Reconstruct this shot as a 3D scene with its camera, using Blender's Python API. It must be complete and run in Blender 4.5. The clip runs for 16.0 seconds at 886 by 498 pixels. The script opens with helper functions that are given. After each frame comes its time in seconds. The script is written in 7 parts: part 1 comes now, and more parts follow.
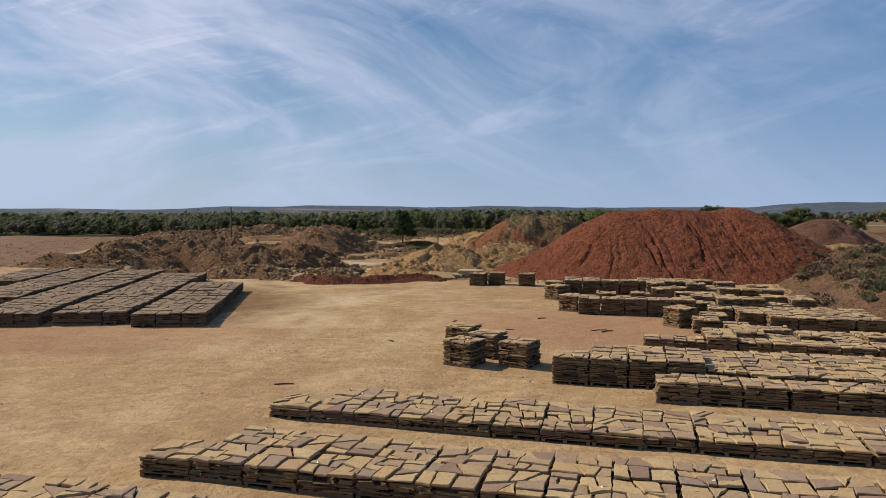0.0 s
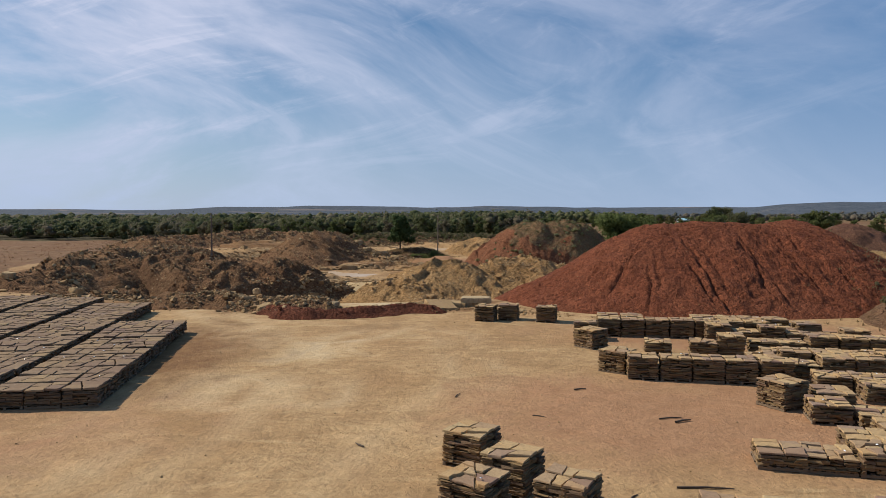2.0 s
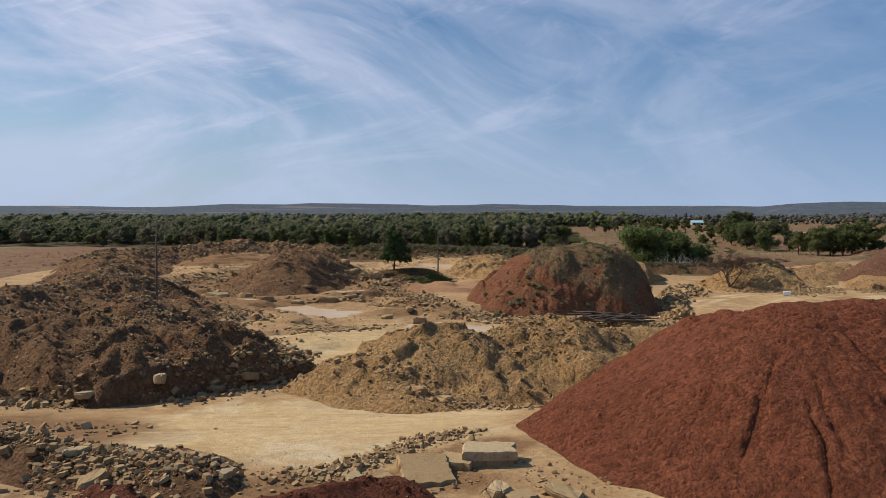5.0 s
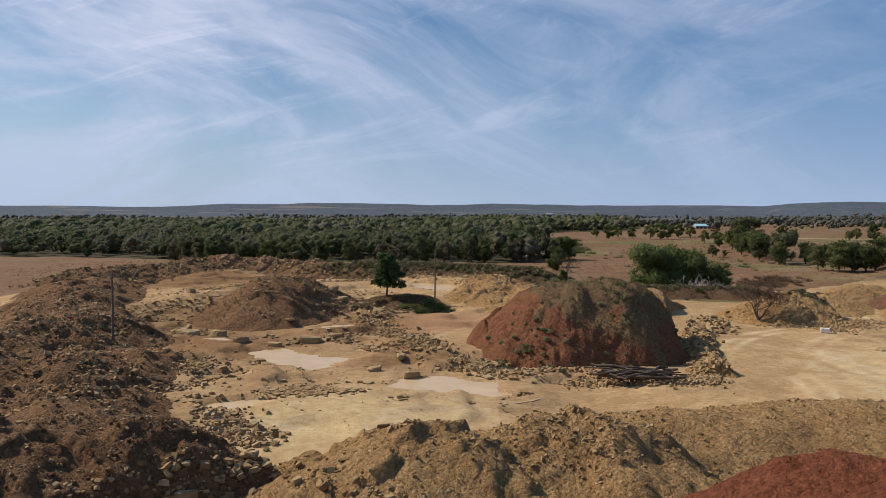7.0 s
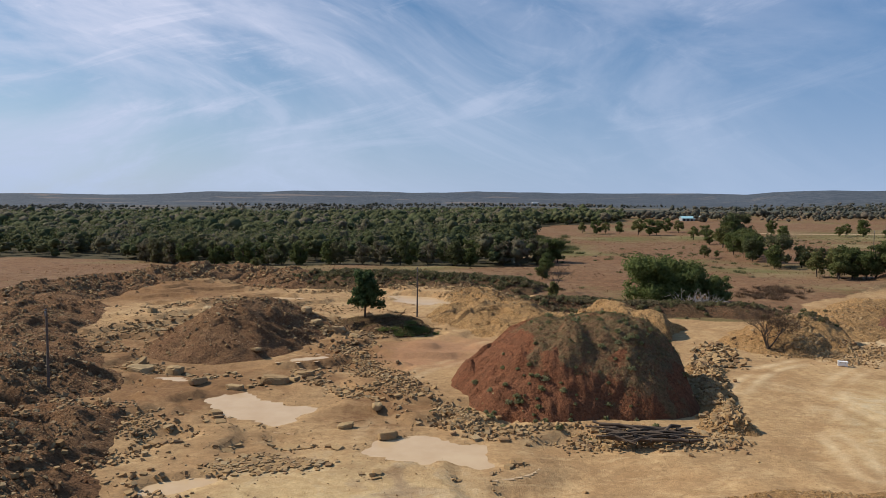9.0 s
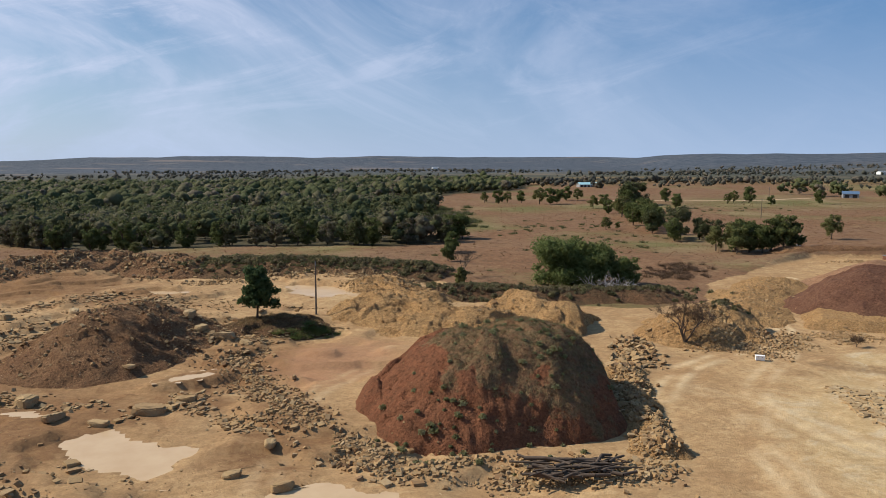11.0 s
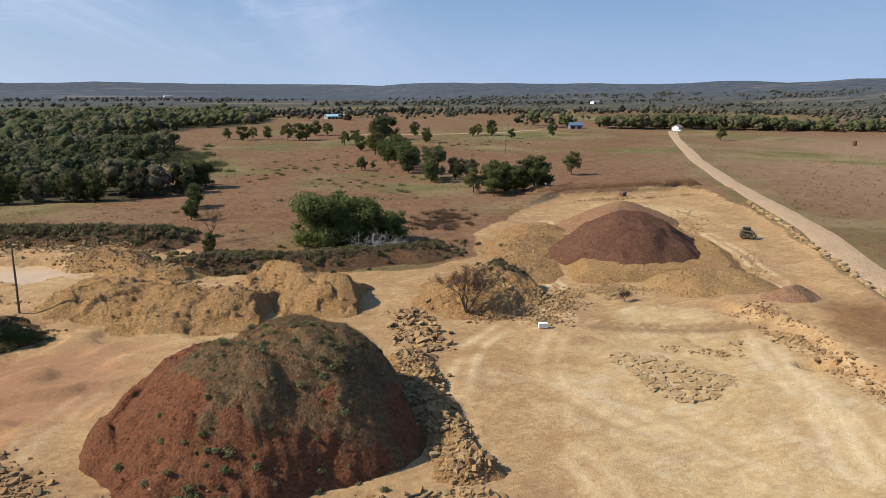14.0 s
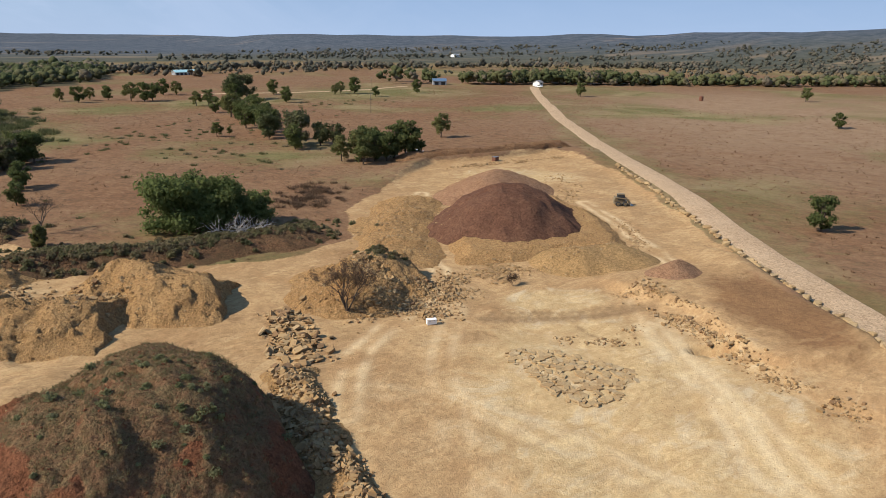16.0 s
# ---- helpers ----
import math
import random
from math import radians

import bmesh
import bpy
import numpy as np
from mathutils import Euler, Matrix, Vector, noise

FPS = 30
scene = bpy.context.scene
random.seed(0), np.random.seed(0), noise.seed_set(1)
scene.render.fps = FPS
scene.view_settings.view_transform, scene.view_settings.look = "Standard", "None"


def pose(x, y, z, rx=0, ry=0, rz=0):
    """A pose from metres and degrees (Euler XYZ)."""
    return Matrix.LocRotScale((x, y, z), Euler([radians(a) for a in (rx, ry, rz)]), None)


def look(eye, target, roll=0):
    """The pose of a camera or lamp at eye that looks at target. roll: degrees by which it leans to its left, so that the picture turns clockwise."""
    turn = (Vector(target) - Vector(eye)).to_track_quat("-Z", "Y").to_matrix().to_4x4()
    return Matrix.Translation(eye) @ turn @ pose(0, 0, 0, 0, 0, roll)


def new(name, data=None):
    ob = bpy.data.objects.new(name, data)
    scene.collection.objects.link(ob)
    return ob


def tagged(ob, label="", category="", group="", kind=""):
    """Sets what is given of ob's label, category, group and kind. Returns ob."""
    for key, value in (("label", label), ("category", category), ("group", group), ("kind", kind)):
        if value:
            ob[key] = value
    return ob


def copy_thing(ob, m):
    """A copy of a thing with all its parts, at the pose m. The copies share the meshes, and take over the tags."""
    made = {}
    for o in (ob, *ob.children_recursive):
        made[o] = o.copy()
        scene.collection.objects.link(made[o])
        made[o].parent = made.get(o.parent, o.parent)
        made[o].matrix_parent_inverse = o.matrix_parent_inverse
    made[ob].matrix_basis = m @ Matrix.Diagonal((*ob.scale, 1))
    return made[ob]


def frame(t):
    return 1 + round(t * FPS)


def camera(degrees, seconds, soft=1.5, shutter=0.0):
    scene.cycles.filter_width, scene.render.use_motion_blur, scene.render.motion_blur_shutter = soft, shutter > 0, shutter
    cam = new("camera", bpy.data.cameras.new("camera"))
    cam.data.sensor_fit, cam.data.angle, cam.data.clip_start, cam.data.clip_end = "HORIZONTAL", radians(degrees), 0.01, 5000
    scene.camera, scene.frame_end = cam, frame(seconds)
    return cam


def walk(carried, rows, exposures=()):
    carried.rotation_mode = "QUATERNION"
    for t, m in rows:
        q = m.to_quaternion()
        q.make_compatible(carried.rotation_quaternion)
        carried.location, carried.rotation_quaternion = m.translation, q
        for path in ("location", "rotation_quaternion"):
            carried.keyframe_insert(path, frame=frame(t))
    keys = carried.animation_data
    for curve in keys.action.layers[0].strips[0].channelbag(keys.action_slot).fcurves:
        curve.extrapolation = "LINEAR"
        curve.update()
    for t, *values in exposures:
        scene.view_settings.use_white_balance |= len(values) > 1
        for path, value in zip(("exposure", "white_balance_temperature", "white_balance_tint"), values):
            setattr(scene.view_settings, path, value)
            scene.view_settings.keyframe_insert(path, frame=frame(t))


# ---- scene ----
cam = camera(63.0, 16.0, soft=0.65)
METRES, EYE, TILT, LEAN, TURN = 87.0, 5.5, -3.1, 0.0, 0.0
ROWS = [
    (0.0, 0.0, 0.0, 0.0, 0.0, 0.0, 0.0),
    (0.5, 0.0, 0.0256, 0.0032, 0.01, 0.01, 0.02),
    (1.0, -0.0001, 0.0543, 0.0075, 0.02, 0.01, 0.07),
    (1.5, 0.0002, 0.0862, 0.0123, 0.03, 0.02, 0.07),
    (2.0, 0.0014, 0.1214, 0.0176, 0.06, -0.0, 0.06),
    (2.5, 0.0029, 0.1593, 0.0233, 0.11, -0.04, -0.03),
    (3.0, 0.0045, 0.2001, 0.0287, 0.19, -0.08, -0.06),
    (3.5, 0.0063, 0.2426, 0.0358, 0.27, -0.1, -0.1),
    (4.0, 0.0075, 0.2864, 0.0452, 0.35, -0.14, -0.09),
    (4.5, 0.0082, 0.3294, 0.0554, 0.39, -0.2, -0.12),
    (5.0, 0.0083, 0.3714, 0.067, 0.41, -0.21, -0.16),
    (7.5, 0.0113, 0.5288, 0.1286, 0.26, -0.37, -0.12),
    (8.0, 0.0121, 0.5559, 0.1423, 0.06, -0.58, -0.15),
    (10.5, 0.0154, 0.685, 0.1998, -5.69, -3.25, 0.36),
    (11.0, 0.0163, 0.7105, 0.2088, -8.74, -4.18, 0.61),
    (11.5, 0.0178, 0.7355, 0.2174, -12.07, -5.14, 0.79),
    (12.0, 0.0207, 0.7609, 0.2249, -14.97, -6.08, 0.82),
    (12.5, 0.0243, 0.7859, 0.2314, -18.11, -7.09, 0.83),
    (13.0, 0.0286, 0.8103, 0.2381, -21.97, -8.14, 1.0),
    (13.5, 0.0334, 0.8344, 0.2444, -25.48, -9.14, 1.11),
    (14.0, 0.0395, 0.8577, 0.2513, -28.57, -10.11, 1.17),
    (14.5, 0.047, 0.8802, 0.2584, -31.47, -11.09, 1.2),
    (15.0, 0.0553, 0.9018, 0.2659, -34.15, -12.07, 1.23),
    (15.5, 0.0654, 0.9234, 0.2733, -36.78, -13.04, 1.29),
    (16.0, 0.0763, 0.9445, 0.2801, -39.39, -13.98, 1.37),
]
walk(cam, [(t, pose(0, 0, EYE, TILT, LEAN, TURN) @ pose(METRES * x, METRES * y, METRES * z, 90 + pitch, roll, yaw)) for t, x, y, z, yaw, pitch, roll in ROWS], [(0.0, 0.19), (8.0, 0.23), (12.0, 0.38), (16.0, 0.48)])

# ---- world, sun ----
SUN_FROM = Vector((-0.93, 0.37, 0.0)).normalized()
SUN_ELEVATION = 39.5
world = bpy.data.worlds.new("sky")
scene.world = world
world.use_nodes = True


def world_nodes():
    nt = world.node_tree
    nt.nodes.clear()
    N, K = nt.nodes.new, nt.links.new
    out, bg = N("ShaderNodeOutputWorld"), N("ShaderNodeBackground")
    sky = N("ShaderNodeTexSky")
    sky.sky_type, sky.sun_disc = "NISHITA", False
    sky.sun_elevation = radians(SUN_ELEVATION)
    sky.sun_rotation = math.atan2(SUN_FROM.x, SUN_FROM.y)
    sky.altitude, sky.air_density, sky.dust_density, sky.ozone_density = 200.0, 1.1, 0.15, 4.5
    # thin cirrus: stretched noise on a flat cloud layer
    co, sep = N("ShaderNodeTexCoord"), N("ShaderNodeSeparateXYZ")
    K(co.outputs["Generated"], sep.inputs[0])

    def mth(op, a, b=None, c=None, clamp=False):
        n = N("ShaderNodeMath")
        n.operation, n.use_clamp = op, clamp
        for i, v in enumerate((a, b, c)):
            if v is None:
                continue
            if isinstance(v, (int, float)):
                n.inputs[i].default_value = v
            else:
                K(v, n.inputs[i])
        return n.outputs[0]

    def layer(scale, tilt, stretch, detail, rough, lo, hi, distort):
        m = N("ShaderNodeMapping")
        m.vector_type = "TEXTURE"
        m.inputs["Rotation"].default_value = (0, radians(tilt), 0)
        m.inputs["Scale"].default_value = (1 / scale, 1 / scale, 1 / (scale * stretch))
        K(co.outputs["Generated"], m.inputs[0])
        t = N("ShaderNodeTexNoise")
        t.inputs["Scale"].default_value, t.inputs["Detail"].default_value = 1.0, detail
        t.inputs["Roughness"].default_value, t.inputs["Distortion"].default_value = rough, distort
        K(m.outputs[0], t.inputs["Vector"])
        r = N("ShaderNodeMapRange")
        r.interpolation_type = "SMOOTHSTEP"
        r.inputs[1].default_value, r.inputs[2].default_value = lo, hi
        K(t.outputs[0], r.inputs[0])
        return r.outputs[0]

    broad = layer(2.3, 14, 2.4, 8, 0.58, 0.36, 0.66, 0.7)
    wisps = mth("MAXIMUM", layer(3.6, -16, 4.0, 10, 0.66, 0.50, 0.72, 1.0), mth("MULTIPLY", layer(3.0, 24, 5.0, 10, 0.66, 0.53, 0.74, 0.8), 0.8))
    side = N("ShaderNodeMapRange")
    side.inputs[1].default_value, side.inputs[2].default_value = -0.5, 0.6
    side.inputs[3].default_value, side.inputs[4].default_value = 1.7, 0.22
    K(sep.outputs[0], side.inputs[0])
    high = N("ShaderNodeMapRange")
    high.inputs[1].default_value, high.inputs[2].default_value = 0.35, 0.85
    high.inputs[3].default_value, high.inputs[4].default_value = 1.0, 0.2
    K(sep.outputs[2], high.inputs[0])
    cover = mth("MULTIPLY", mth("MULTIPLY", side.outputs[0], high.outputs[0]), mth("ADD", mth("MULTIPLY", broad, 0.62), mth("MULTIPLY", wisps, 0.38), clamp=True))
    mix = N("ShaderNodeMix")
    mix.data_type = "RGBA"
    blue = N("ShaderNodeMix")
    blue.data_type = "RGBA"
    tone = N("ShaderNodeMapRange")
    tone.inputs[1].default_value, tone.inputs[2].default_value = -0.5, 0.6
    tone.inputs[3].default_value, tone.inputs[4].default_value = 0.20, 0.95
    K(sep.outputs[0], tone.inputs[0])
    K(mth("ADD", tone.outputs[0], mth("MULTIPLY", mth("SUBTRACT", 1.0, high.outputs[0]), 0.6), clamp=True), blue.inputs[0])
    blue.inputs[7].default_value = (0.95, 2.6, 5.4, 1)
    K(sky.outputs[0], blue.inputs[6])
    K(cover, mix.inputs[0]), K(blue.outputs[2], mix.inputs[6])
    mix.inputs[7].default_value = (7.2, 7.8, 9.9, 1)
    # the pale band of the horizon
    low = N("ShaderNodeMapRange")
    low.inputs[1].default_value, low.inputs[2].default_value = 0.0, 0.22
    low.inputs[3].default_value, low.inputs[4].default_value = 0.75, 0.0
    K(sep.outputs[2], low.inputs[0])
    mix2 = N("ShaderNodeMix")
    mix2.data_type = "RGBA"
    K(low.outputs[0], mix2.inputs[0]), K(mix.outputs[2], mix2.inputs[6])
    mix2.inputs[7].default_value = (4.9, 6.3, 8.7, 1)
    K(mix2.outputs[2], bg.inputs[0])
    bg.inputs[1].default_value = 0.072
    K(bg.outputs[0], out.inputs[0])


world_nodes()
sun = new("sun", bpy.data.lights.new("sun", "SUN"))
sun.data.energy, sun.data.angle, sun.data.color = 4.85, radians(0.53), (1.0, 0.92, 0.79)
sun.matrix_world = look(SUN_FROM * 100 * math.cos(radians(SUN_ELEVATION)) + Vector((0, 0, 100 * math.sin(radians(SUN_ELEVATION)))), (0, 0, 0))


# ---- materials ----
class Nodes:
    """A small builder for node materials."""

    def __init__(self, name):
        self.mat = bpy.data.materials.new(name)
        self.mat.use_nodes = True
        self.nt = self.mat.node_tree
        self.bsdf = self.nt.nodes["Principled BSDF"]
        self.bsdf.inputs["Specular IOR Level"].default_value = 0.06
        self.co = self.add("ShaderNodeNewGeometry").outputs["Position"]

    def add(self, kind):
        return self.nt.nodes.new(kind)

    def link(self, a, b):
        self.nt.links.new(a, b)

    def noise(self, scale, detail=4, rough=0.6, distort=0.0, vec=None, stretch=None, turn=0.0):
        vec = vec or self.co
        if stretch:
            m = self.add("ShaderNodeMapping")
            m.inputs["Scale"].default_value, m.inputs["Rotation"].default_value = stretch, (0, 0, radians(turn))
            self.link(vec, m.inputs[0])
            vec = m.outputs[0]
        n = self.add("ShaderNodeTexNoise")
        n.inputs["Scale"].default_value, n.inputs["Detail"].default_value = scale, detail
        n.inputs["Roughness"].default_value, n.inputs["Distortion"].default_value = rough, distort
        self.link(vec, n.inputs["Vector"])
        return n.outputs[0]

    def object_vec(self):
        return self.add("ShaderNodeTexCoord").outputs["Object"]

    def voro(self, scale, vec=None, feature="F1"):
        n = self.add("ShaderNodeTexVoronoi")
        n.feature = feature
        n.inputs["Scale"].default_value = scale
        self.link(vec or self.co, n.inputs["Vector"])
        return n

    def band(self, value, lo, hi, to_lo=0.0, to_hi=1.0):
        r = self.add("ShaderNodeMapRange")
        for i, v in zip((1, 2, 3, 4), (lo, hi, to_lo, to_hi)):
            r.inputs[i].default_value = v
        self.link(value, r.inputs[0])
        return r.outputs[0]

    def math(self, op, a, b):
        n = self.add("ShaderNodeMath")
        n.operation = op
        for i, v in enumerate((a, b)):
            if isinstance(v, (int, float)):
                n.inputs[i].default_value = v
            else:
                self.link(v, n.inputs[i])
        return n.outputs[0]

    def mix(self, fac, a, b, blend="MIX"):
        n = self.add("ShaderNodeMix")
        n.data_type, n.blend_type = "RGBA", blend
        for i, v in ((0, fac), (6, a), (7, b)):
            if isinstance(v, (int, float)):
                n.inputs[i].default_value = v
            elif isinstance(v, tuple):
                n.inputs[i].default_value = v
            else:
                self.link(v, n.inputs[i])
        return n.outputs[2]

    def attr(self, name):
        n = self.add("ShaderNodeAttribute")
        n.attribute_name = name
        return n

    def random(self):
        return self.add("ShaderNodeObjectInfo").outputs["Random"]

    def island(self):
        return self.add("ShaderNodeNewGeometry").outputs["Random Per Island"]

    def bump(self, height, strength, distance):
        n = self.add("ShaderNodeBump")
        n.inputs["Strength"].default_value, n.inputs["Distance"].default_value = strength, distance
        self.link(height, n.inputs["Height"])
        self.link(n.outputs[0], self.bsdf.inputs["Normal"])

    def done(self, color, rough=0.95, metal=0.0):
        if isinstance(color, tuple):
            self.bsdf.inputs["Base Color"].default_value = color
        else:
            self.link(color, self.bsdf.inputs["Base Color"])
        self.bsdf.inputs["Roughness"].default_value = rough
        self.bsdf.inputs["Metallic"].default_value = metal
        return self.mat


def crumbs(m, col, scale, strength):
    """Crumbs and small stones: each of its own tone, darker in the joints between them."""
    v = m.voro(scale)
    v.inputs["Randomness"].default_value = 1.0
    tone = m.add("ShaderNodeSeparateColor")
    m.link(v.outputs["Color"], tone.inputs[0])
    f = m.math("MULTIPLY", m.band(tone.outputs[0], 0.55, 1.0), strength * 0.8)
    col = m.mix(f, col, m.mix(1.0, col, (1.55, 1.5, 1.45, 1), "MULTIPLY"))
    f = m.math("MULTIPLY", m.band(tone.outputs[0], 0.4, 0.0), strength)
    col = m.mix(f, col, m.mix(1.0, col, (0.5, 0.48, 0.46, 1), "MULTIPLY"))
    return col, m.band(v.outputs["Distance"], 0.0, 0.6, 1.0, 0.0)


def soil(name, a, b, c, big=0.12, small=1.6, bump=0.5, stone=(0.42, 0.33, 0.21, 1), stones=0.0, cover=None):
    """Earth of three tones, with crumbs and some pale stones in it."""
    m = Nodes(name)
    n1, n2, n3 = m.noise(big, 5, 0.6, 0.4), m.noise(small, 6, 0.68), m.noise(14, 3, 0.7)
    col = m.mix(m.band(n1, 0.36, 0.64), a, b)
    col = m.mix(m.band(n2, 0.42, 0.68, 0, 0.75), col, c)
    col = m.mix(m.band(n3, 0.35, 0.7, 0.0, 0.35), col, (a[0] * 0.5, a[1] * 0.5, a[2] * 0.5, 1))
    if stones:
        v = m.voro(2.4)
        spot = m.math("MULTIPLY", m.band(v.outputs["Distance"], 0.16, 0.22, 1, 0), m.band(m.noise(0.5, 3), 0.5, 0.6))
        col = m.mix(m.math("MULTIPLY", spot, stones), col, stone)
    if cover:
        turf = m.mix(m.band(m.noise(1.1, 6, 0.7), 0.4, 0.62), cover[0], cover[1])
        edge = m.math("ADD", m.attr("cover").outputs["Fac"], m.math("MULTIPLY", m.math("SUBTRACT", n2, 0.5), 1.6))
        col = m.mix(m.band(edge, 0.35, 0.65, 0, 0.92), col, turf)
    col, lumps = crumbs(m, col, 5.0, 0.55)
    col, grit = crumbs(m, col, 14.0, 0.4)
    relief = m.math("ADD", m.noise(2.6, 9, 0.78), m.math("MULTIPLY", m.math("ADD", lumps, m.math("MULTIPLY", grit, 0.5)), 0.28))
    m.bump(relief, min(1.0, bump * 1.2), 0.4)
    return m.done(col)


def ground_material():
    m = Nodes("quarry_ground")
    w, w2 = m.attr("cover"), m.attr("cover_more")
    sep, sep2 = m.add("ShaderNodeSeparateColor"), m.add("ShaderNodeSeparateColor")
    m.link(w.outputs["Color"], sep.inputs[0]), m.link(w2.outputs["Color"], sep2.inputs[0])
    red, dry, green, pale = sep.outputs[0], sep.outputs[1], sep.outputs[2], w.outputs["Alpha"]
    spoil, wood, ridge = sep2.outputs[0], sep2.outputs[1], sep2.outputs[2]
    n0, n1, n2, n3 = m.noise(0.035, 5, 0.6, 0.6), m.noise(0.22, 7, 0.66, 1.0), m.noise(1.3, 7, 0.74, 0.3), m.noise(7, 5, 0.75)

    def rim(mask, by=0.9):
        return m.math("ADD", mask, m.math("MULTIPLY", m.math("SUBTRACT", n1, 0.5), by))

    # trampled tan earth
    wear = m.attr("wear")
    sep3 = m.add("ShaderNodeSeparateColor")
    m.link(wear.outputs["Color"], sep3.inputs[0])
    ruts, strip = sep3.outputs[0], sep3.outputs[1]
    col = m.mix(m.band(n1, 0.36, 0.66), (0.325, 0.203, 0.099, 1), (0.440, 0.296, 0.151, 1))
    col = m.mix(m.band(m.noise(0.09, 6, 0.65, 1.2), 0.48, 0.62, 0, 0.7), col, (0.30, 0.178, 0.086, 1))
    col = m.mix(m.band(n2, 0.45, 0.66, 0, 0.7), col, (0.26, 0.158, 0.078, 1))
    # scuffs and drifted dust
    st = m.noise(0.5, 8, 0.72, 1.6, stretch=(0.3, 1.0, 1.0), turn=-52)
    col = m.mix(m.band(st, 0.53, 0.66, 0, 0.5), col, (0.50, 0.355, 0.190, 1))
    st2 = m.noise(1.1, 8, 0.75, 1.8, stretch=(0.38, 1.0, 1.0), turn=-32)
    col = m.mix(m.band(st2, 0.53, 0.62, 0, 0.45), col, (0.225, 0.135, 0.066, 1))
    col = m.mix(m.band(m.noise(2.6, 8, 0.78, 0.6), 0.55, 0.66, 0, 0.6), col, (0.20, 0.118, 0.058, 1))
    col = m.mix(m.band(m.noise(0.16, 7, 0.72, 2.0), 0.50, 0.58, 0, 0.5), col, (0.27, 0.165, 0.083, 1))
    col = m.mix(m.math("MULTIPLY", ruts, m.band(n2, 0.30, 0.55, 0.45, 1.0)), col, (0.56, 0.42, 0.245, 1))
    # pale bared sandstone
    pl = m.mix(m.band(n2, 0.38, 0.66), (0.475, 0.345, 0.182, 1), (0.370, 0.250, 0.122, 1))
    pl = m.mix(m.band(n1, 0.50, 0.66, 0, 0.65), pl, (0.46, 0.375, 0.255, 1))
    pl = m.mix(m.band(st, 0.52, 0.60, 0, 0.6), pl, (0.325, 0.212, 0.105, 1))
    pl = m.mix(m.band(st2, 0.56, 0.64, 0, 0.4), pl, (0.29, 0.19, 0.10, 1))
    pl = m.mix(m.band(m.noise(0.11, 6, 0.7, 1.8), 0.50, 0.60, 0, 0.55), pl, (0.355, 0.235, 0.118, 1))
    pl = m.mix(m.math("MULTIPLY", ruts, m.band(n2, 0.30, 0.55, 0.5, 1.0)), pl, (0.55, 0.435, 0.275, 1))
    col = m.mix(m.band(rim(pale, 1.3), 0.35, 0.75), col, pl)
    col = m.mix(m.math("MULTIPLY", strip, m.band(n2, 0.25, 0.6, 0.5, 1.0)), col, (0.20, 0.125, 0.066, 1))
    # brown spoil washed over the floor
    br = m.mix(m.band(n2, 0.35, 0.7), (0.215, 0.118, 0.055, 1), (0.13, 0.068, 0.034, 1))
    col = m.mix(m.band(rim(spoil, 1.4), 0.35, 0.75, 0, 0.92), col, br)
    # red clay
    rd = m.mix(m.band(n2, 0.35, 0.7), (0.285, 0.150, 0.080, 1), (0.335, 0.190, 0.105, 1))
    col = m.mix(m.band(rim(red, 1.2), 0.3, 0.75, 0, 0.9), col, rd)
    # dry bluestem pasture
    dg = m.mix(m.band(n1, 0.3, 0.7), (0.152, 0.078, 0.042, 1), (0.180, 0.100, 0.054, 1))
    dg = m.mix(m.band(n0, 0.4, 0.66, 0, 0.8), dg, (0.188, 0.116, 0.068, 1))
    dg = m.mix(m.band(n2, 0.45, 0.75, 0, 0.75), dg, (0.11, 0.064, 0.034, 1))
    ng = m.noise(0.5, 9, 0.82, 0.4, stretch=(1.0, 0.6, 1.0))
    dg = m.mix(m.band(ng, 0.51, 0.62, 0, 0.7), dg, (0.225, 0.140, 0.078, 1))
    dg = m.mix(m.band(ng, 0.48, 0.36, 0, 0.8), dg, (0.080, 0.052, 0.03, 1))
    gr = m.mix(m.band(n2, 0.35, 0.7), (0.15, 0.125, 0.052, 1), (0.085, 0.085, 0.032, 1))
    gr = m.mix(m.band(n0, 0.45, 0.62, 0, 0.6), gr, (0.27, 0.205, 0.110, 1))
    dg = m.mix(m.math("MULTIPLY", pale, m.band(n1, 0.35, 0.6, 0.4, 1.0)), dg, (0.235, 0.158, 0.098, 1))
    dg = m.mix(m.band(rim(green, 0.8), 0.35, 0.75), dg, gr)
    col = m.mix(m.band(m.math("ADD", dry, m.math("MULTIPLY", m.math("SUBTRACT", n2, 0.5), 0.8)), 0.4, 0.6), col, dg)
    # dark brown ground under the woods; forest cover and painted haze on the distant ridges
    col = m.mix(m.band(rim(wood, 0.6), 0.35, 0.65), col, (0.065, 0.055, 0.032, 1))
    nf = m.noise(0.045, 9, 0.8)
    fr = m.mix(m.band(nf, 0.40, 0.60), (0.048, 0.052, 0.038, 1), (0.085, 0.082, 0.058, 1))
    fr = m.mix(m.band(m.noise(0.006, 6, 0.6, 0.5, stretch=(0.5, 1.6, 1.0)), 0.56, 0.62, 0, 0.85), fr, (0.185, 0.135, 0.085, 1))
    # blue-grey distance haze painted into the colour of the far ridges
    hazed_hills = m.mix(m.band(nf, 0.40, 0.60), (0.034, 0.046, 0.062, 1), (0.096, 0.106, 0.122, 1))
    hazed_hills = m.mix(m.band(m.noise(0.0035, 6, 0.62, 0.6, stretch=(0.6, 1.2, 1.0)), 0.58, 0.62, 0, 0.7), hazed_hills, (0.185, 0.150, 0.132, 1))
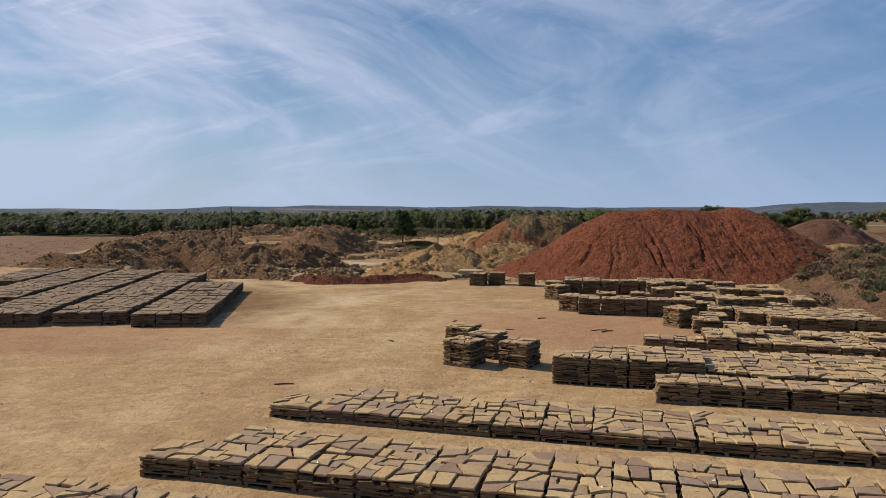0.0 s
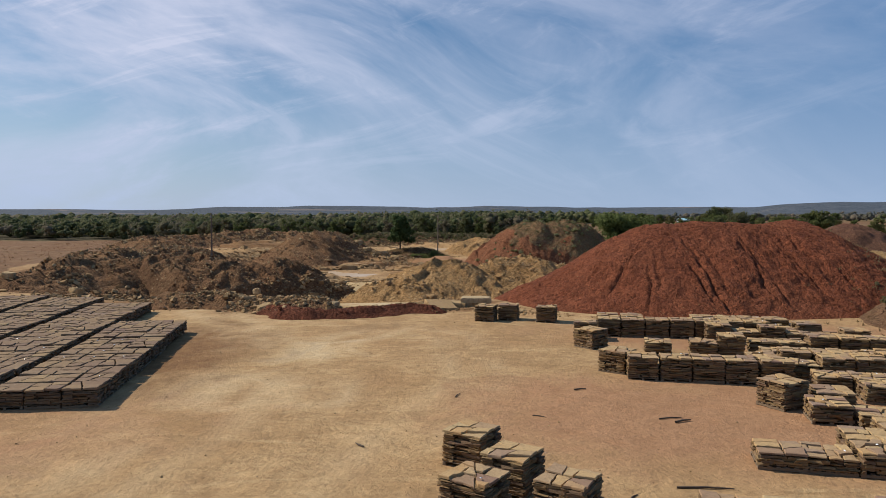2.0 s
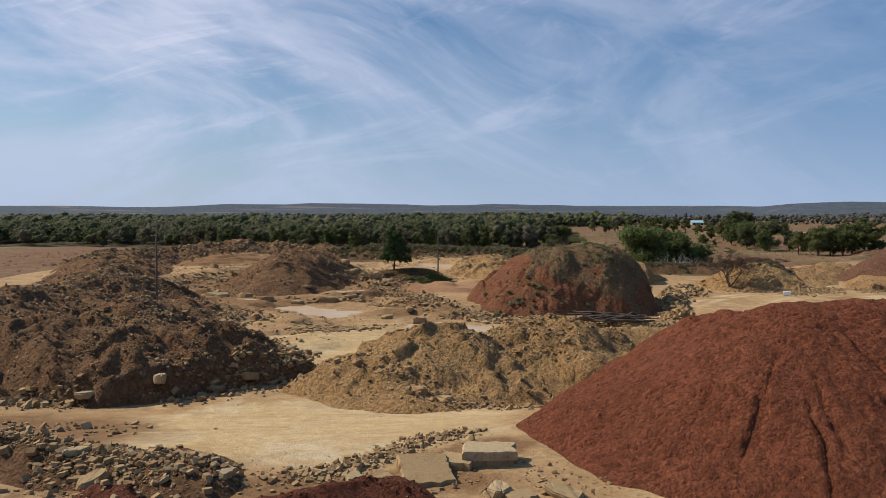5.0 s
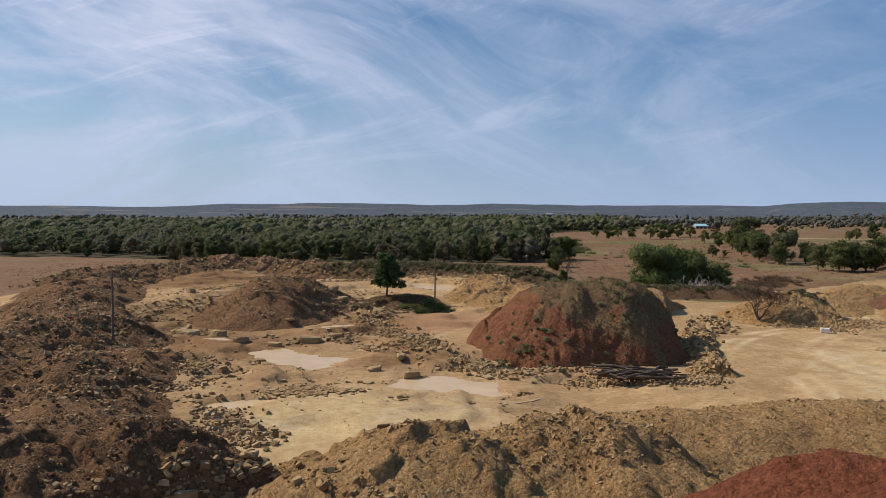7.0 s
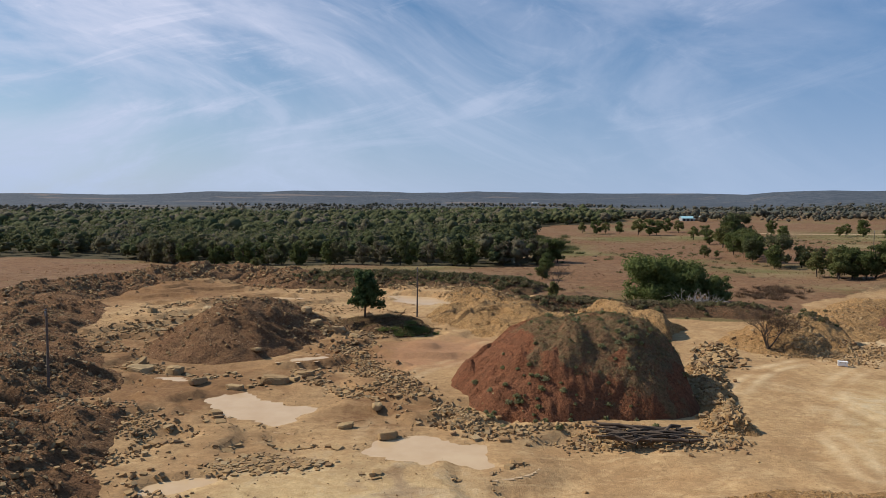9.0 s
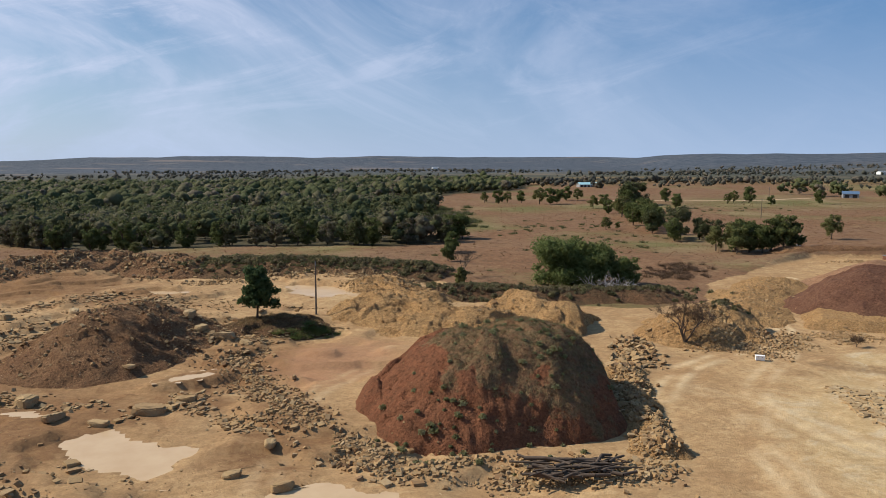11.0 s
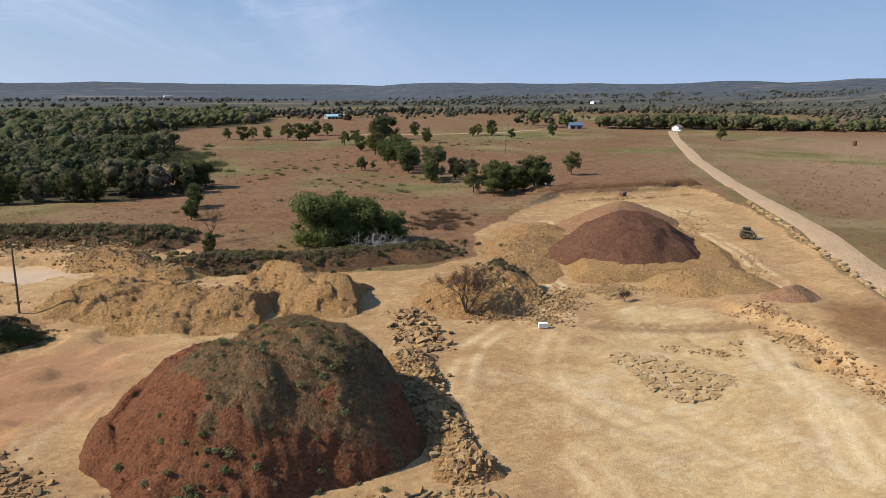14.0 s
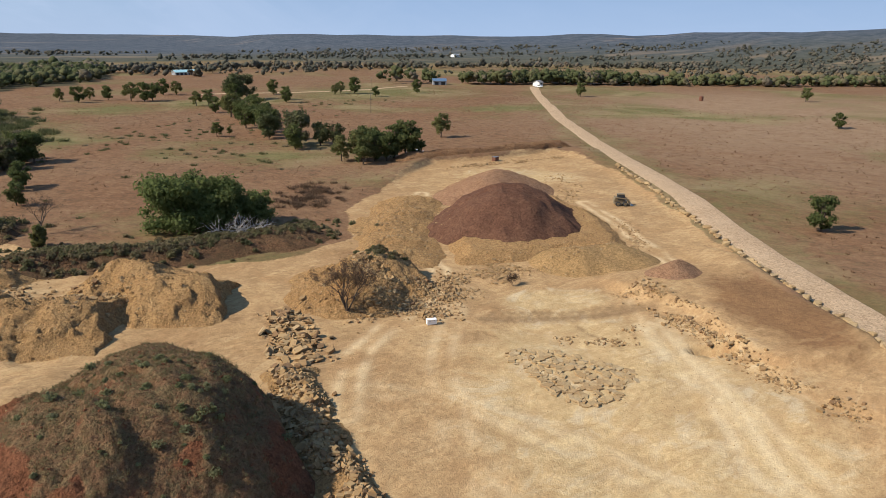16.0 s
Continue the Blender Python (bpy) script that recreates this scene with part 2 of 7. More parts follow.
    fr = m.mix(w2.outputs["Alpha"], fr, hazed_hills)
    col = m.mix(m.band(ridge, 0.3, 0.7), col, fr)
    col, lumps = crumbs(m, col, 1.7, 0.12)
    col, grit = crumbs(m, col, 7.0, 0.16)
    m.bump(m.math("ADD", n2, m.math("ADD", m.math("MULTIPLY", n3, 0.2), m.math("MULTIPLY", grit, 0.12))), 0.45, 0.3)
    return m.done(col)


def leaf_material(name, a, b, c, glow=0.25):
    m = Nodes(name)
    t = m.attr("tint").outputs["Fac"]
    col = m.mix(m.band(t, 0.15, 0.6), a, b)
    col = m.mix(m.band(t, 0.62, 1.0), col, c)
    n = m.noise(1.7, 6, 0.75)
    col = m.mix(m.band(n, 0.54, 0.36, 0, 0.28), col, (a[0] * 0.4, a[1] * 0.4, a[2] * 0.4, 1))
    m.bump(n, 0.9, 0.6)
    col = m.mix(m.band(m.island(), 0, 1, 0, 0.22), col, (a[0] * 0.45, a[1] * 0.45, a[2] * 0.45, 1))
    m.done(col, 0.75)
    tr, add = m.add("ShaderNodeBsdfTranslucent"), m.add("ShaderNodeMixShader")
    m.link(col, tr.inputs[0])
    add.inputs[0].default_value = glow
    m.link(m.bsdf.outputs[0], add.inputs[1]), m.link(tr.outputs[0], add.inputs[2])
    m.link(add.outputs[0], m.nt.nodes["Material Output"].inputs[0])
    return m.mat


def stone_material(name, tones, rnd="object", scale=3.0):
    """Sandstone: each piece of its own tone, with rusty and grey stains."""
    m = Nodes(name)
    r = m.random() if rnd == "object" else m.island()
    v = m.object_vec() if rnd == "object" else m.co
    ramp = m.add("ShaderNodeValToRGB")
    ramp.color_ramp.interpolation = "LINEAR"
    while len(ramp.color_ramp.elements) < len(tones):
        ramp.color_ramp.elements.new(0.5)
    for i, t in enumerate(tones):
        ramp.color_ramp.elements[i].position = i / (len(tones) - 1)
        ramp.color_ramp.elements[i].color = t
    m.link(r, ramp.inputs[0])
    n1, n2 = m.noise(scale, 5, 0.65, 0.6, vec=v), m.noise(scale * 7, 4, 0.7, vec=v)
    n3 = m.noise(scale * 2.2, 6, 0.7, 1.0, vec=v)
    col = m.mix(m.band(n1, 0.52, 0.68, 0, 0.5), ramp.outputs[0], (0.27, 0.168, 0.085, 1))
    col = m.mix(m.band(n1, 0.46, 0.3, 0, 0.4), col, (0.33, 0.25, 0.16, 1))
    col = m.mix(m.band(n3, 0.55, 0.66, 0, 0.5), col, (0.16, 0.112, 0.085, 1))
    col = m.mix(m.band(n2, 0.42, 0.72, 0.0, 0.4), col, (0.15, 0.105, 0.062, 1))
    m.bump(m.math("ADD", n1, m.math("MULTIPLY", n2, 0.5)), 0.45, 0.04)
    return m.done(col, 0.88)


def plain(name, col, rough=0.6, metal=0.0, var=0.25, scale=3.0):
    m = Nodes(name)
    n = m.noise(scale, 5, 0.65)
    c = m.mix(m.band(n, 0.35, 0.7, 0, var), col, (col[0] * 0.45, col[1] * 0.45, col[2] * 0.45, 1))
    m.bump(n, 0.15, 0.02)
    m.bsdf.inputs["Specular IOR Level"].default_value = 0.35
    return m.done(c, rough, metal)


def water_material():
    m = Nodes("muddy_water")
    n = m.noise(0.3, 4, 0.6)
    c = m.mix(m.band(n, 0.35, 0.65), (0.43, 0.295, 0.168, 1), (0.48, 0.345, 0.205, 1))
    m.bump(m.noise(2.5, 3, 0.6), 0.03, 0.02)
    m.done(c, 0.25)
    m.bsdf.inputs["Specular IOR Level"].default_value = 0.12
    return m.mat


SANDSTONES = [(r * 1.16, g * 1.15, b * 1.12, 1) for r, g, b, _ in [(0.335, 0.222, 0.112, 1), (0.370, 0.255, 0.132, 1), (0.300, 0.202, 0.112, 1), (0.222, 0.155, 0.118, 1), (0.345, 0.215, 0.103, 1), (0.380, 0.272, 0.145, 1), (0.190, 0.118, 0.088, 1), (0.325, 0.225, 0.124, 1)]]
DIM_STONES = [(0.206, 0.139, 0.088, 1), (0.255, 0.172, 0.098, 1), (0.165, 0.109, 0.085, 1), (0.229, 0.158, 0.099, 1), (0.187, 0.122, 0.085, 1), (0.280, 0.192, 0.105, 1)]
M_GROUND = ground_material()
M_RED = soil("red_clay", (0.212, 0.070, 0.036, 1), (0.246, 0.088, 0.046, 1), (0.166, 0.054, 0.028, 1), 0.15, 1.3, 0.9)
M_DARKRED = soil("dark_red_soil", (0.150, 0.052, 0.030, 1), (0.180, 0.066, 0.038, 1), (0.115, 0.040, 0.025, 1), 0.3, 1.6, 0.9)
M_TAN = soil("tan_spoil", (0.365, 0.216, 0.095, 1), (0.425, 0.268, 0.125, 1), (0.298, 0.168, 0.073, 1), 0.2, 1.6, 0.9, stones=0.7)
M_BROWN = soil("brown_spoil", (0.196, 0.106, 0.055, 1), (0.250, 0.146, 0.077, 1), (0.146, 0.076, 0.040, 1), 0.16, 1.4, 0.85, stones=0.6)
M_TOPSOIL = soil("dark_topsoil", (0.123, 0.061, 0.039, 1), (0.157, 0.082, 0.051, 1), (0.095, 0.047, 0.031, 1), 0.2, 1.5, 0.6)
M_SAND = soil("sand", (0.290, 0.182, 0.082, 1), (0.325, 0.208, 0.096, 1), (0.255, 0.155, 0.068, 1), 0.25, 2.0, 0.45)
M_OVERGROWN = soil("overgrown_clay", (0.212, 0.086, 0.045, 1), (0.240, 0.106, 0.057, 1), (0.158, 0.076, 0.042, 1), 0.25, 0.9, 1.0, cover=((0.200, 0.116, 0.064, 1), (0.168, 0.128, 0.068, 1)))
M_LIGHTSOIL = soil("light_soil", (0.255, 0.145, 0.085, 1), (0.29, 0.17, 0.10, 1), (0.215, 0.115, 0.065, 1), 0.2, 1.5, 0.6)
M_SCRUB_SOIL = soil("scrub_soil", (0.165, 0.090, 0.050, 1), (0.120, 0.078, 0.042, 1), (0.085, 0.062, 0.034, 1), 0.2, 0.9, 0.9)
M_BANK = soil("reddish_bank", (0.235, 0.128, 0.072, 1), (0.205, 0.128, 0.076, 1), (0.150, 0.096, 0.056, 1), 0.2, 0.9, 0.9)
M_SLAB = stone_material("sandstone_slab", SANDSTONES, "object", 2.5)
M_SLAB_DIM = stone_material("weathered_slab", DIM_STONES, "object", 2.5)
# pallet sides: the slab tones darkened, their shade put into the colour
SHADED_STONES = [(r * 0.50, g * 0.48, b * 0.45, 1) for r, g, b, _ in SANDSTONES]
M_LAYERS = stone_material("shaded_layers", SHADED_STONES, "island", 5.0)
M_LAYERS_DIM = stone_material("shaded_weathered_layers", [(r * 0.6, g * 0.6, b * 0.58, 1) for r, g, b, _ in DIM_STONES], "island", 5.0)
M_ROCK = stone_material("rubble_rock", [(0.300, 0.190, 0.088, 1), (0.345, 0.230, 0.112, 1), (0.235, 0.138, 0.062, 1), (0.360, 0.262, 0.145, 1), (0.190, 0.108, 0.054, 1), (0.312, 0.195, 0.088, 1)], "island", 1.6)
M_ROCK_ONE = stone_material("boulder_rock", [(0.34, 0.23, 0.115, 1), (0.38, 0.27, 0.142, 1), (0.30, 0.192, 0.092, 1), (0.40, 0.30, 0.175, 1)], "object", 1.2)
M_WOOD = plain("pallet_wood", (0.17, 0.12, 0.075, 1), 0.85)
M_BARK = plain("bark", (0.085, 0.062, 0.045, 1), 0.95, 0, 0.5, 8)
M_GREY_WOOD = plain("grey_deadwood", (0.40, 0.36, 0.32, 1), 0.9, 0, 0.5, 6)
M_CHAR = plain("dark_log_bark", (0.095, 0.066, 0.046, 1), 0.9, 0, 0.5, 6)
M_LEAF = leaf_material("oak_leaves", (0.098, 0.120, 0.042, 1), (0.140, 0.152, 0.056, 1), (0.215, 0.190, 0.076, 1), 0.35)
M_WOODS = leaf_material("woods_leaves", (0.096, 0.112, 0.050, 1), (0.142, 0.142, 0.066, 1), (0.205, 0.168, 0.120, 1), 0.35)
M_PINE = leaf_material("pine_needles", (0.062, 0.098, 0.038, 1), (0.095, 0.130, 0.050, 1), (0.165, 0.180, 0.070, 1))
M_BUSH = leaf_material("bush_leaves", (0.122, 0.158, 0.052, 1), (0.172, 0.198, 0.070, 1), (0.225, 0.215, 0.090, 1), 0.35)
M_WEED = leaf_material("grey_weeds", (0.182, 0.171, 0.093, 1), (0.134, 0.136, 0.063, 1), (0.252, 0.199, 0.128, 1), 0.45)
M_DRYWEED = leaf_material("dry_grass", (0.270, 0.182, 0.095, 1), (0.209, 0.142, 0.074, 1), (0.338, 0.257, 0.142, 1), 0.45)
M_TWIG = leaf_material("bare_twigs", (0.162, 0.102, 0.066, 1), (0.132, 0.090, 0.060, 1), (0.180, 0.120, 0.072, 1), 0.05)
# far trees: woods tones greyed, distance haze put into the leaf colour
M_HAZEWOODS = leaf_material("hazed_woods", (0.092, 0.094, 0.072, 1), (0.125, 0.116, 0.088, 1), (0.175, 0.142, 0.108, 1))
M_WATER = water_material()
M_ROAD = soil("gravel_road", (0.404, 0.286, 0.180, 1), (0.447, 0.323, 0.208, 1), (0.361, 0.248, 0.152, 1), 0.15, 1.0, 0.3)


# ---- numeric noise ----
def _hash(ix, iy, seed):
    h = (ix.astype(np.int64) * 374761393 + iy.astype(np.int64) * 668265263 + seed * 974634337) & 0xFFFFFFFF
    h = ((h ^ (h >> 13)) * 1274126177) & 0xFFFFFFFF
    h = ((h ^ (h >> 16)) * 2246822519) & 0xFFFFFFFF
    return (h ^ (h >> 15)).astype(np.float64) / 4294967295.0


def vnoise(x, y, seed=0):
    x, y = np.broadcast_arrays(np.asarray(x, float), np.asarray(y, float))
    ix, iy = np.floor(x), np.floor(y)
    fx, fy = x - ix, y - iy
    fx, fy = fx * fx * (3 - 2 * fx), fy * fy * (3 - 2 * fy)
    a, b = _hash(ix, iy, seed), _hash(ix + 1, iy, seed)
    c, d = _hash(ix, iy + 1, seed), _hash(ix + 1, iy + 1, seed)
    return (a + (b - a) * fx) * (1 - fy) + (c + (d - c) * fx) * fy - 0.5


def fbm(x, y, seed=0, octaves=4, gain=0.5):
    out, amp = 0.0, 1.0
    for o in range(octaves):
        out = out + amp * vnoise(np.asarray(x) * 2.03 ** o, np.asarray(y) * 2.03 ** o, seed + o * 7)
        amp *= gain
    return out


def sstep(a, b, v):
    t = np.clip((np.asarray(v, float) - a) / (b - a), 0, 1)
    return t * t * (3 - 2 * t)


def seg_dist(x, y, pts):
    """Distance to a polyline, and how far along it the nearest place is."""
    best, along, run = np.full(np.shape(x), 1e9), np.zeros(np.shape(x)), 0.0
    for (ax, ay), (bx, by) in zip(pts[:-1], pts[1:]):
        dx, dy = bx - ax, by - ay
        ln = math.hypot(dx, dy)
        t = np.clip(((x - ax) * dx + (y - ay) * dy) / (ln * ln), 0, 1)
        d = np.hypot(x - ax - t * dx, y - ay - t * dy)
        along = np.where(d < best, run + t * ln, along)
        best = np.minimum(best, d)
        run += ln
    return best, along


def oval(x, y, cx, cy, rx, ry, turn=0.0):
    """1 at the middle, 0 on the rim, less than 0 outside."""
    c, s = math.cos(radians(turn)), math.sin(radians(turn))
    u, v = (x - cx) * c + (y - cy) * s, -(x - cx) * s + (y - cy) * c
    return 1 - np.hypot(u / rx, v / ry)


# ---- the lie of the land ----
ROAD_LINE = [(30.0, 48.0), (58.0, 79.0), (81.8, 106.0), (95.7, 122.0), (108.0, 137.0), (124.0, 155.0), (149.0, 187.5), (178.0, 223.0), (222.0, 274.0), (306.0, 365.0), (345.0, 405.0)]
# the quarry's outline, outside which the pasture begins
QUARRY = [(-60, -200), (26, -200), (26, 44), (70, 93), (84, 114), (97, 130), (112, 147), (135, 178), (152, 205), (150, 212), (128, 212), (112, 216), (98, 208), (84, 196), (70, 186), (62, 172), (52, 168), (40, 170), (26, 182), (22, 196), (8, 208), (-12, 216), (-30, 224), (-48, 236), (-66, 228), (-76, 204), (-80, 170), (-72, 130), (-62, 100), (-52, 70), (-52, 0)]


# the bench of uncut rock below the road, and the lower ledge before it
BENCH = [(75, 136), (73.4, 126), (73.0, 120.4), (69.6, 116.6), (66.6, 113.2), (66.2, 108.6), (70.4, 105.9), (75.4, 104.8), (82, 111), (96, 128), (100, 140), (86, 142)]
LOW_LEDGE = [(74.5, 136), (71.5, 124), (69.6, 119.0), (66.9, 114.2), (65.2, 110.6), (64.4, 107.2), (63.1, 103.6), (62.4, 99.0), (70, 92), (96, 128), (100, 140)]


def inside(x, y, poly):
    """Signed distance to a polygon's rim, above 0 within it."""
    x, y = np.asarray(x, float), np.asarray(y, float)
    hit = np.zeros(np.shape(x), bool)
    for (ax, ay), (bx, by) in zip(poly, poly[1:] + poly[:1]):
        cross = ((ay > y) != (by > y)) & (x < (bx - ax) * (y - ay) / ((by - ay) or 1e-9) + ax)
        hit ^= cross
    d, _ = seg_dist(x, y, poly + poly[:1])
    return np.where(hit, d, -d)


# pools of muddy water: middle, radii, turn, level
POOLS = [(-15.6, 122.2, 7.2, 3.3, -36, -3.45), (1.2, 110.2, 5.8, 3.4, -24, -3.45), (-16.0, 103.2, 3.2, 1.5, 25, -3.3), (-27.2, 132.4, 2.8, 0.9, -20, -3.3), (-1.0, 191.5, 9.0, 4.6, -36, -3.35), (-13.5, 142.0, 3.2, 1.1, 20, -3.2), (-28.0, 196.0, 5.0, 1.8, -10, -3.6), (66.2, 115.0, 2.6, 0.9, -60, -3.55), (-31.0, 111.0, 3.0, 1.4, 10, -3.3)]


def bedding(x, y):
    """Where its value crosses a threshold, one bed of the pit floor ends and the next begins."""
    return fbm(x / 17, y / 13, 25, 3) + 0.06 * fbm(x / 2.2, y / 2.2, 26, 2)


def ground(x, y):
    x, y = np.asarray(x, float), np.asarray(y, float)
    r, az = np.hypot(x, y), np.degrees(np.arctan2(x, y))
    # yard level, ramp down to the pit floor
    lip = 60.0 + 2.0 * np.sin(x * 0.11) + np.where(x > 10, (x - 10) * 0.5, 0) + np.where(x < -20, (-20 - x) * 0.3, 0)
    z = -2.2 * sstep(0, 17, y - lip) - 1.1 * sstep(12, 40, y - lip)
    q = inside(x, y, QUARRY)
    # pasture round the quarry, a little lower in the woods
    past = np.where(y < 70, -0.6, -0.6 - 2.2 * sstep(70, 130, y)) - 1.6 * sstep(180, 320, y) + 0.8 * fbm(x / 60, y / 60, 3, 3)
    past = past - 2.0 * sstep(-10, -80, x) * sstep(220, 320, y)
    z = z + (past - z) * sstep(2.5, -2.5, q)
    # cut edge along the far rim and the raised bench beside the road
    z = z + 1.5 * sstep(1.0, -0.6, q) * sstep(10, -3, np.abs(q)) * sstep(85, 110, x) * sstep(190, 205, y)
    bench = inside(x, y, BENCH) + 0.9 * fbm(x / 4, y / 4, 5, 3)
    z = z + 0.8 * sstep(-0.9, 0.6, bench) * sstep(140, 127, y) * sstep(-2.0, 2.0, q)
    low = inside(x, y, LOW_LEDGE) + 1.0 * fbm(x / 3, y / 3, 6, 3)
    z = z + 0.28 * sstep(-0.5, 0.4, low) * sstep(140, 130, y) * sstep(-2.0, 2.0, q)
    inner = sstep(0, 8, q)
    # ledges of bedded rock across the pit floor
    step = bedding(x, y)
    z = z + inner * sstep(92, 104, y) * sstep(24, 10, x) * (0.55 * (sstep(0.02, 0.05, step) + sstep(-0.24, -0.21, step) + sstep(0.26, 0.29, step)) - 0.6)
    z = z + inner * (0.10 * fbm(x / 5, y / 5, 21, 4) + sstep(62, 80, y) * (0.45 * fbm(x / 13, y / 13, 23, 3) + 0.16 * fbm(x / 2.4, y / 2.4, 24, 3)))
    # pools lie in shallow hollows
    for cx, cy, rx, ry, turn, lev in POOLS:
        brim = sstep(-1.1, -0.35, oval(x, y, cx, cy, rx, ry, turn))
        z = z + (np.maximum(z, lev + 0.10) - z) * brim
        o = oval(x, y, cx, cy, rx, ry, turn) + 0.55 * fbm(x / 2.6, y / 2.6, 11, 3)
        z = z + (lev - 0.14 - z) * sstep(0.0, 0.2, o) * (brim > 0.5)
    # rolling country and wooded ridges far off
    far = sstep(450, 1600, r)
    ridge_r = np.interp(az, [-90, -30, -20, 0, 12, 20, 26, 34, 50, 75, 120], [3900, 3900, 3700, 3900, 4200, 3700, 2500, 2300, 2100, 1900, 1900])
    ridge_h = np.interp(az, [-90, -40, -28, -22, -17, -8, 0, 6, 12, 18, 23, 26, 30, 40, 50, 56, 66, 80, 120], [24, 22, 20, 16, 30, 36, 30, 34, 27, 26, 24, 34, 36, 33, 40, 46, 58, 62, 50])
    z = z + far * (-3 + 5 * fbm(x / 420, y / 420, 31, 3)) + ridge_h * (1 + 0.25 * fbm(az / 3.5, r / 700, 33, 3)) * sstep(-1100, 0, r - ridge_r) * (1 - 0.4 * sstep(100, 900, r - ridge_r))
    return z


def axis(lo, hi, step, reach_lo, reach_hi, grow=1.065):
    mid = list(np.arange(lo, hi, step))
    left, s, v = [], step, lo
    while v > reach_lo:
        s *= grow
        v -= s
        left.append(v)
    right, s, v = [], step, mid[-1]
    while v < reach_hi:
        s *= grow
        v += s
        right.append(v)
    return np.array(left[::-1] + mid + right)


def mesh_from(name, verts, faces, material, smooth=False, tint=None, label_attr="tint"):
    me = bpy.data.meshes.new(name)
    verts, faces = np.asarray(verts, np.float32), np.asarray(faces, np.int32)
    k = faces.shape[1]
    me.vertices.add(len(verts)), me.loops.add(faces.size), me.polygons.add(len(faces))
    me.vertices.foreach_set("co", verts.ravel())
    me.loops.foreach_set("vertex_index", faces.ravel())
    me.polygons.foreach_set("loop_start", np.arange(0, faces.size, k, dtype=np.int32))
    me.update(calc_edges=True)
    me.polygons.foreach_set("use_smooth", np.full(len(faces), smooth, bool))
    if tint is not None:
        a = me.attributes.new(label_attr, "FLOAT", "POINT")
        a.data.foreach_set("value", np.asarray(tint, np.float32))
    me.materials.append(material)
    return me


def grid_faces(nx, ny):
    i = np.arange((ny - 1) * (nx - 1))
    a = (i // (nx - 1)) * nx + i % (nx - 1)
    return np.stack([a, a + 1, a + 1 + nx, a + nx], 1)


# wheel tracks: line, half gauge, strength; and strips of darker, churned earth, one of them painted shade: line, half
# width, strength
TRACKS = [([(-11.4, 18.9), (-11, 21.9), (-9.9, 26), (-9.9, 32.8), (-10.9, 41.6), (-12.1, 48.9)], 0.9, 0.4), ([(-9.4, 17.9), (-8.3, 24.2), (-7.3, 30.6), (-6.7, 38.2), (-5.7, 44.3), (-2, 51)], 0.9, 0.4), ([(-7.3, 34.8), (-8.1, 40.3), (-9.3, 45.3), (-12, 51.8), (-15.2, 56.3)], 0.95, 0.5), ([(-4.4, 35.2), (-5.4, 40.3), (-7.7, 45.3), (-10.8, 50.5)], 0.95, 0.45), ([(-3, 22), (-1, 30), (1.5, 38), (0.5, 47), (-6, 52), (-14, 55)], 0.9, 0.3), ([(90, 191), (75.9, 173.2), (66.4, 162.8), (62.8, 151.8), (56.6, 145.1), (47, 140.6), (40, 136.4), (33.2, 127.3)], 0.95, 1.0), ([(67, 123.1), (60.2, 113.5), (55.7, 107.1), (50.4, 101.5)], 1.0, 0.75), ([(72, 128), (64, 118), (57, 107), (48, 94)], 1.0, 0.5), ([(37.1, 130), (42.4, 121.1), (44.5, 111.1), (44.6, 104.2)], 1.0, 0.5), ([(55, 140), (45, 130), (37, 118), (33, 104)], 0.95, 0.5), ([(108, 166), (100, 152), (92, 140), (88, 134)], 0.9, 0.9), ([(8, 150), (2, 138), (-3, 126), (-4, 112)], 0.9, 0.5)]
# the strip by (101, 161) paints the platform's shaded side into the ground colour
STRIPS = [([(55.5, 135.3), (62.5, 130), (72.2, 126.2)], 1.2, 0.8), ([(57, 136), (64, 131.2), (71, 128)], 0.5, 0.7), ([(-18.4, 30.6), (-14.2, 27.6), (-11.2, 28.1)], 1.0, 0.55), ([(46, 139), (40, 134), (36, 128)], 0.9, 0.3), ([(101, 161), (94.5, 149.5), (87, 141)], 1.0, 0.5), ([(63, 131.5), (61.2, 126), (60.5, 121.5)], 0.3, 0.6)]


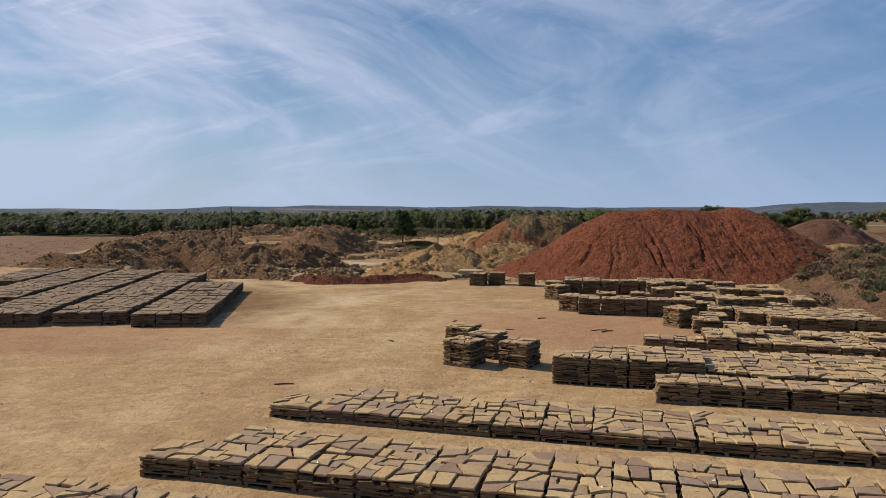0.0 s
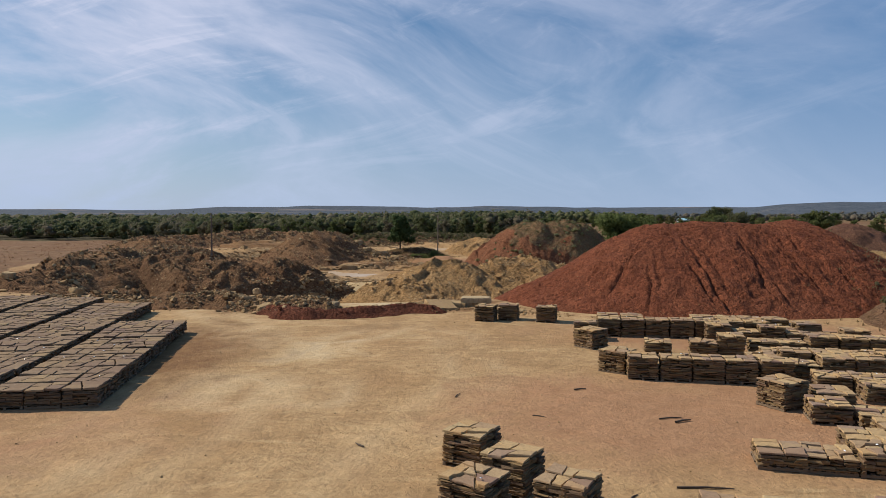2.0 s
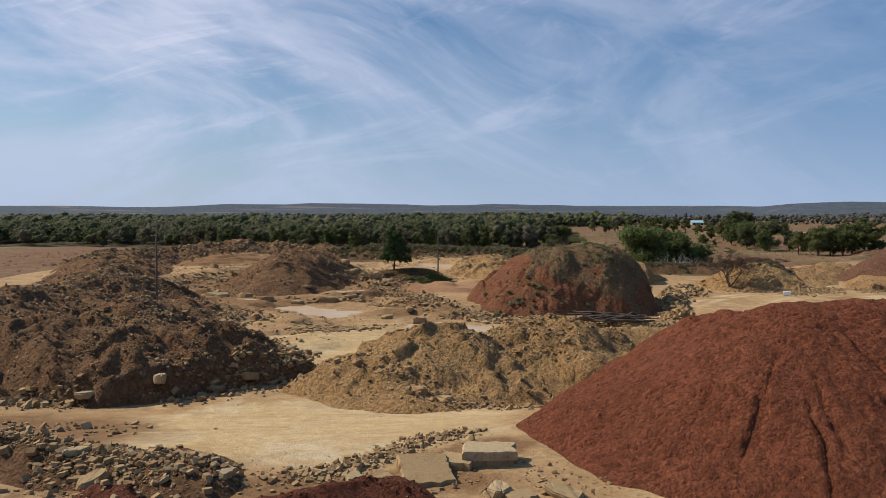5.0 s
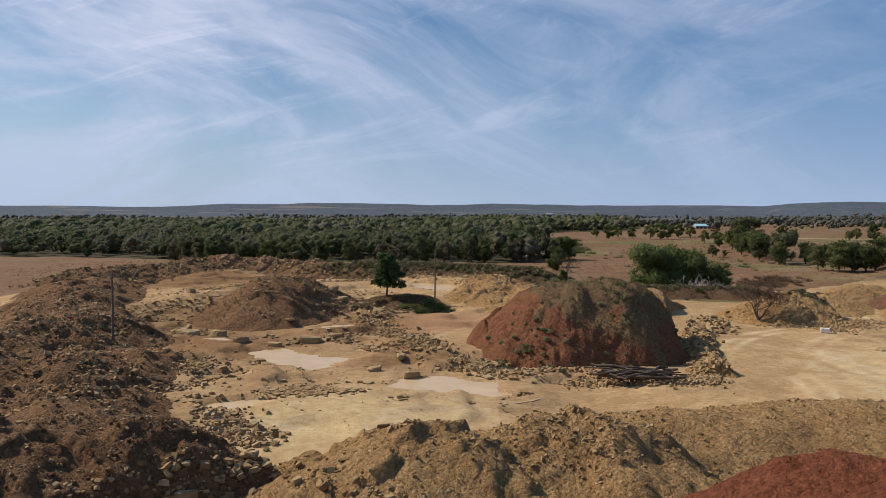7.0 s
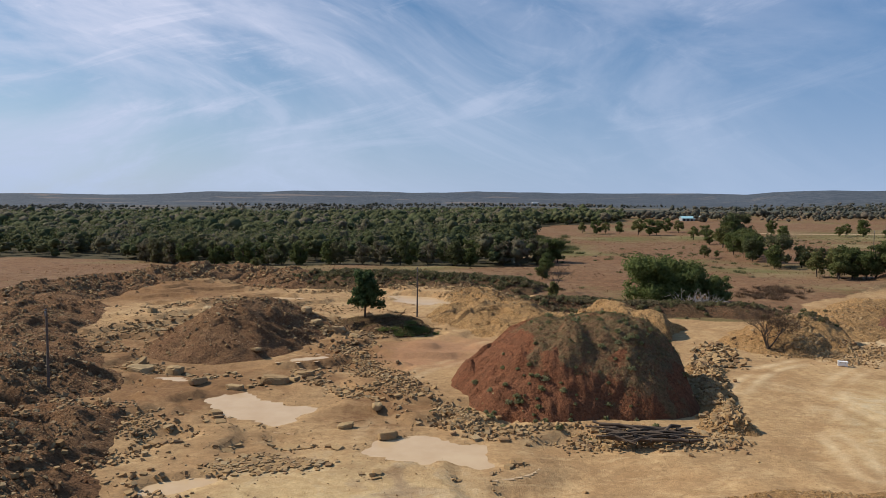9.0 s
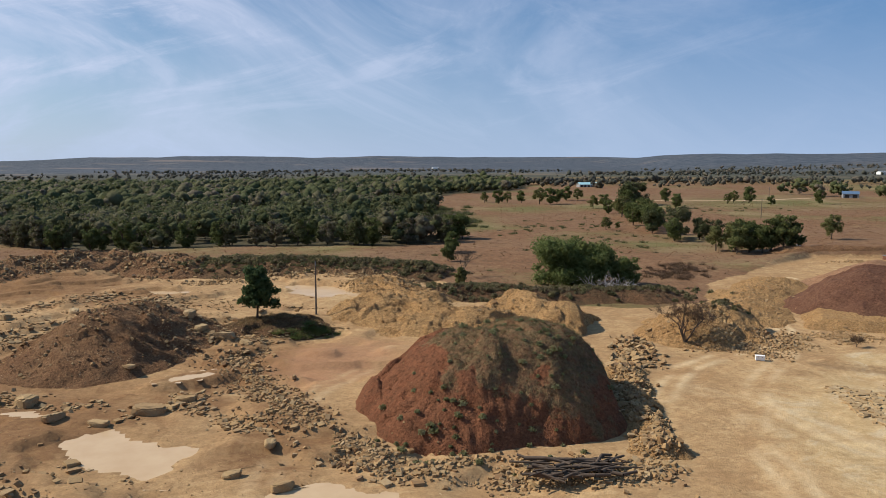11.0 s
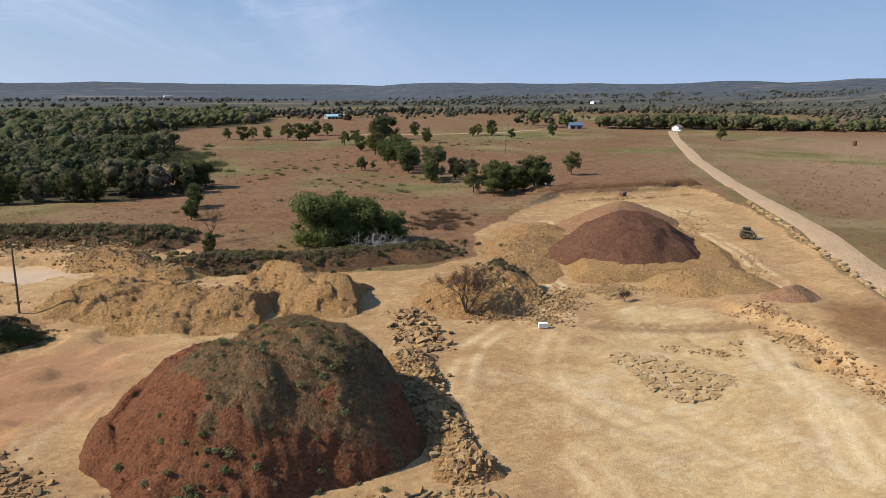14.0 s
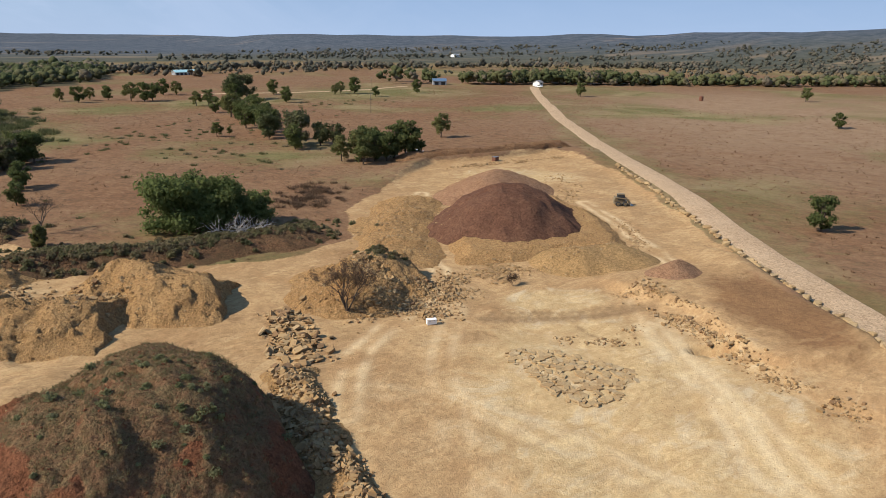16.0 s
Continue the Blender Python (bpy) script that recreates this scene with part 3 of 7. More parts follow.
def build_ground():
    xs, ys = axis(-74, 116, 0.62, -4700, 4700, 1.09), axis(4, 212, 0.62, -3000, 4800, 1.09)
    X, Y = np.meshgrid(xs, ys)
    x, y = X.ravel(), Y.ravel()
    z = ground(x, y)
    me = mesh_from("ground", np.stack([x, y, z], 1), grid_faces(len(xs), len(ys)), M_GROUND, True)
    q = inside(x, y, QUARRY)
    red = np.maximum.reduce([0.55 * oval(x, y, -1, 143, 8, 17, 12), 0.55 * oval(x, y, -22, 30, 26, 9, 10), 0.75 * oval(x, y, 8, 33, 12, 9, -14), 0.8 * oval(x, y, 16, 47, 16, 8, -10), 0.55 * oval(x, y, 3, 147, 13, 22, -18), 0.5 * oval(x, y, 88, 118, 5, 20, -38), np.zeros_like(x)]) * 1.7
    pale = np.maximum.reduce([1.9 * oval(x, y, -6, 68, 14, 12.5, 0), 1.2 * oval(x, y, -6, 98, 19, 20, 0), 1.5 * oval(x, y, 52, 114, 20, 34, -30), 1.8 * oval(x, y, 66, 135, 9, 5, -28), 1.4 * oval(x, y, 118, 192, 20, 14, -40), 0.5 * oval(x, y, -8, 40, 10, 34, -14), 0.6 * oval(x, y, 4, 182, 16, 16, 0), 1.6 * oval(x, y, 300, 215, 190, 130, 40), np.zeros_like(x)])
    past = sstep(1.5, -1.5, q + 1.5 * fbm(x / 6, y / 6, 41, 3))
    verge = sstep(14, 4, seg_dist(x, y, ROAD_LINE)[0]) * 0.55
    r = np.hypot(x, y)
    green = np.clip(np.maximum.reduce([0.9 * oval(x, y, 240, 420, 130, 110, 0), 0.75 * oval(x, y, 46, 184, 20, 10, -20), verge, 0.55 * sstep(500, 900, r), 0.3 + 0.9 * fbm(x / 45, y / 45, 43, 3)]), 0, 1)
    a = me.attributes.new("cover", "FLOAT_COLOR", "POINT")
    a.data.foreach_set("color", np.stack([np.clip(red, 0, 1), past, green, np.clip(pale, 0, 1)], 1).astype(np.float32).ravel())
    spoil = np.maximum.reduce([1.8 * oval(x, y, -50, 120, 26, 60, 8), 1.2 * oval(x, y, -30, 90, 22, 30, 0), 1.0 * oval(x, y, -34, 150, 26, 26, 0), 1.1 * oval(x, y, -55, 205, 36, 32, 0), 0.75 * oval(x, y, -4, 128, 13, 26, 0), 1.5 * oval(x, y, -19, 65, 10, 9, 0), 1.0 * oval(x, y, -26, 160, 20, 26, 0), 0.9 * oval(x, y, -34, 190, 26, 22, 0), 0.8 * oval(x, y, -12, 138, 7, 24, 20), 0.55 * oval(x, y, 30, 150, 26, 22, 0), 1.4 * oval(x, y, 79, 116, 9, 20, -38), 1.5 * oval(x, y, -5, 56.6, 9, 2.0, 12), 1.3 * oval(x, y, 2, 60.6, 5, 2.4, 30), 1.0 * oval(x, y, -12, 42, 7, 15, -6), 1.0 * oval(x, y, -26, 130, 26, 30, 0), 1.05 * oval(x, y, -8, 146, 18, 22, 0), 0.85 * oval(x, y, -3, 122, 14, 17, 0), 0.6 * oval(x, y, 84, 126, 10, 14, -30), 0.6 * oval(x, y, 60, 160, 22, 20, 0), 0.8 * oval(x, y, -22, 29, 20, 6, 8), 0.75 * oval(x, y, -13, 48, 7, 10, -10), 0.6 * oval(x, y, -3, 50, 9, 4, 0), 0.55 * oval(x, y, -14, 110, 16, 20, 0), 0.5 * oval(x, y, -2, 104, 12, 8, 0), 0.5 * oval(x, y, -14, 46, 7, 14, 8), 0.45 * oval(x, y, 2, 40, 6, 12, 0), 1.3 * oval(x, y, -11, 57.5, 7, 4, 0), 0.9 * oval(x, y, 1, 57.6, 6, 3, 0), np.zeros_like(x)])
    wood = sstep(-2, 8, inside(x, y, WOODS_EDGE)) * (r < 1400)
    ridge = sstep(750, 1150, r + 260 * fbm(x / 300, y / 300, 44, 3))
    a = me.attributes.new("cover_more", "FLOAT_COLOR", "POINT")
    # the last channel fades the painted haze in with distance
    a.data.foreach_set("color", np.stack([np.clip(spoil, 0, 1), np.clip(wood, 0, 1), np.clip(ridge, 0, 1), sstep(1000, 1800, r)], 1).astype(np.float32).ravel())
    ruts, strip = np.zeros_like(x), np.zeros_like(x)
    for line, gauge, k in TRACKS:
        d = seg_dist(x + 0.5 * fbm(x / 6, y / 6, 46, 2), y, line)[0]
        ruts = np.maximum(ruts, k * np.exp(-((d - gauge) / 0.5) ** 2) * sstep(-0.35, 0.1, fbm(x / 4, y / 4, 45, 2)))
    for line, wide, k in STRIPS:
        d = seg_dist(x, y + 0.4 * fbm(x / 3, y / 3, 47, 2), line)[0]
        strip = np.maximum(strip, k * sstep(wide, wide * 0.4, d))
    a = me.attributes.new("wear", "FLOAT_COLOR", "POINT")
    a.data.foreach_set("color", np.stack([ruts, strip, ruts * 0, ruts * 0 + 1], 1).astype(np.float32).ravel())
    return tagged(new("ground", me), "tan trampled quarry earth passing into dry reddish pasture", "ground", kind="structure")


WOODS_EDGE = [(-420, 345), (-160, 318), (-97, 296), (-74, 272), (-43, 268), (-12, 264), (18, 256), (33, 262), (40, 276), (30, 300), (10, 312), (16, 330), (47, 352), (52, 420), (40, 470), (60, 520), (120, 560), (165, 640), (185, 760), (-700, 760)]
ground_sheet = build_ground()

PLATFORM = [(68, 152.5), (73, 149.5), (80, 147), (87, 142.5), (92.5, 147.5), (100, 158.5), (103.5, 170), (96, 178), (82, 172), (74, 163)]

# ---- spoil piles: each a rough heap on the ground ----
HEAPS = []


def cone(x, y, line, height, radius, seed, flat=1.0, rough=0.5, flute=0.0, power=1.0):
    wx, wy = x + 1.6 * rough * fbm(x / 4, y / 4, seed, 3), y + 1.6 * rough * fbm(x / 4, y / 4, seed + 50, 3)
    d, s = seg_dist(wx, wy, line)
    d0 = np.sqrt(d * d + flat * flat) - flat
    k = d0 / (math.hypot(radius, flat) - flat)
    h = height * (1 - k ** power) * (1 + 0.22 * rough * fbm(s / 3.5, 0.3, seed + 9, 3))
    h = h + rough * (0.40 * fbm(x / 2.2, y / 2.2, seed + 3, 4) + 0.30 * np.abs(fbm(x / 0.8, y / 0.8, seed + 5, 3)) + 0.10 * fbm(x / 0.35, y / 0.35, seed + 6, 2)) * sstep(-0.4, 0.8, h)
    if rough > 0.95:
        h = h + 0.42 * rough * (sstep(0.0, 0.07, fbm(x / 3.2, y / 3.2, seed + 21, 4)) - 0.5) * sstep(0.2, 1.2, h) * sstep(2.0, 5.0, height + radius * 0.2)
    if flute:
        ang = np.where(s > 0.01, 0, np.arctan2(y - line[0][1], x - line[0][0]) + math.pi / 2)
        c = s + ang * radius * 0.5 + 0.7 * fbm(x / 3, y / 3, seed + 8, 3)
        c2 = s + ang * radius * 0.5 + 0.25 * fbm(x / 1.2, y / 1.2, seed + 18, 3)
        c1 = s + ang * radius * 0.5 + 0.08 * fbm(x / 0.9, y / 0.9, seed + 19, 2)
        rill = np.abs(vnoise(c2 / 0.55, k * 2.0, seed + 12))
        deep = sstep(0.14, 0.0, np.abs(vnoise(c2 / 1.3, k * 2.5, seed + 14))) * sstep(-0.25, 0.1, vnoise(x / 3, y / 3, seed + 15))
        lump = 0.07 * sstep(0.1, 0.4, vnoise(x / 0.9, y / 0.9, seed + 16)) + 0.12 * fbm(x / 0.35, y / 0.35, seed + 17, 2)
        r = np.random.default_rng(seed)
        for _ in range(54):
            at, k0, wide, depth = r.uniform(-9, 18), r.uniform(0.08, 0.6), r.uniform(0.06, 0.09), r.uniform(0.08, 0.24)
            k1 = min(1.0, k0 + r.uniform(0.2, 0.7))
            bend = at + 0.22 * vnoise(k * 9, at, seed + 31) + 0.3 * vnoise(k * 2.5, at, seed + 32)
            h = h - flute * depth * np.clip(1.3 - np.abs(c1 - bend) / wide, 0, 1) * sstep(k0, k0 + 0.08, k) * sstep(k1, k1 - 0.15, k)
        slump = fbm(x / 1.5, y / 1.5, seed + 41, 3)
        h = h - flute * 0.10 * sstep(0.24, 0.34, slump) * sstep(0.05, 0.2, k) * sstep(0.2, 0.8, h)
        flute = flute * np.where(s > 0.01, 1.0, 0.4)
        h = h + flute * (lump - 0.05 * sstep(0.2, 0.0, rill) - 0.06 * deep) * sstep(0.06, 0.3, k) * sstep(0.0, 0.5, h)
    return h


def heap(name, label, box, res, material, shape, category="dirt pile", skirt=0.25, cover=None):
    x0, y0, x1, y1 = box
    xs, ys = np.arange(x0, x1, res), np.arange(y0, y1, res)
    X, Y = np.meshgrid(xs, ys)
    x, y = X.ravel(), Y.ravel()
    h = shape(x, y)
    z = ground(x, y) + np.maximum(h, -skirt)
    f = grid_faces(len(xs), len(ys))
    f = f[(h[f] > -skirt * 0.8).any(1)]
    used, inv = np.unique(f, return_inverse=True)
    me = mesh_from(name, np.stack([x, y, z], 1)[used], inv.reshape(f.shape), material, True)
    if cover:
        a = me.attributes.new("cover", "FLOAT", "POINT")
        a.data.foreach_set("value", np.clip(cover(x[used], y[used], h[used]), 0, 1).astype(np.float32))
    HEAPS.append((box, shape))
    return tagged(new(name, me), label, category)


def surface(x, y):
    """Height of whatever earth is on top there."""
    x, y = np.asarray(x, float), np.asarray(y, float)
    h = np.zeros(x.shape)
    for (x0, y0, x1, y1), shape in HEAPS:
        k = (x > x0) & (x < x1) & (y > y0) & (y < y1)
        if k.any():
            h[k] = np.maximum(h[k], shape(x[k], y[k]))
    return ground(x, y) + h


heap("red_clay_hill", "tall heap of bare red clay with rain-cut gullies", (-1, 49, 44, 88), 0.12, M_RED, lambda x, y: np.maximum(cone(x, y, [(15.6, 64.3), (22, 64.6), (26.4, 65.2)], 5.45, 11.4, 100, 1.4, 0.45, 0.9), cone(x, y, [(14.4, 71.0), (18, 67)], 4.7, 9.0, 108, 1.0, 0.7)))
heap("grassy_bank", "scrub-covered clay bank beside the stone pallets", (18, 24, 52, 72), 0.25, M_BANK, lambda x, y: cone(x, y, [(27.0, 30), (29.0, 44), (34.5, 58)], 2.5, 7.0, 130, 2.5, 0.9))
heap("tan_spoil_mound", "pile of tan sandy spoil with loose flat stones", (-12, 68, 24, 98), 0.22, M_TAN, lambda x, y: cone(x, y, [(-0.5, 82.5), (8.0, 84.0)], 4.15, 9.8, 160, 1.0, 1.1, 0.8))
heap("tan_spoil_berm", "long low berm of tan rubbly spoil", (2, 74, 58, 112), 0.28, M_TAN, lambda x, y: cone(x, y, [(9, 88), (24, 92), (44, 90)], 2.6, 9.0, 190, 3, 0.9))
heap("brown_dirt_mound", "steep heap of dark brown dirt and broken rock", (-42, 68, -4, 98), 0.22, M_BROWN, lambda x, y: np.minimum(np.maximum(cone(x, y, [(-29, 81.5), (-20.5, 82)], 4.0, 10.0, 220, 1.0, 1.1), cone(x, y, [(-16.0, 83.4), (-14.8, 84.0)], 3.7, 7.0, 240, 0.8, 1.0)), 0.15 + 1.25 * (y - 74.4 - 0.85 * np.maximum(0, x + 19.5) - 0.3 * np.maximum(0, -23 - x) - 2.2 * fbm(x / 3.4, y / 6, 251, 3))))
heap("brown_rubble_berm", "long brown rubble berm strewn with broken rock", (-72, 66, -12, 142), 0.32, M_BROWN, lambda x, y: np.maximum(cone(x, y, [(-35, 80), (-38, 92), (-44, 106), (-46, 118), (-42, 128)], 3.4, 10.5, 260, 2.5, 1.1), cone(x, y, [(-24, 90), (-30, 102), (-33, 114)], 2.2, 7.5, 270, 2, 1.1)))
heap("western_spoil", "low brown spoil heaps strewn with broken rock", (-84, 124, -28, 200), 0.4, M_BROWN, lambda x, y: np.maximum(cone(x, y, [(-46, 134), (-54, 148)], 2.4, 9.0, 281, 2.5, 1.1), cone(x, y, [(-60, 160), (-66, 182)], 2.6, 10.0, 285, 2.5, 1.1)))
heap("red_berm", "low berm of dark red crumbly soil", (-14, 49, 4, 62), 0.14, M_DARKRED, lambda x, y: cone(x, y, [(-9.8, 55.0), (-8.0, 54.1), (-4.8, 54.0), (-2.6, 55.0), (-0.9, 56.4)], 0.45, 1.0, 300, 0.3, 1.0))


def mound_shape(x, y):
    return np.minimum(cone(x, y, [(13.9, 127.4), (19.4, 127.6), (20.0, 131.5)], 7.4, 10.5, 330, 3.0, 0.85, 0.6, 1.45), 6.0 * (26.9 - x) + 4.0 * fbm(x / 3, y / 3, 336, 3))


def mound_cover(x, y, h):
    """Scrub has taken the crown and the flank away from the sun; the rest is bare clay."""
    return sstep(-0.35, 0.35, 0.085 * (x - 17.0) + 0.12 * (h - 5.4) + 0.05 * (y - 125) + 1.5 * fbm(x / 3.2, y / 3.2, 338, 4))


heap("overgrown_mound", "domed red clay mound overgrown with grey-green weeds", (-2, 106, 36, 146), 0.18, M_OVERGROWN, mound_shape, "mound", cover=mound_cover)
heap("spoil_mound", "brown spoil mound with rubble on its flank", (-42, 136, -8, 178), 0.28, M_BROWN, lambda x, y: cone(x, y, [(-27, 154), (-24, 160)], 4.9, 11.5, 360, 1.5, 0.75))
heap("grassy_mound", "low grassy mound of earth ringed by bare rock", (-20, 150, 8, 178), 0.25, M_SCRUB_SOIL, lambda x, y: cone(x, y, [(-9.5, 164), (-3.5, 163.5)], 0.9, 4.6, 390, 3.0, 0.95, 0, 1.6), "mound")
heap("small_spoil_mound", "flat tan spoil mound cut by steep dark notches", (-2, 140, 52, 182), 0.2, M_TAN, lambda x, y: np.maximum(np.minimum(cone(x, y, [(8, 170), (15, 163), (22, 159)], 2.6, 7.5, 410, 2.2, 1.1), 1.9 * (0.82 * (24.0 - x) + 0.57 * (y - 156.0)) + 3.4 * fbm(x / 3.4, y / 3.4, 412, 4)), np.minimum(cone(x, y, [(29, 168), (31, 161), (34, 158.5)], 3.3, 7.0, 420, 1.8, 1.1), 1.9 * (0.82 * (36.4 - x) + 0.57 * (y - 156.6)) + 3.4 * fbm(x / 3.4, y / 3.4, 422, 4))))
heap("rock_mound", "mound of tan earth and rock beside a bare tree", (40, 138, 68, 168), 0.22, M_TAN, lambda x, y: np.minimum(cone(x, y, [(48.5, 150.5), (52, 153), (55, 153.5)], 3.3, 8.0, 440, 1.6, 1.2), 2.0 * (59.3 - x + 0.3 * (y - 152)) + 0.8 * fbm(x / 2, y / 2, 442, 3)))
heap("topsoil_mound", "broad pile of dark brown topsoil", (66, 140, 112, 190), 0.3, M_TOPSOIL, lambda x, y: cone(x, y, [(83.2, 160.4), (86, 162.6), (87.6, 164.5)], 6.2, 12.6, 470, 4.0, 0.8, 0, 1.15))
heap("tan_platform", "raised platform of tan pebbly spoil under the topsoil", (60, 134, 112, 188), 0.3, M_TAN, lambda x, y: np.clip(0.95 + 0.62 * inside(x, y, PLATFORM) + 0.7 * fbm(x / 3, y / 3, 472, 4), -1, 1.35 + 0.22 * fbm(x / 2, y / 2, 473, 3)))
heap("light_soil_mound", "low pile of light reddish soil", (84, 164, 122, 202), 0.35, M_LIGHTSOIL, lambda x, y: cone(x, y, [(98, 180), (104, 184)], 4.0, 11.0, 500, 2, 0.5))
heap("rubble_ridge", "ridge of tan earth buried in broken rock", (19, 106, 40, 142), 0.25, M_TAN, lambda x, y: cone(x, y, [(27.0, 115), (28.2, 119), (29.4, 126), (33.0, 136)], 0.8, 2.0, 461, 0.6, 1.0))
heap("quarry_face", "low cut face of reddish earth at the quarry edge", (100, 200, 164, 232), 0.4, M_BROWN, lambda x, y: np.minimum(cone(x, y, [(110, 221), (128, 217.5), (154, 214.5)], 1.4, 5.0, 465, 3, 0.9), 1.6 * (y - 216.6 + 0.13 * (x - 110)) + 0.6 * fbm(x / 1.5, y / 1.5, 466, 2)))
heap("sand_mound", "smooth low pile of yellow sand", (66, 128, 98, 154), 0.25, M_SAND, lambda x, y: cone(x, y, [(78.5, 143.0), (84, 140.8)], 2.0, 6.0, 520, 2, 0.35))
heap("gravel_mound", "small pile of pinkish crushed stone on the bench", (74, 124, 92, 138), 0.2, M_LIGHTSOIL, lambda x, y: cone(x, y, [(81.5, 130.2), (83, 130.8)], 1.5, 3.2, 530, 0.8, 0.5))
heap("far_scrub_berm", "dark berm overgrown with scrub at the quarry rim", (-40, 196, 30, 236), 0.45, M_SCRUB_SOIL, lambda x, y: cone(x, y, [(-22, 219), (0, 213), (18, 204)], 2.4, 7.5, 540, 2, 0.9))
heap("scrub_berm", "low berm with dry scrub below the pasture", (14, 166, 66, 196), 0.4, M_SCRUB_SOIL, lambda x, y: cone(x, y, [(22, 184), (36, 178), (54, 176)], 1.25, 6.0, 560, 2, 1.3))
heap("rim_rubble_berm", "long rim berm of broken rock and earth", (-88, 180, -22, 246), 0.45, M_BROWN, lambda x, y: cone(x, y, [(-78, 196), (-62, 222), (-46, 230), (-30, 222)], 2.6, 9.0, 580, 2, 1.1))
heap("tan_rim_bank", "rough bank of tan spoil by the haul track", (56, 152, 92, 196), 0.35, M_TAN, lambda x, y: cone(x, y, [(62, 160), (70, 172), (82, 184)], 1.2, 6.0, 600, 2, 1.2))
heap("pale_rubble_mound", "rough low mound of pale tan rubble by the far puddle", (-2, 172, 26, 204), 0.3, M_TAN, lambda x, y: cone(x, y, [(9, 192), (13, 185), (17, 180)], 1.5, 5.0, 620, 1.5, 1.6))
heap("rocky_bank", "low bank of brown soil full of broken rock", (-24, 53, -2, 66), 0.16, M_BROWN, lambda x, y: cone(x, y, [(-19, 60.5), (-13, 58.2), (-8.5, 57.4)], 0.75, 2.4, 640, 0.8, 1.1))


# ---- flagstone pallets ----
rng = np.random.default_rng(7)
BOX_F = np.array([[0, 3, 2, 1], [4, 5, 6, 7], [0, 1, 5, 4], [1, 2, 6, 5], [2, 3, 7, 6], [3, 0, 4, 7]])
BOX_V = np.array([[-1, -1, -1], [1, -1, -1], [1, 1, -1], [-1, 1, -1], [-1, -1, 1], [1, -1, 1], [1, 1, 1], [-1, 1, 1]]) * 0.5


def boxes(rows, jitter=0.0, r=rng):
    """Verts and quads of many boxes: rows of centre x, y, z, size x, y, z, turn in degrees."""
    vs, fs = [], []
    for i, (cx, cy, cz, sx, sy, sz, turn) in enumerate(rows):
        v = BOX_V * (sx, sy, sz)
        if jitter:
            v = v + r.uniform(-jitter, jitter, v.shape) * (1, 1, 0.25)
        c, s = math.cos(radians(turn)), math.sin(radians(turn))
        v = np.stack([v[:, 0] * c - v[:, 1] * s + cx, v[:, 0] * s + v[:, 1] * c + cy, v[:, 2] + cz], 1)
        vs.append(v), fs.append(BOX_F + 8 * i)
    return np.concatenate(vs), np.concatenate(fs)


def part(name, me, parent, label="", at=(0, 0, 0), kind=""):
    ob = new(name, me)
    ob.parent, ob.location = parent, at
    return tagged(ob, label, kind=kind)


def thing(name, label, category, m=None, group="", kind=""):
    ob = new(name)
    ob.empty_display_size = 0.2
    if m is not None:
        ob.matrix_basis = m
    return tagged(ob, label, category, group, kind)


def split_square(r, half, cuts):
    """A square broken into irregular flat stones."""
    polys = [[(-half, -half), (half, -half), (half, half), (-half, half)]]
    area = lambda p: abs(sum(a[0] * b[1] - a[1] * b[0] for a, b in zip(p, p[1:] + p[:1]))) / 2
    for _ in range(cuts):
        polys.sort(key=area)
        p = polys.pop()
        xs, ys = [a[0] for a in p], [a[1] for a in p]
        cx, cy = sum(xs) / len(p), sum(ys) / len(p)
        wide = max(xs) - min(xs) > max(ys) - min(ys)
        ang = (90 if wide else 0) + r.normal(0, 9) + (r.uniform(-38, 38) if r.random() < 0.3 else 0)
        nx, ny = -math.sin(radians(ang)), math.cos(radians(ang))
        off = nx * (cx + r.uniform(-0.2, 0.2) * half) + ny * (cy + r.uniform(-0.2, 0.2) * half)
        one, two = [], []
        for a, b in zip(p, p[1:] + p[:1]):
            da, db = nx * a[0] + ny * a[1] - off, nx * b[0] + ny * b[1] - off
            (one if da >= 0 else two).append(a)
            if da * db < 0:
                t = da / (da - db)
                c = (a[0] + (b[0] - a[0]) * t, a[1] + (b[1] - a[1]) * t)
                one.append(c), two.append(c)
        polys += [q for q in (one, two) if len(q) > 2]
    return polys


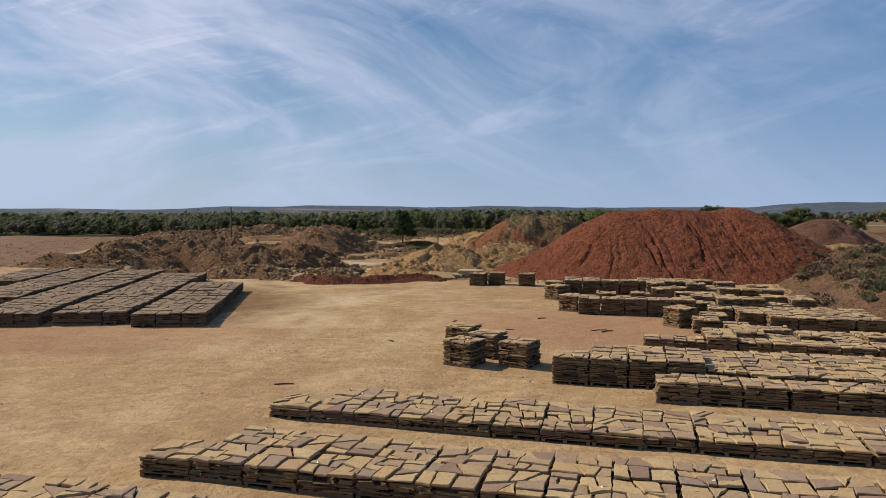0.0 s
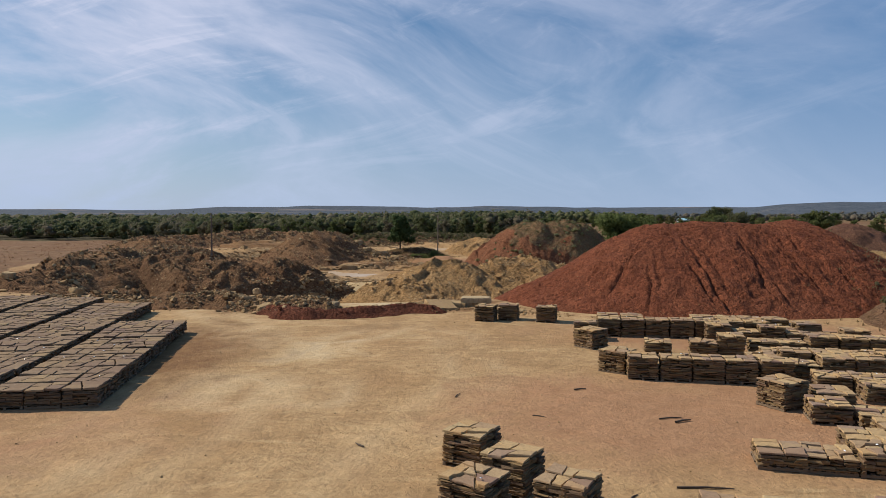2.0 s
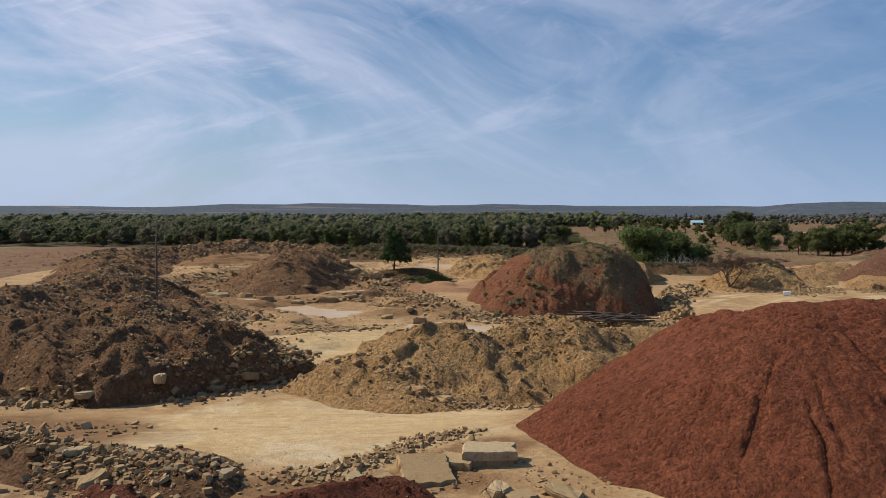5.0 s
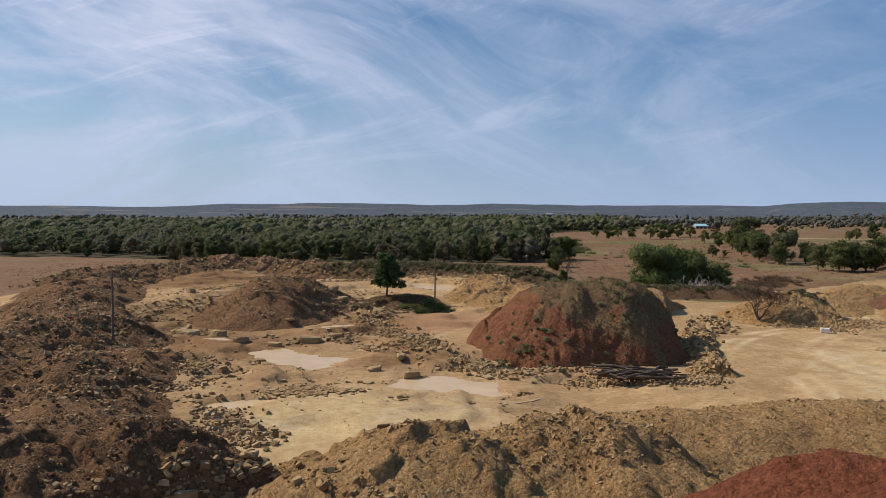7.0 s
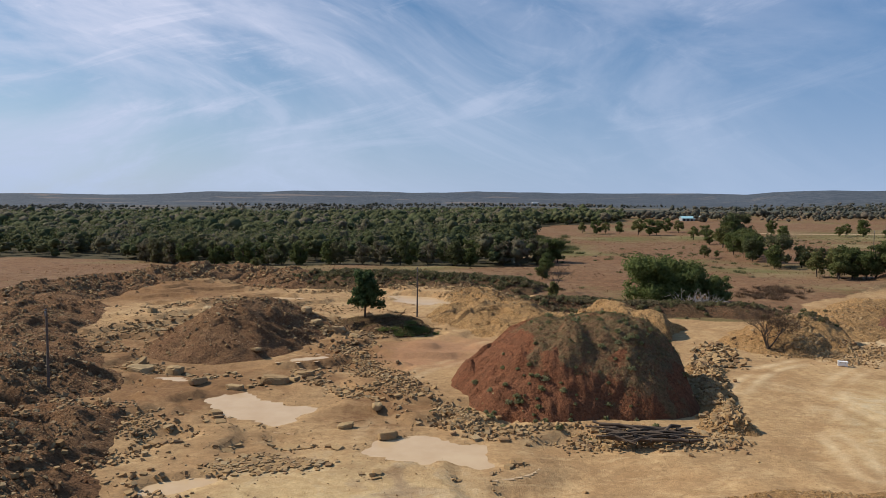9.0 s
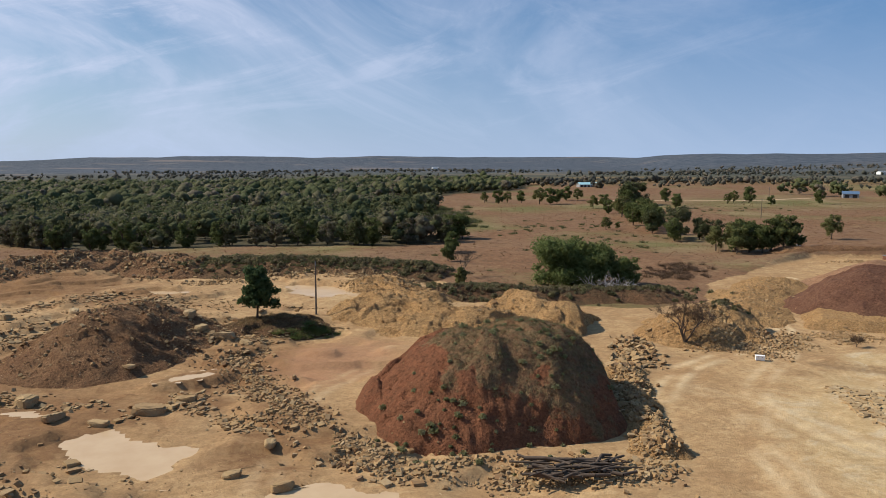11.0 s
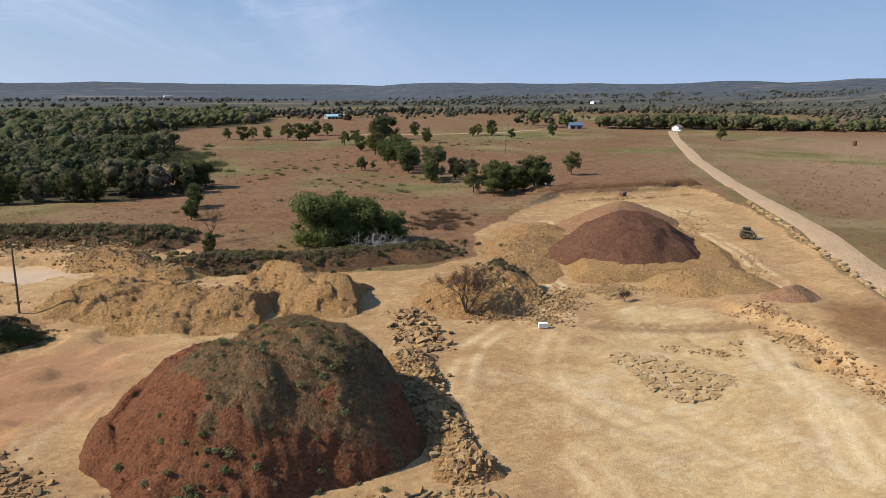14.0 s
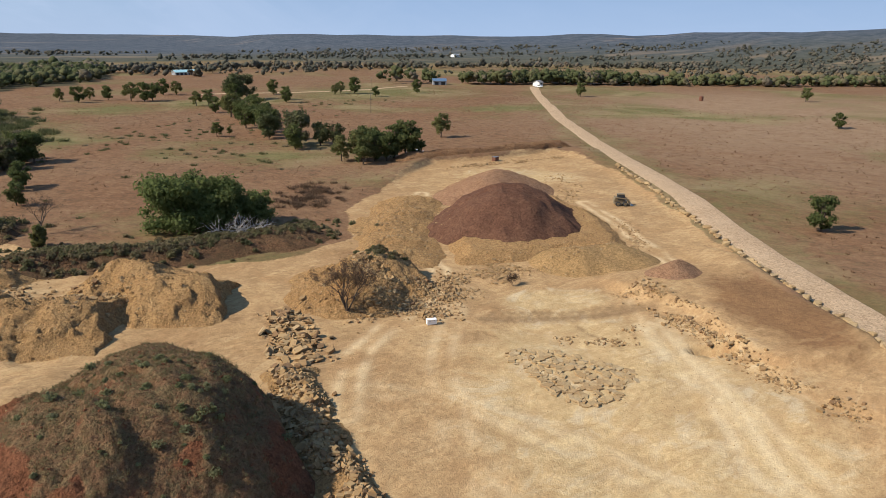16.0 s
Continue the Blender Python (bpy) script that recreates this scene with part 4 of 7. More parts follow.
def slab_mesh(r, poly, gap, thick, material, name="slab"):
    """One flat stone with a ragged, broken outline; its foot at z = 0."""
    cx, cy = sum(a[0] for a in poly) / len(poly), sum(a[1] for a in poly) / len(poly)
    ring = []
    for a, b in zip(poly, poly[1:] + poly[:1]):
        ring.append(a)
        ln = math.dist(a, b)
        for i in range(1, max(1, round(ln / 0.17))):
            t = i / max(1, round(ln / 0.17)) + r.uniform(-0.06, 0.06)
            ring.append((a[0] + (b[0] - a[0]) * t, a[1] + (b[1] - a[1]) * t))
    out = []
    for x, y in ring:
        d = math.hypot(x - cx, y - cy) + 1e-6
        k = 1 - min(0.5, (gap + abs(r.normal(0, gap * 1.3))) / d)
        out.append((cx + (x - cx) * k, cy + (y - cy) * k))
    n = len(out)
    v = [(x - cx, y - cy, 0) for x, y in out] + [((x - cx) * r.uniform(0.985, 1.02), (y - cy) * r.uniform(0.985, 1.02), thick * r.uniform(0.6, 0.85)) for x, y in out]
    v += [((x - cx) * 0.955, (y - cy) * 0.955, thick + r.uniform(-0.009, 0.007)) for x, y in out] + [(0, 0, thick + r.uniform(-0.004, 0.008))]
    me = bpy.data.meshes.new(name)
    f = [[(i + 1) % n + n * l, (i + 1) % n + n * (l + 1), i + n * (l + 1), i + n * l][::-1] for l in (0, 1) for i in range(n)]
    me.from_pydata(v, [], f + [[2 * n + i, 2 * n + (i + 1) % n, 3 * n] for i in range(n)])
    me.polygons.foreach_set("use_smooth", np.zeros(len(me.polygons), bool))
    me.materials.append(material)
    return me, cx, cy


def pallet_master(seed, height, half, tops, layers_mat, slab_mat, label, group, tag):
    r = np.random.default_rng(seed)
    ob = thing("stone_pallet", label, "stone pallet", group=group)
    # the wooden pallet under the stones
    rows = [(x, 0, 0.055, 0.09, 2 * half, 0.07, 0) for x in (-half + 0.06, 0, half - 0.06)]
    rows += [(0, y, 0.105, 2 * half, 0.10, 0.022, 0) for y in np.linspace(-half + 0.06, half - 0.06, 6)]
    rows += [(0, y, 0.010, 2 * half, 0.10, 0.02, 0) for y in (-half + 0.06, 0, half - 0.06)]
    part("wooden_pallet", mesh_from("wooden_pallet", *boxes(rows, 0.006, r), M_WOOD), ob, kind="stuff")
    rows, z, top = [(0, 0, (height + 0.06) / 2, 2 * half - 0.4, 2 * half - 0.4, height - 0.18, 0)], 0.118, height - 0.05
    while z < top - 0.02:
        th = min(r.uniform(0.026, 0.085), top - z)
        lean = r.uniform(-0.018, 0.018, 2)
        for side in range(4):
            n = int(r.integers(2, 5))
            cut = np.sort(np.concatenate([[-half, half], r.uniform(-half * 0.8, half * 0.8, n - 1)]))
            for a, b in zip(cut[:-1], cut[1:]):
                if b - a < 0.07 or r.random() < 0.12:
                    continue
                out = half - 0.13 - abs(r.normal(0, 0.06))
                c = ((a + b) / 2, -out) if side == 0 else ((a + b) / 2, out) if side == 2 else (out, (a + b) / 2) if side == 1 else (-out, (a + b) / 2)
                s = (b - a - 0.012, 0.28) if side in (0, 2) else (0.28, b - a - 0.012)
                rows.append((c[0] + lean[0], c[1] + lean[1], z + th / 2, s[0], s[1], th - r.uniform(0.004, 0.022), r.uniform(-6, 6)))
        z += th
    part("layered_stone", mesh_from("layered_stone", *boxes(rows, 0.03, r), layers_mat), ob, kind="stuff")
    for poly in split_square(r, half, tops):
        me, cx, cy = slab_mesh(r, poly, 0.011, r.uniform(0.035, 0.075), slab_mat)
        s = part("slab", me, ob, at=(cx * 1.015, cy * 1.015, height - 0.062 + r.uniform(0, 0.045)))
        s.rotation_euler = (r.normal(0, 0.022), r.normal(0, 0.022), r.normal(0, 0.05))
    if tag:
        v = np.array([[0, 0, 0], [0.07, 0.01, 0.012], [0.08, 0.05, 0.02], [0.02, 0.06, 0.008], [0.045, 0.03, 0.035]])
        me = mesh_from("plastic_wrap", v, np.array([[0, 1, 4], [1, 2, 4], [2, 3, 4], [3, 0, 4]]), M_WRAP)
        part("plastic_wrap", me, ob, "scrap of white plastic wrap", (r.uniform(-0.4, 0.4), r.uniform(-0.45, 0.3), height + 0.024))
    return ob


M_TOPS_DIM = stone_material("weathered_tops", DIM_STONES, "island", 2.5)
M_WRAP = plain("white_plastic", (0.75, 0.76, 0.78, 1), 0.35)
TXT_BUFF = "buff sandstone slabs stacked flat on a wooden pallet"
TXT_GREY = "weathered grey-brown flagstones stacked low on a wooden pallet"
TXT_LOW = "low half-height stack of tan flagstones on a wooden pallet"
TXT_THIN = "very low stack of broad tan flagstones on a wooden pallet"
TXT_TALL = "tall neat stack of thin tan flagstones on a wooden pallet"
MASTERS = {
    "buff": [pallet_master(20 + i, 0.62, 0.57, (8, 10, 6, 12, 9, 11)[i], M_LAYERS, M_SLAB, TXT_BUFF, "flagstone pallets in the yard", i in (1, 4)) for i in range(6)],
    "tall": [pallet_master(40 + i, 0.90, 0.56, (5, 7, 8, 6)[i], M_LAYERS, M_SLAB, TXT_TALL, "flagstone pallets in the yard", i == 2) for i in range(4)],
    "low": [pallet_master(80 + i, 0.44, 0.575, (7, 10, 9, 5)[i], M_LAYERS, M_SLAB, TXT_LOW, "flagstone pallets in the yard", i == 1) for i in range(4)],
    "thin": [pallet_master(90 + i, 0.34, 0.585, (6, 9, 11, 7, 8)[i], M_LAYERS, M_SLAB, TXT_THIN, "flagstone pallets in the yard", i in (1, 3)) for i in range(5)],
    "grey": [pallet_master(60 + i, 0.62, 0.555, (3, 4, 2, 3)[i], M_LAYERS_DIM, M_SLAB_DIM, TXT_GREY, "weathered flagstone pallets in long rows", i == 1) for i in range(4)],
}
MASTER_USED = set()


def stand_pallet(kind, x, y, turn, r=rng):
    ms = MASTERS[kind]
    i = int(r.integers(len(ms)))
    quarter = 90 * int(r.integers(4))
    m = pose(x + r.normal(0, 0.018), y + r.normal(0, 0.018), 0, 0, 0, turn + quarter + r.normal(0, 1.0))
    z = float(ground(np.array([x]), np.array([y]))[0])
    m.translation.z = z - 0.01
    if (kind, i) not in MASTER_USED:
        MASTER_USED.add((kind, i))
        ms[i].matrix_basis = m
        return
    copy_thing(ms[i], m)


def pallet_rows(kind, corner, turn, plan, pitch=1.19, deep=1.22, other=None):
    """plan: for each row, from the front, the first and last place along it."""
    c, s = math.cos(radians(turn)), math.sin(radians(turn))
    for j, (first, last) in enumerate(plan):
        for i in range(first, last):
            u, v = (i + 0.5) * pitch, (j + 0.5) * deep
            k = other if other and rng.random() < 0.35 else kind
            stand_pallet(k, corner[0] + u * c - v * s, corner[1] + u * s + v * c, turn)


TURN_R = -14.5
pallet_rows("thin", (-4.6, 18.76), TURN_R, [(0, 13), (1, 13)])
pallet_rows("low", (-6.3, 14.65), TURN_R, [(0, 13), (1, 14)])
pallet_rows("buff", (-12.2, 11.75), TURN_R, [(0, 14), (0, 9)])
pallet_rows("tall", (3.45, 22.75), TURN_R, [(0, 4), (1, 4)], 1.17)
pallet_rows("buff", (8.05, 21.75), TURN_R, [(0, 9), (-1, 9), (0, 9)])
pallet_rows("buff", (6.05, 20.4), TURN_R, [(0, 10)])
pallet_rows("low", (7.9, 28.35), TURN_R, [(0, 9), (2, 9), (3, 9)], other="buff")
for px, py, k in ((11.95, 32.6, "buff"), (13.05, 31.9, "low"), (12.75, 33.9, "buff"), (0.78, 25.65, "tall"), (2.72, 25.55, "tall"), (1.72, 27.1, "tall"), (0.85, 28.9, "tall"), (2.6, 52.55, "tall"), (3.95, 53.0, "tall"), (6.05, 52.1, "tall"), (7.25, 46.75, "tall"), (9.7, 42.75, "buff"), (11.7, 42.8, "buff"), (12.95, 42.75, "tall")):
    stand_pallet(k, px, py, -32 if py < 30 else TURN_R)
pallet_rows("buff", (14.9, 32.7), TURN_R, [(0, 4), (-1, 4), (-2, 4)])
stand_pallet("tall", 7.05, 44.55, 38)
stand_pallet("tall", 7.1, 39.45, -38)
stand_pallet("tall", 11.25, 34.2, 24)
pallet_rows("tall", (7.1, 37.8), TURN_R + 4, [(0, 5)])
pallet_rows("buff", (13.2, 37.9), TURN_R, [(0, 5), (-1, 5)], other="tall")
pallet_rows("buff", (13.4, 40.55), TURN_R, [(0, 5)], other="low")
pallet_rows("tall", (7.95, 47.25), TURN_R + 4, [(0, 5)])
pallet_rows("buff", (7.95, 47.25), TURN_R + 4, [(5, 9), (0, 9)], other="tall")
pallet_rows("tall", (13.75, 42.5), TURN_R, [(0, 5)], other="buff")
pallet_rows("buff", (12.75, 45.1), TURN_R, [(0, 6)], other="tall")
FAR_GREY = []
for corner, wide, deep_n, start in (((-14.6, 33.5), 3, 12, 0), ((-18.55, 34.0), 3, 18, 0), ((-22.45, 33.4), 3, 21, 0), ((-26.4, 33.0), 3, 22, 6), ((-30.3, 32.6), 3, 22, 14)):
    near = max(0, 8 - start) if start < 8 else 0
    pallet_rows("grey", corner, 8.4, [(0, 0)] * start + [(0, wide)] * near, 1.12, 1.23)
    FAR_GREY.append((corner, start + near, deep_n, wide))


def far_pallets():
    """The far ends of the long rows, joined."""
    r = np.random.default_rng(9)
    verts, faces, mats = [], [], []
    c, s = math.cos(radians(8.4)), math.sin(radians(8.4))
    for corner, first, last, wide in FAR_GREY:
        for j in range(first, last):
            for i in range(wide):
                u, v = (i + 0.5) * 1.12, (j + 0.5) * 1.23
                x, y = corner[0] + u * c - v * s, corner[1] + u * s + v * c
                m = pose(x, y, float(ground(np.array([x]), np.array([y]))[0]) - 0.01, 0, 0, 8.4 + 90 * int(r.integers(4)) + r.normal(0, 1))
                for ob in MASTERS["grey"][int(r.integers(4))].children:
                    if ob.name.startswith(("plastic", "wooden")):
                        continue
                    k = m @ ob.matrix_basis
                    base = len(verts)
                    verts += [(k @ p.co)[:] for p in ob.data.vertices]
                    faces += [[base + q for q in p.vertices] for p in ob.data.polygons]
                    mats += [0 if ob.name.startswith("layered") else 1] * len(ob.data.polygons)
    me = bpy.data.meshes.new("stone_pallets")
    me.from_pydata(verts, [], faces)
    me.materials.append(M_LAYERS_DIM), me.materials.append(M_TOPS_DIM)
    me.polygons.foreach_set("material_index", mats)
    me.polygons.foreach_set("use_smooth", np.zeros(len(mats), bool))
    tagged(new("stone_pallets", me), "far ends of long rows of weathered flagstone pallets", "stone pallets", kind="stuff")


far_pallets()


# ---- loose rock ----
def rock_shapes(n, seed, flat, knock=0.34):
    """Angular broken stones as triangles, about 1 across: bedded blocks with corners knocked off."""
    r, out = np.random.default_rng(seed), []
    for _ in range(n):
        bm = bmesh.new()
        half = np.array([0.5, 0.5 * r.uniform(0.55, 0.95), 0.5 * flat * r.uniform(0.75, 1.3)])
        for c in BOX_V * 2:
            p = c * half * (1 + r.uniform(-0.34, 0.14, 3) * (1, 1, 0.8))
            if r.random() < knock:
                for k in (0, 1):
                    q = p.copy()
                    q[k] *= r.uniform(0.35, 0.7)
                    bm.verts.new(q)
            else:
                bm.verts.new(p)
        hull = bmesh.ops.convex_hull(bm, input=bm.verts)
        bmesh.ops.delete(bm, geom=[g for g in hull["geom_interior"] if isinstance(g, bmesh.types.BMVert)], context="VERTS")
        bmesh.ops.triangulate(bm, faces=bm.faces[:])
        bm.normal_update()
        bm.verts.index_update()
        out.append((np.array([v.co[:] for v in bm.verts]), np.array([[v.index for v in f.verts] for f in bm.faces])))
        bm.free()
    return out


BLOCKS, SLABS = rock_shapes(12, 3, 0.55, 0.30), rock_shapes(12, 4, 0.24, 0.24)


def turned(r, n, tilt):
    a, t, d = r.uniform(0, 2 * math.pi, n), r.normal(0, tilt, n), r.uniform(0, 2 * math.pi, n)
    ca, sa, ct, st = np.cos(a), np.sin(a), np.cos(t), np.sin(t)
    kx, ky = np.cos(d), np.sin(d)
    z0 = np.zeros(n)
    yaw = np.stack([np.stack([ca, -sa, z0], 1), np.stack([sa, ca, z0], 1), np.stack([z0, z0, z0 + 1], 1)], 1)
    v = 1 - ct
    lean = np.stack([np.stack([ct + kx * kx * v, kx * ky * v, ky * st], 1), np.stack([kx * ky * v, ct + ky * ky * v, -kx * st], 1), np.stack([-ky * st, kx * st, ct], 1)], 1)
    return lean @ yaw


def rock_field(name, label, x, y, size, shapes, tilt, seed, material=None, lift=0.16):
    """Many broken stones lying on the earth, joined."""
    r = np.random.default_rng(seed)
    n = len(x)
    z = surface(x, y)
    rot = turned(r, n, tilt)
    pick = r.integers(len(shapes), size=n)
    vs, fs, base = [], [], 0
    for k, (v, f) in enumerate(shapes):
        idx = np.nonzero(pick == k)[0]
        if not len(idx):
            continue
        p = np.einsum("nij,vj->nvi", rot[idx], v) * size[idx][:, None, None]
        p = p + np.stack([x[idx], y[idx], z[idx] + size[idx] * lift], 1)[:, None, :]
        vs.append(p.reshape(-1, 3))
        fs.append((f[None] + (np.arange(len(idx)) * len(v))[:, None, None]).reshape(-1, 3) + base)
        base += len(idx) * len(v)
    me = mesh_from(name, np.concatenate(vs), np.concatenate(fs), material or M_ROCK)
    return tagged(new(name, me), label, "rubble", kind="stuff")


def along(r, line, n, width, clump=0.0):
    """Places strewn along a line."""
    seg = [math.dist(a, b) for a, b in zip(line[:-1], line[1:])]
    k = r.choice(len(seg), n, p=np.array(seg) / sum(seg))
    t, a, b = r.uniform(0, 1, n), np.array(line[:-1])[k], np.array(line[1:])[k]
    p = a + (b - a) * t[:, None] + r.normal(0, width * 0.5, (n, 2))
    if clump:
        keep = fbm(p[:, 0] / 3.0, p[:, 1] / 3.0, 77, 2) > r.uniform(-0.6, 0.1, n) * clump
        p = p[keep]
    return p[:, 0], p[:, 1]


def sizes(r, n, lo, hi):
    return lo * (hi / lo) ** (r.uniform(0, 1, n) ** 3.0)


def rubble(line, n, width, lo, hi, seed, shapes=BLOCKS, tilt=0.5, label="broken tan sandstone rubble strewn on bare earth", name="rubble", lift=0.16, clump=0.6):
    r = np.random.default_rng(seed)
    x, y = along(r, line, int(n * 1.35), width, clump)
    rock_field(name, label, x, y, sizes(r, len(x), lo, hi * 0.62), shapes, tilt, seed + 1, None, lift)


# round the overgrown mound
rubble([(1.5, 122), (5, 116.3), (12, 113.6), (25.5, 111.5)], 3000, 2.2, 0.16, 0.95, 1000, label="broken sandstone rubble at the foot of the mound")
rubble([(27, 114.5), (28.3, 119), (29.4, 126), (33, 136)], 2300, 1.6, 0.18, 1.0, 1010, tilt=0.8, label="ridge of tumbled sandstone rubble beside the mound", lift=0.3)
rubble([(35, 137), (37, 144), (40, 150)], 620, 2.4, 0.3, 1.7, 1020, SLABS, 0.55, "heap of broken sandstone slabs", lift=0.3)
rubble([(-11.5, 153), (-8.6, 143), (-3.6, 130), (-0.8, 123.5), (1.6, 118.5)], 1900, 2.8, 0.15, 1.0, 1030, tilt=0.6, label="slope of broken sandstone rubble in the pit")
rubble([(-14, 136), (-8, 128), (-4, 124)], 420, 2.0, 0.25, 1.2, 1040, SLABS, 0.4)
# the pit floor
rubble([(-15, 105.6), (-7, 107)], 330, 1.7, 0.3, 1.0, 1050, SLABS, 0.15, "patch of loose flat stones on the pit floor", lift=0.12, clump=0)
rubble([(-12, 92), (-16, 98), (-18, 103)], 420, 2.4, 0.25, 1.1, 1060, BLOCKS, 0.7)
rubble([(-24, 106), (-22, 112), (-30, 120)], 500, 3.2, 0.2, 0.9, 1070)
rubble([(-16, 130), (-26, 136), (-36, 140)], 260, 2.5, 0.3, 1.4, 1080, SLABS, 0.3)
rubble([(-30, 100), (0, 128), (-8, 100), (-20, 120)], 1400, 14, 0.06, 0.30, 1090, label="small loose stones on the pit floor", clump=0.3)
rubble([(-2, 84), (-3, 90), (0, 92)], 150, 2.0, 0.3, 1.2, 1095, BLOCKS, 0.6)
# brown piles on the near side
rubble([(-34, 74.5), (-22, 73.5), (-15, 77), (-9, 85)], 900, 1.8, 0.16, 1.0, 1100, BLOCKS, 0.6, "broken rock at the foot of the dirt pile")
rubble([(-30, 80), (-20, 80), (-14, 83)], 1500, 5.0, 0.07, 0.42, 1110, BLOCKS, 0.8, "stones sticking out of the dirt pile", lift=0.1)
rubble([(-40, 76), (-39, 92), (-45, 106), (-46, 118), (-42, 130)], 3200, 8.0, 0.12, 0.9, 1120, BLOCKS, 0.7, "broken rock strewn over the rubble berm")
rubble([(-24, 90), (-30, 102), (-33, 114)], 1500, 5.0, 0.12, 0.9, 1130, BLOCKS, 0.7, "broken rock strewn over the rubble berm")
rubble([(-20, 60.5), (-13, 58), (-8, 57.2)], 2200, 2.3, 0.05, 0.62, 1140, BLOCKS, 0.5, "broken rock beside the red berm")
rubble([(-12, 58.6), (-6.5, 57.0), (-3, 58.2), (-0.6, 61.8), (2, 64)], 1700, 0.9, 0.05, 0.5, 1145, BLOCKS, 0.5, "broken rock along the edge of the yard")
rubble([(-30, 66), (-22, 64), (-16, 66)], 420, 3.5, 0.14, 0.9, 1150, BLOCKS, 0.5)
rubble([(-34, 124), (-48, 136), (-56, 152), (-60, 172)], 3000, 9.0, 0.12, 0.9, 1125, BLOCKS, 0.6, "broken rock strewn over brown spoil")
rubble([(-38, 140), (-44, 156), (-36, 172)], 900, 6.0, 0.15, 1.2, 1127, SLABS, 0.4, "broken slabs strewn over brown spoil")
# tan pile
rubble([(-2, 80), (6, 81), (10, 84)], 1500, 5.0, 0.08, 0.5, 1160, SLABS, 0.8, "flat stones sticking out of the spoil pile", lift=0.1)
rubble([(-6, 80), (0, 74.5), (6, 73)], 300, 1.6, 0.15, 0.8, 1170)
rubble([(6, 92), (24, 95), (44, 92)], 1100, 6, 0.08, 0.5, 1180, BLOCKS, 0.7, lift=0.1)
rubble([(30, 96), (37, 98)], 320, 1.8, 0.35, 1.2, 1190, BLOCKS, 0.7, "heap of broken sandstone blocks", lift=0.3)
rubble([(-2, 56), (3, 58), (6, 56.5)], 260, 1.6, 0.06, 0.35, 1195)
rubble([(5, 56), (9, 53.6), (20, 51.4)], 420, 0.8, 0.05, 0.22, 1196, BLOCKS, 0.5, "red clods at the foot of the clay pile")
# far side of the pit
rubble([(-27, 148), (-24, 164), (-16, 152)], 1100, 6.5, 0.12, 0.8, 1200, BLOCKS, 0.7, "broken rock on the spoil mound")
rubble([(-44, 160), (-36, 166), (-26, 172), (-16, 162)], 800, 4, 0.25, 1.5, 1210, SLABS, 0.4)
rubble([(-80, 190), (-64, 216), (-46, 224), (-28, 216)], 3000, 8, 0.2, 1.3, 1220, BLOCKS, 0.6, "broken rock along the quarry rim")
rubble([(-50, 180), (-38, 190), (-24, 186)], 600, 5, 0.25, 1.4, 1230, SLABS, 0.3)
rubble([(-26, 206), (-8, 208), (10, 200), (18, 194)], 1700, 4.2, 0.2, 1.2, 1240, BLOCKS, 0.6, "pale broken rock below the rim")
rubble([(12, 174), (20, 170), (26, 160)], 700, 4.0, 0.2, 1.0, 1250)
rubble([(-16, 158), (-13, 156), (-6, 156)], 220, 1.3, 0.3, 1.3, 1260, SLABS, 0.4)
rubble([(4, 194), (10, 190), (17, 180)], 1300, 4.0, 0.12, 0.8, 1270, BLOCKS, 0.7, "pale broken rock on the rubble mound")
rubble([(-50, 150), (-34, 180), (-12, 188), (-20, 170)], 1500, 12, 0.15, 0.9, 1280, SLABS, 0.4, "broken flat rock strewn over the ledges")
rubble([(-15.5, 161), (-10, 158.6), (-4, 159.4), (2.5, 163)], 300, 1.2, 0.2, 1.0, 1290, SLABS, 0.3, "flat stones round the island")
# towards the road
rubble([(51, 139.5), (58, 143.5), (64, 146), (71, 147.5)], 1700, 2.6, 0.12, 0.75, 1305, BLOCKS, 0.6, "slope of broken rock below the haul track")
rubble([(74, 130), (72, 124), (70, 119)], 700, 2.0, 0.15, 0.8, 1306, BLOCKS, 0.6, "broken rock below the bench")
rubble([(46, 142), (54, 145), (60, 148), (64, 144)], 1200, 3.2, 0.15, 0.9, 1300, BLOCKS, 0.6)
rubble([(47, 148), (54, 154)], 500, 3.5, 0.15, 0.8, 1310, BLOCKS, 0.7)
rubble([(60, 156), (68, 168), (80, 180)], 900, 6.0, 0.12, 0.7, 1320)
rubble([(77, 132), (72, 124), (67, 114), (64, 108), (62, 100)], 650, 1.5, 0.15, 0.9, 1330, BLOCKS, 0.5, "broken rock below the bench")
rubble([(58, 127), (62, 122), (66, 124)], 160, 1.2, 0.15, 0.7, 1340)
rubble([(66, 147), (74, 143), (92, 142), (102, 153)], 700, 1.8, 0.12, 0.6, 1350)
rubble([(104, 168), (116, 176), (124, 188)], 260, 3.0, 0.15, 0.8, 1360)
rubble([(112, 208), (128, 206), (146, 204)], 500, 2.0, 0.2, 0.9, 1370)
rubble([(44, 120), (60, 105), (52, 100), (70, 140)], 700, 10, 0.05, 0.2, 1380, label="small loose stones on bared rock", clump=0.3)


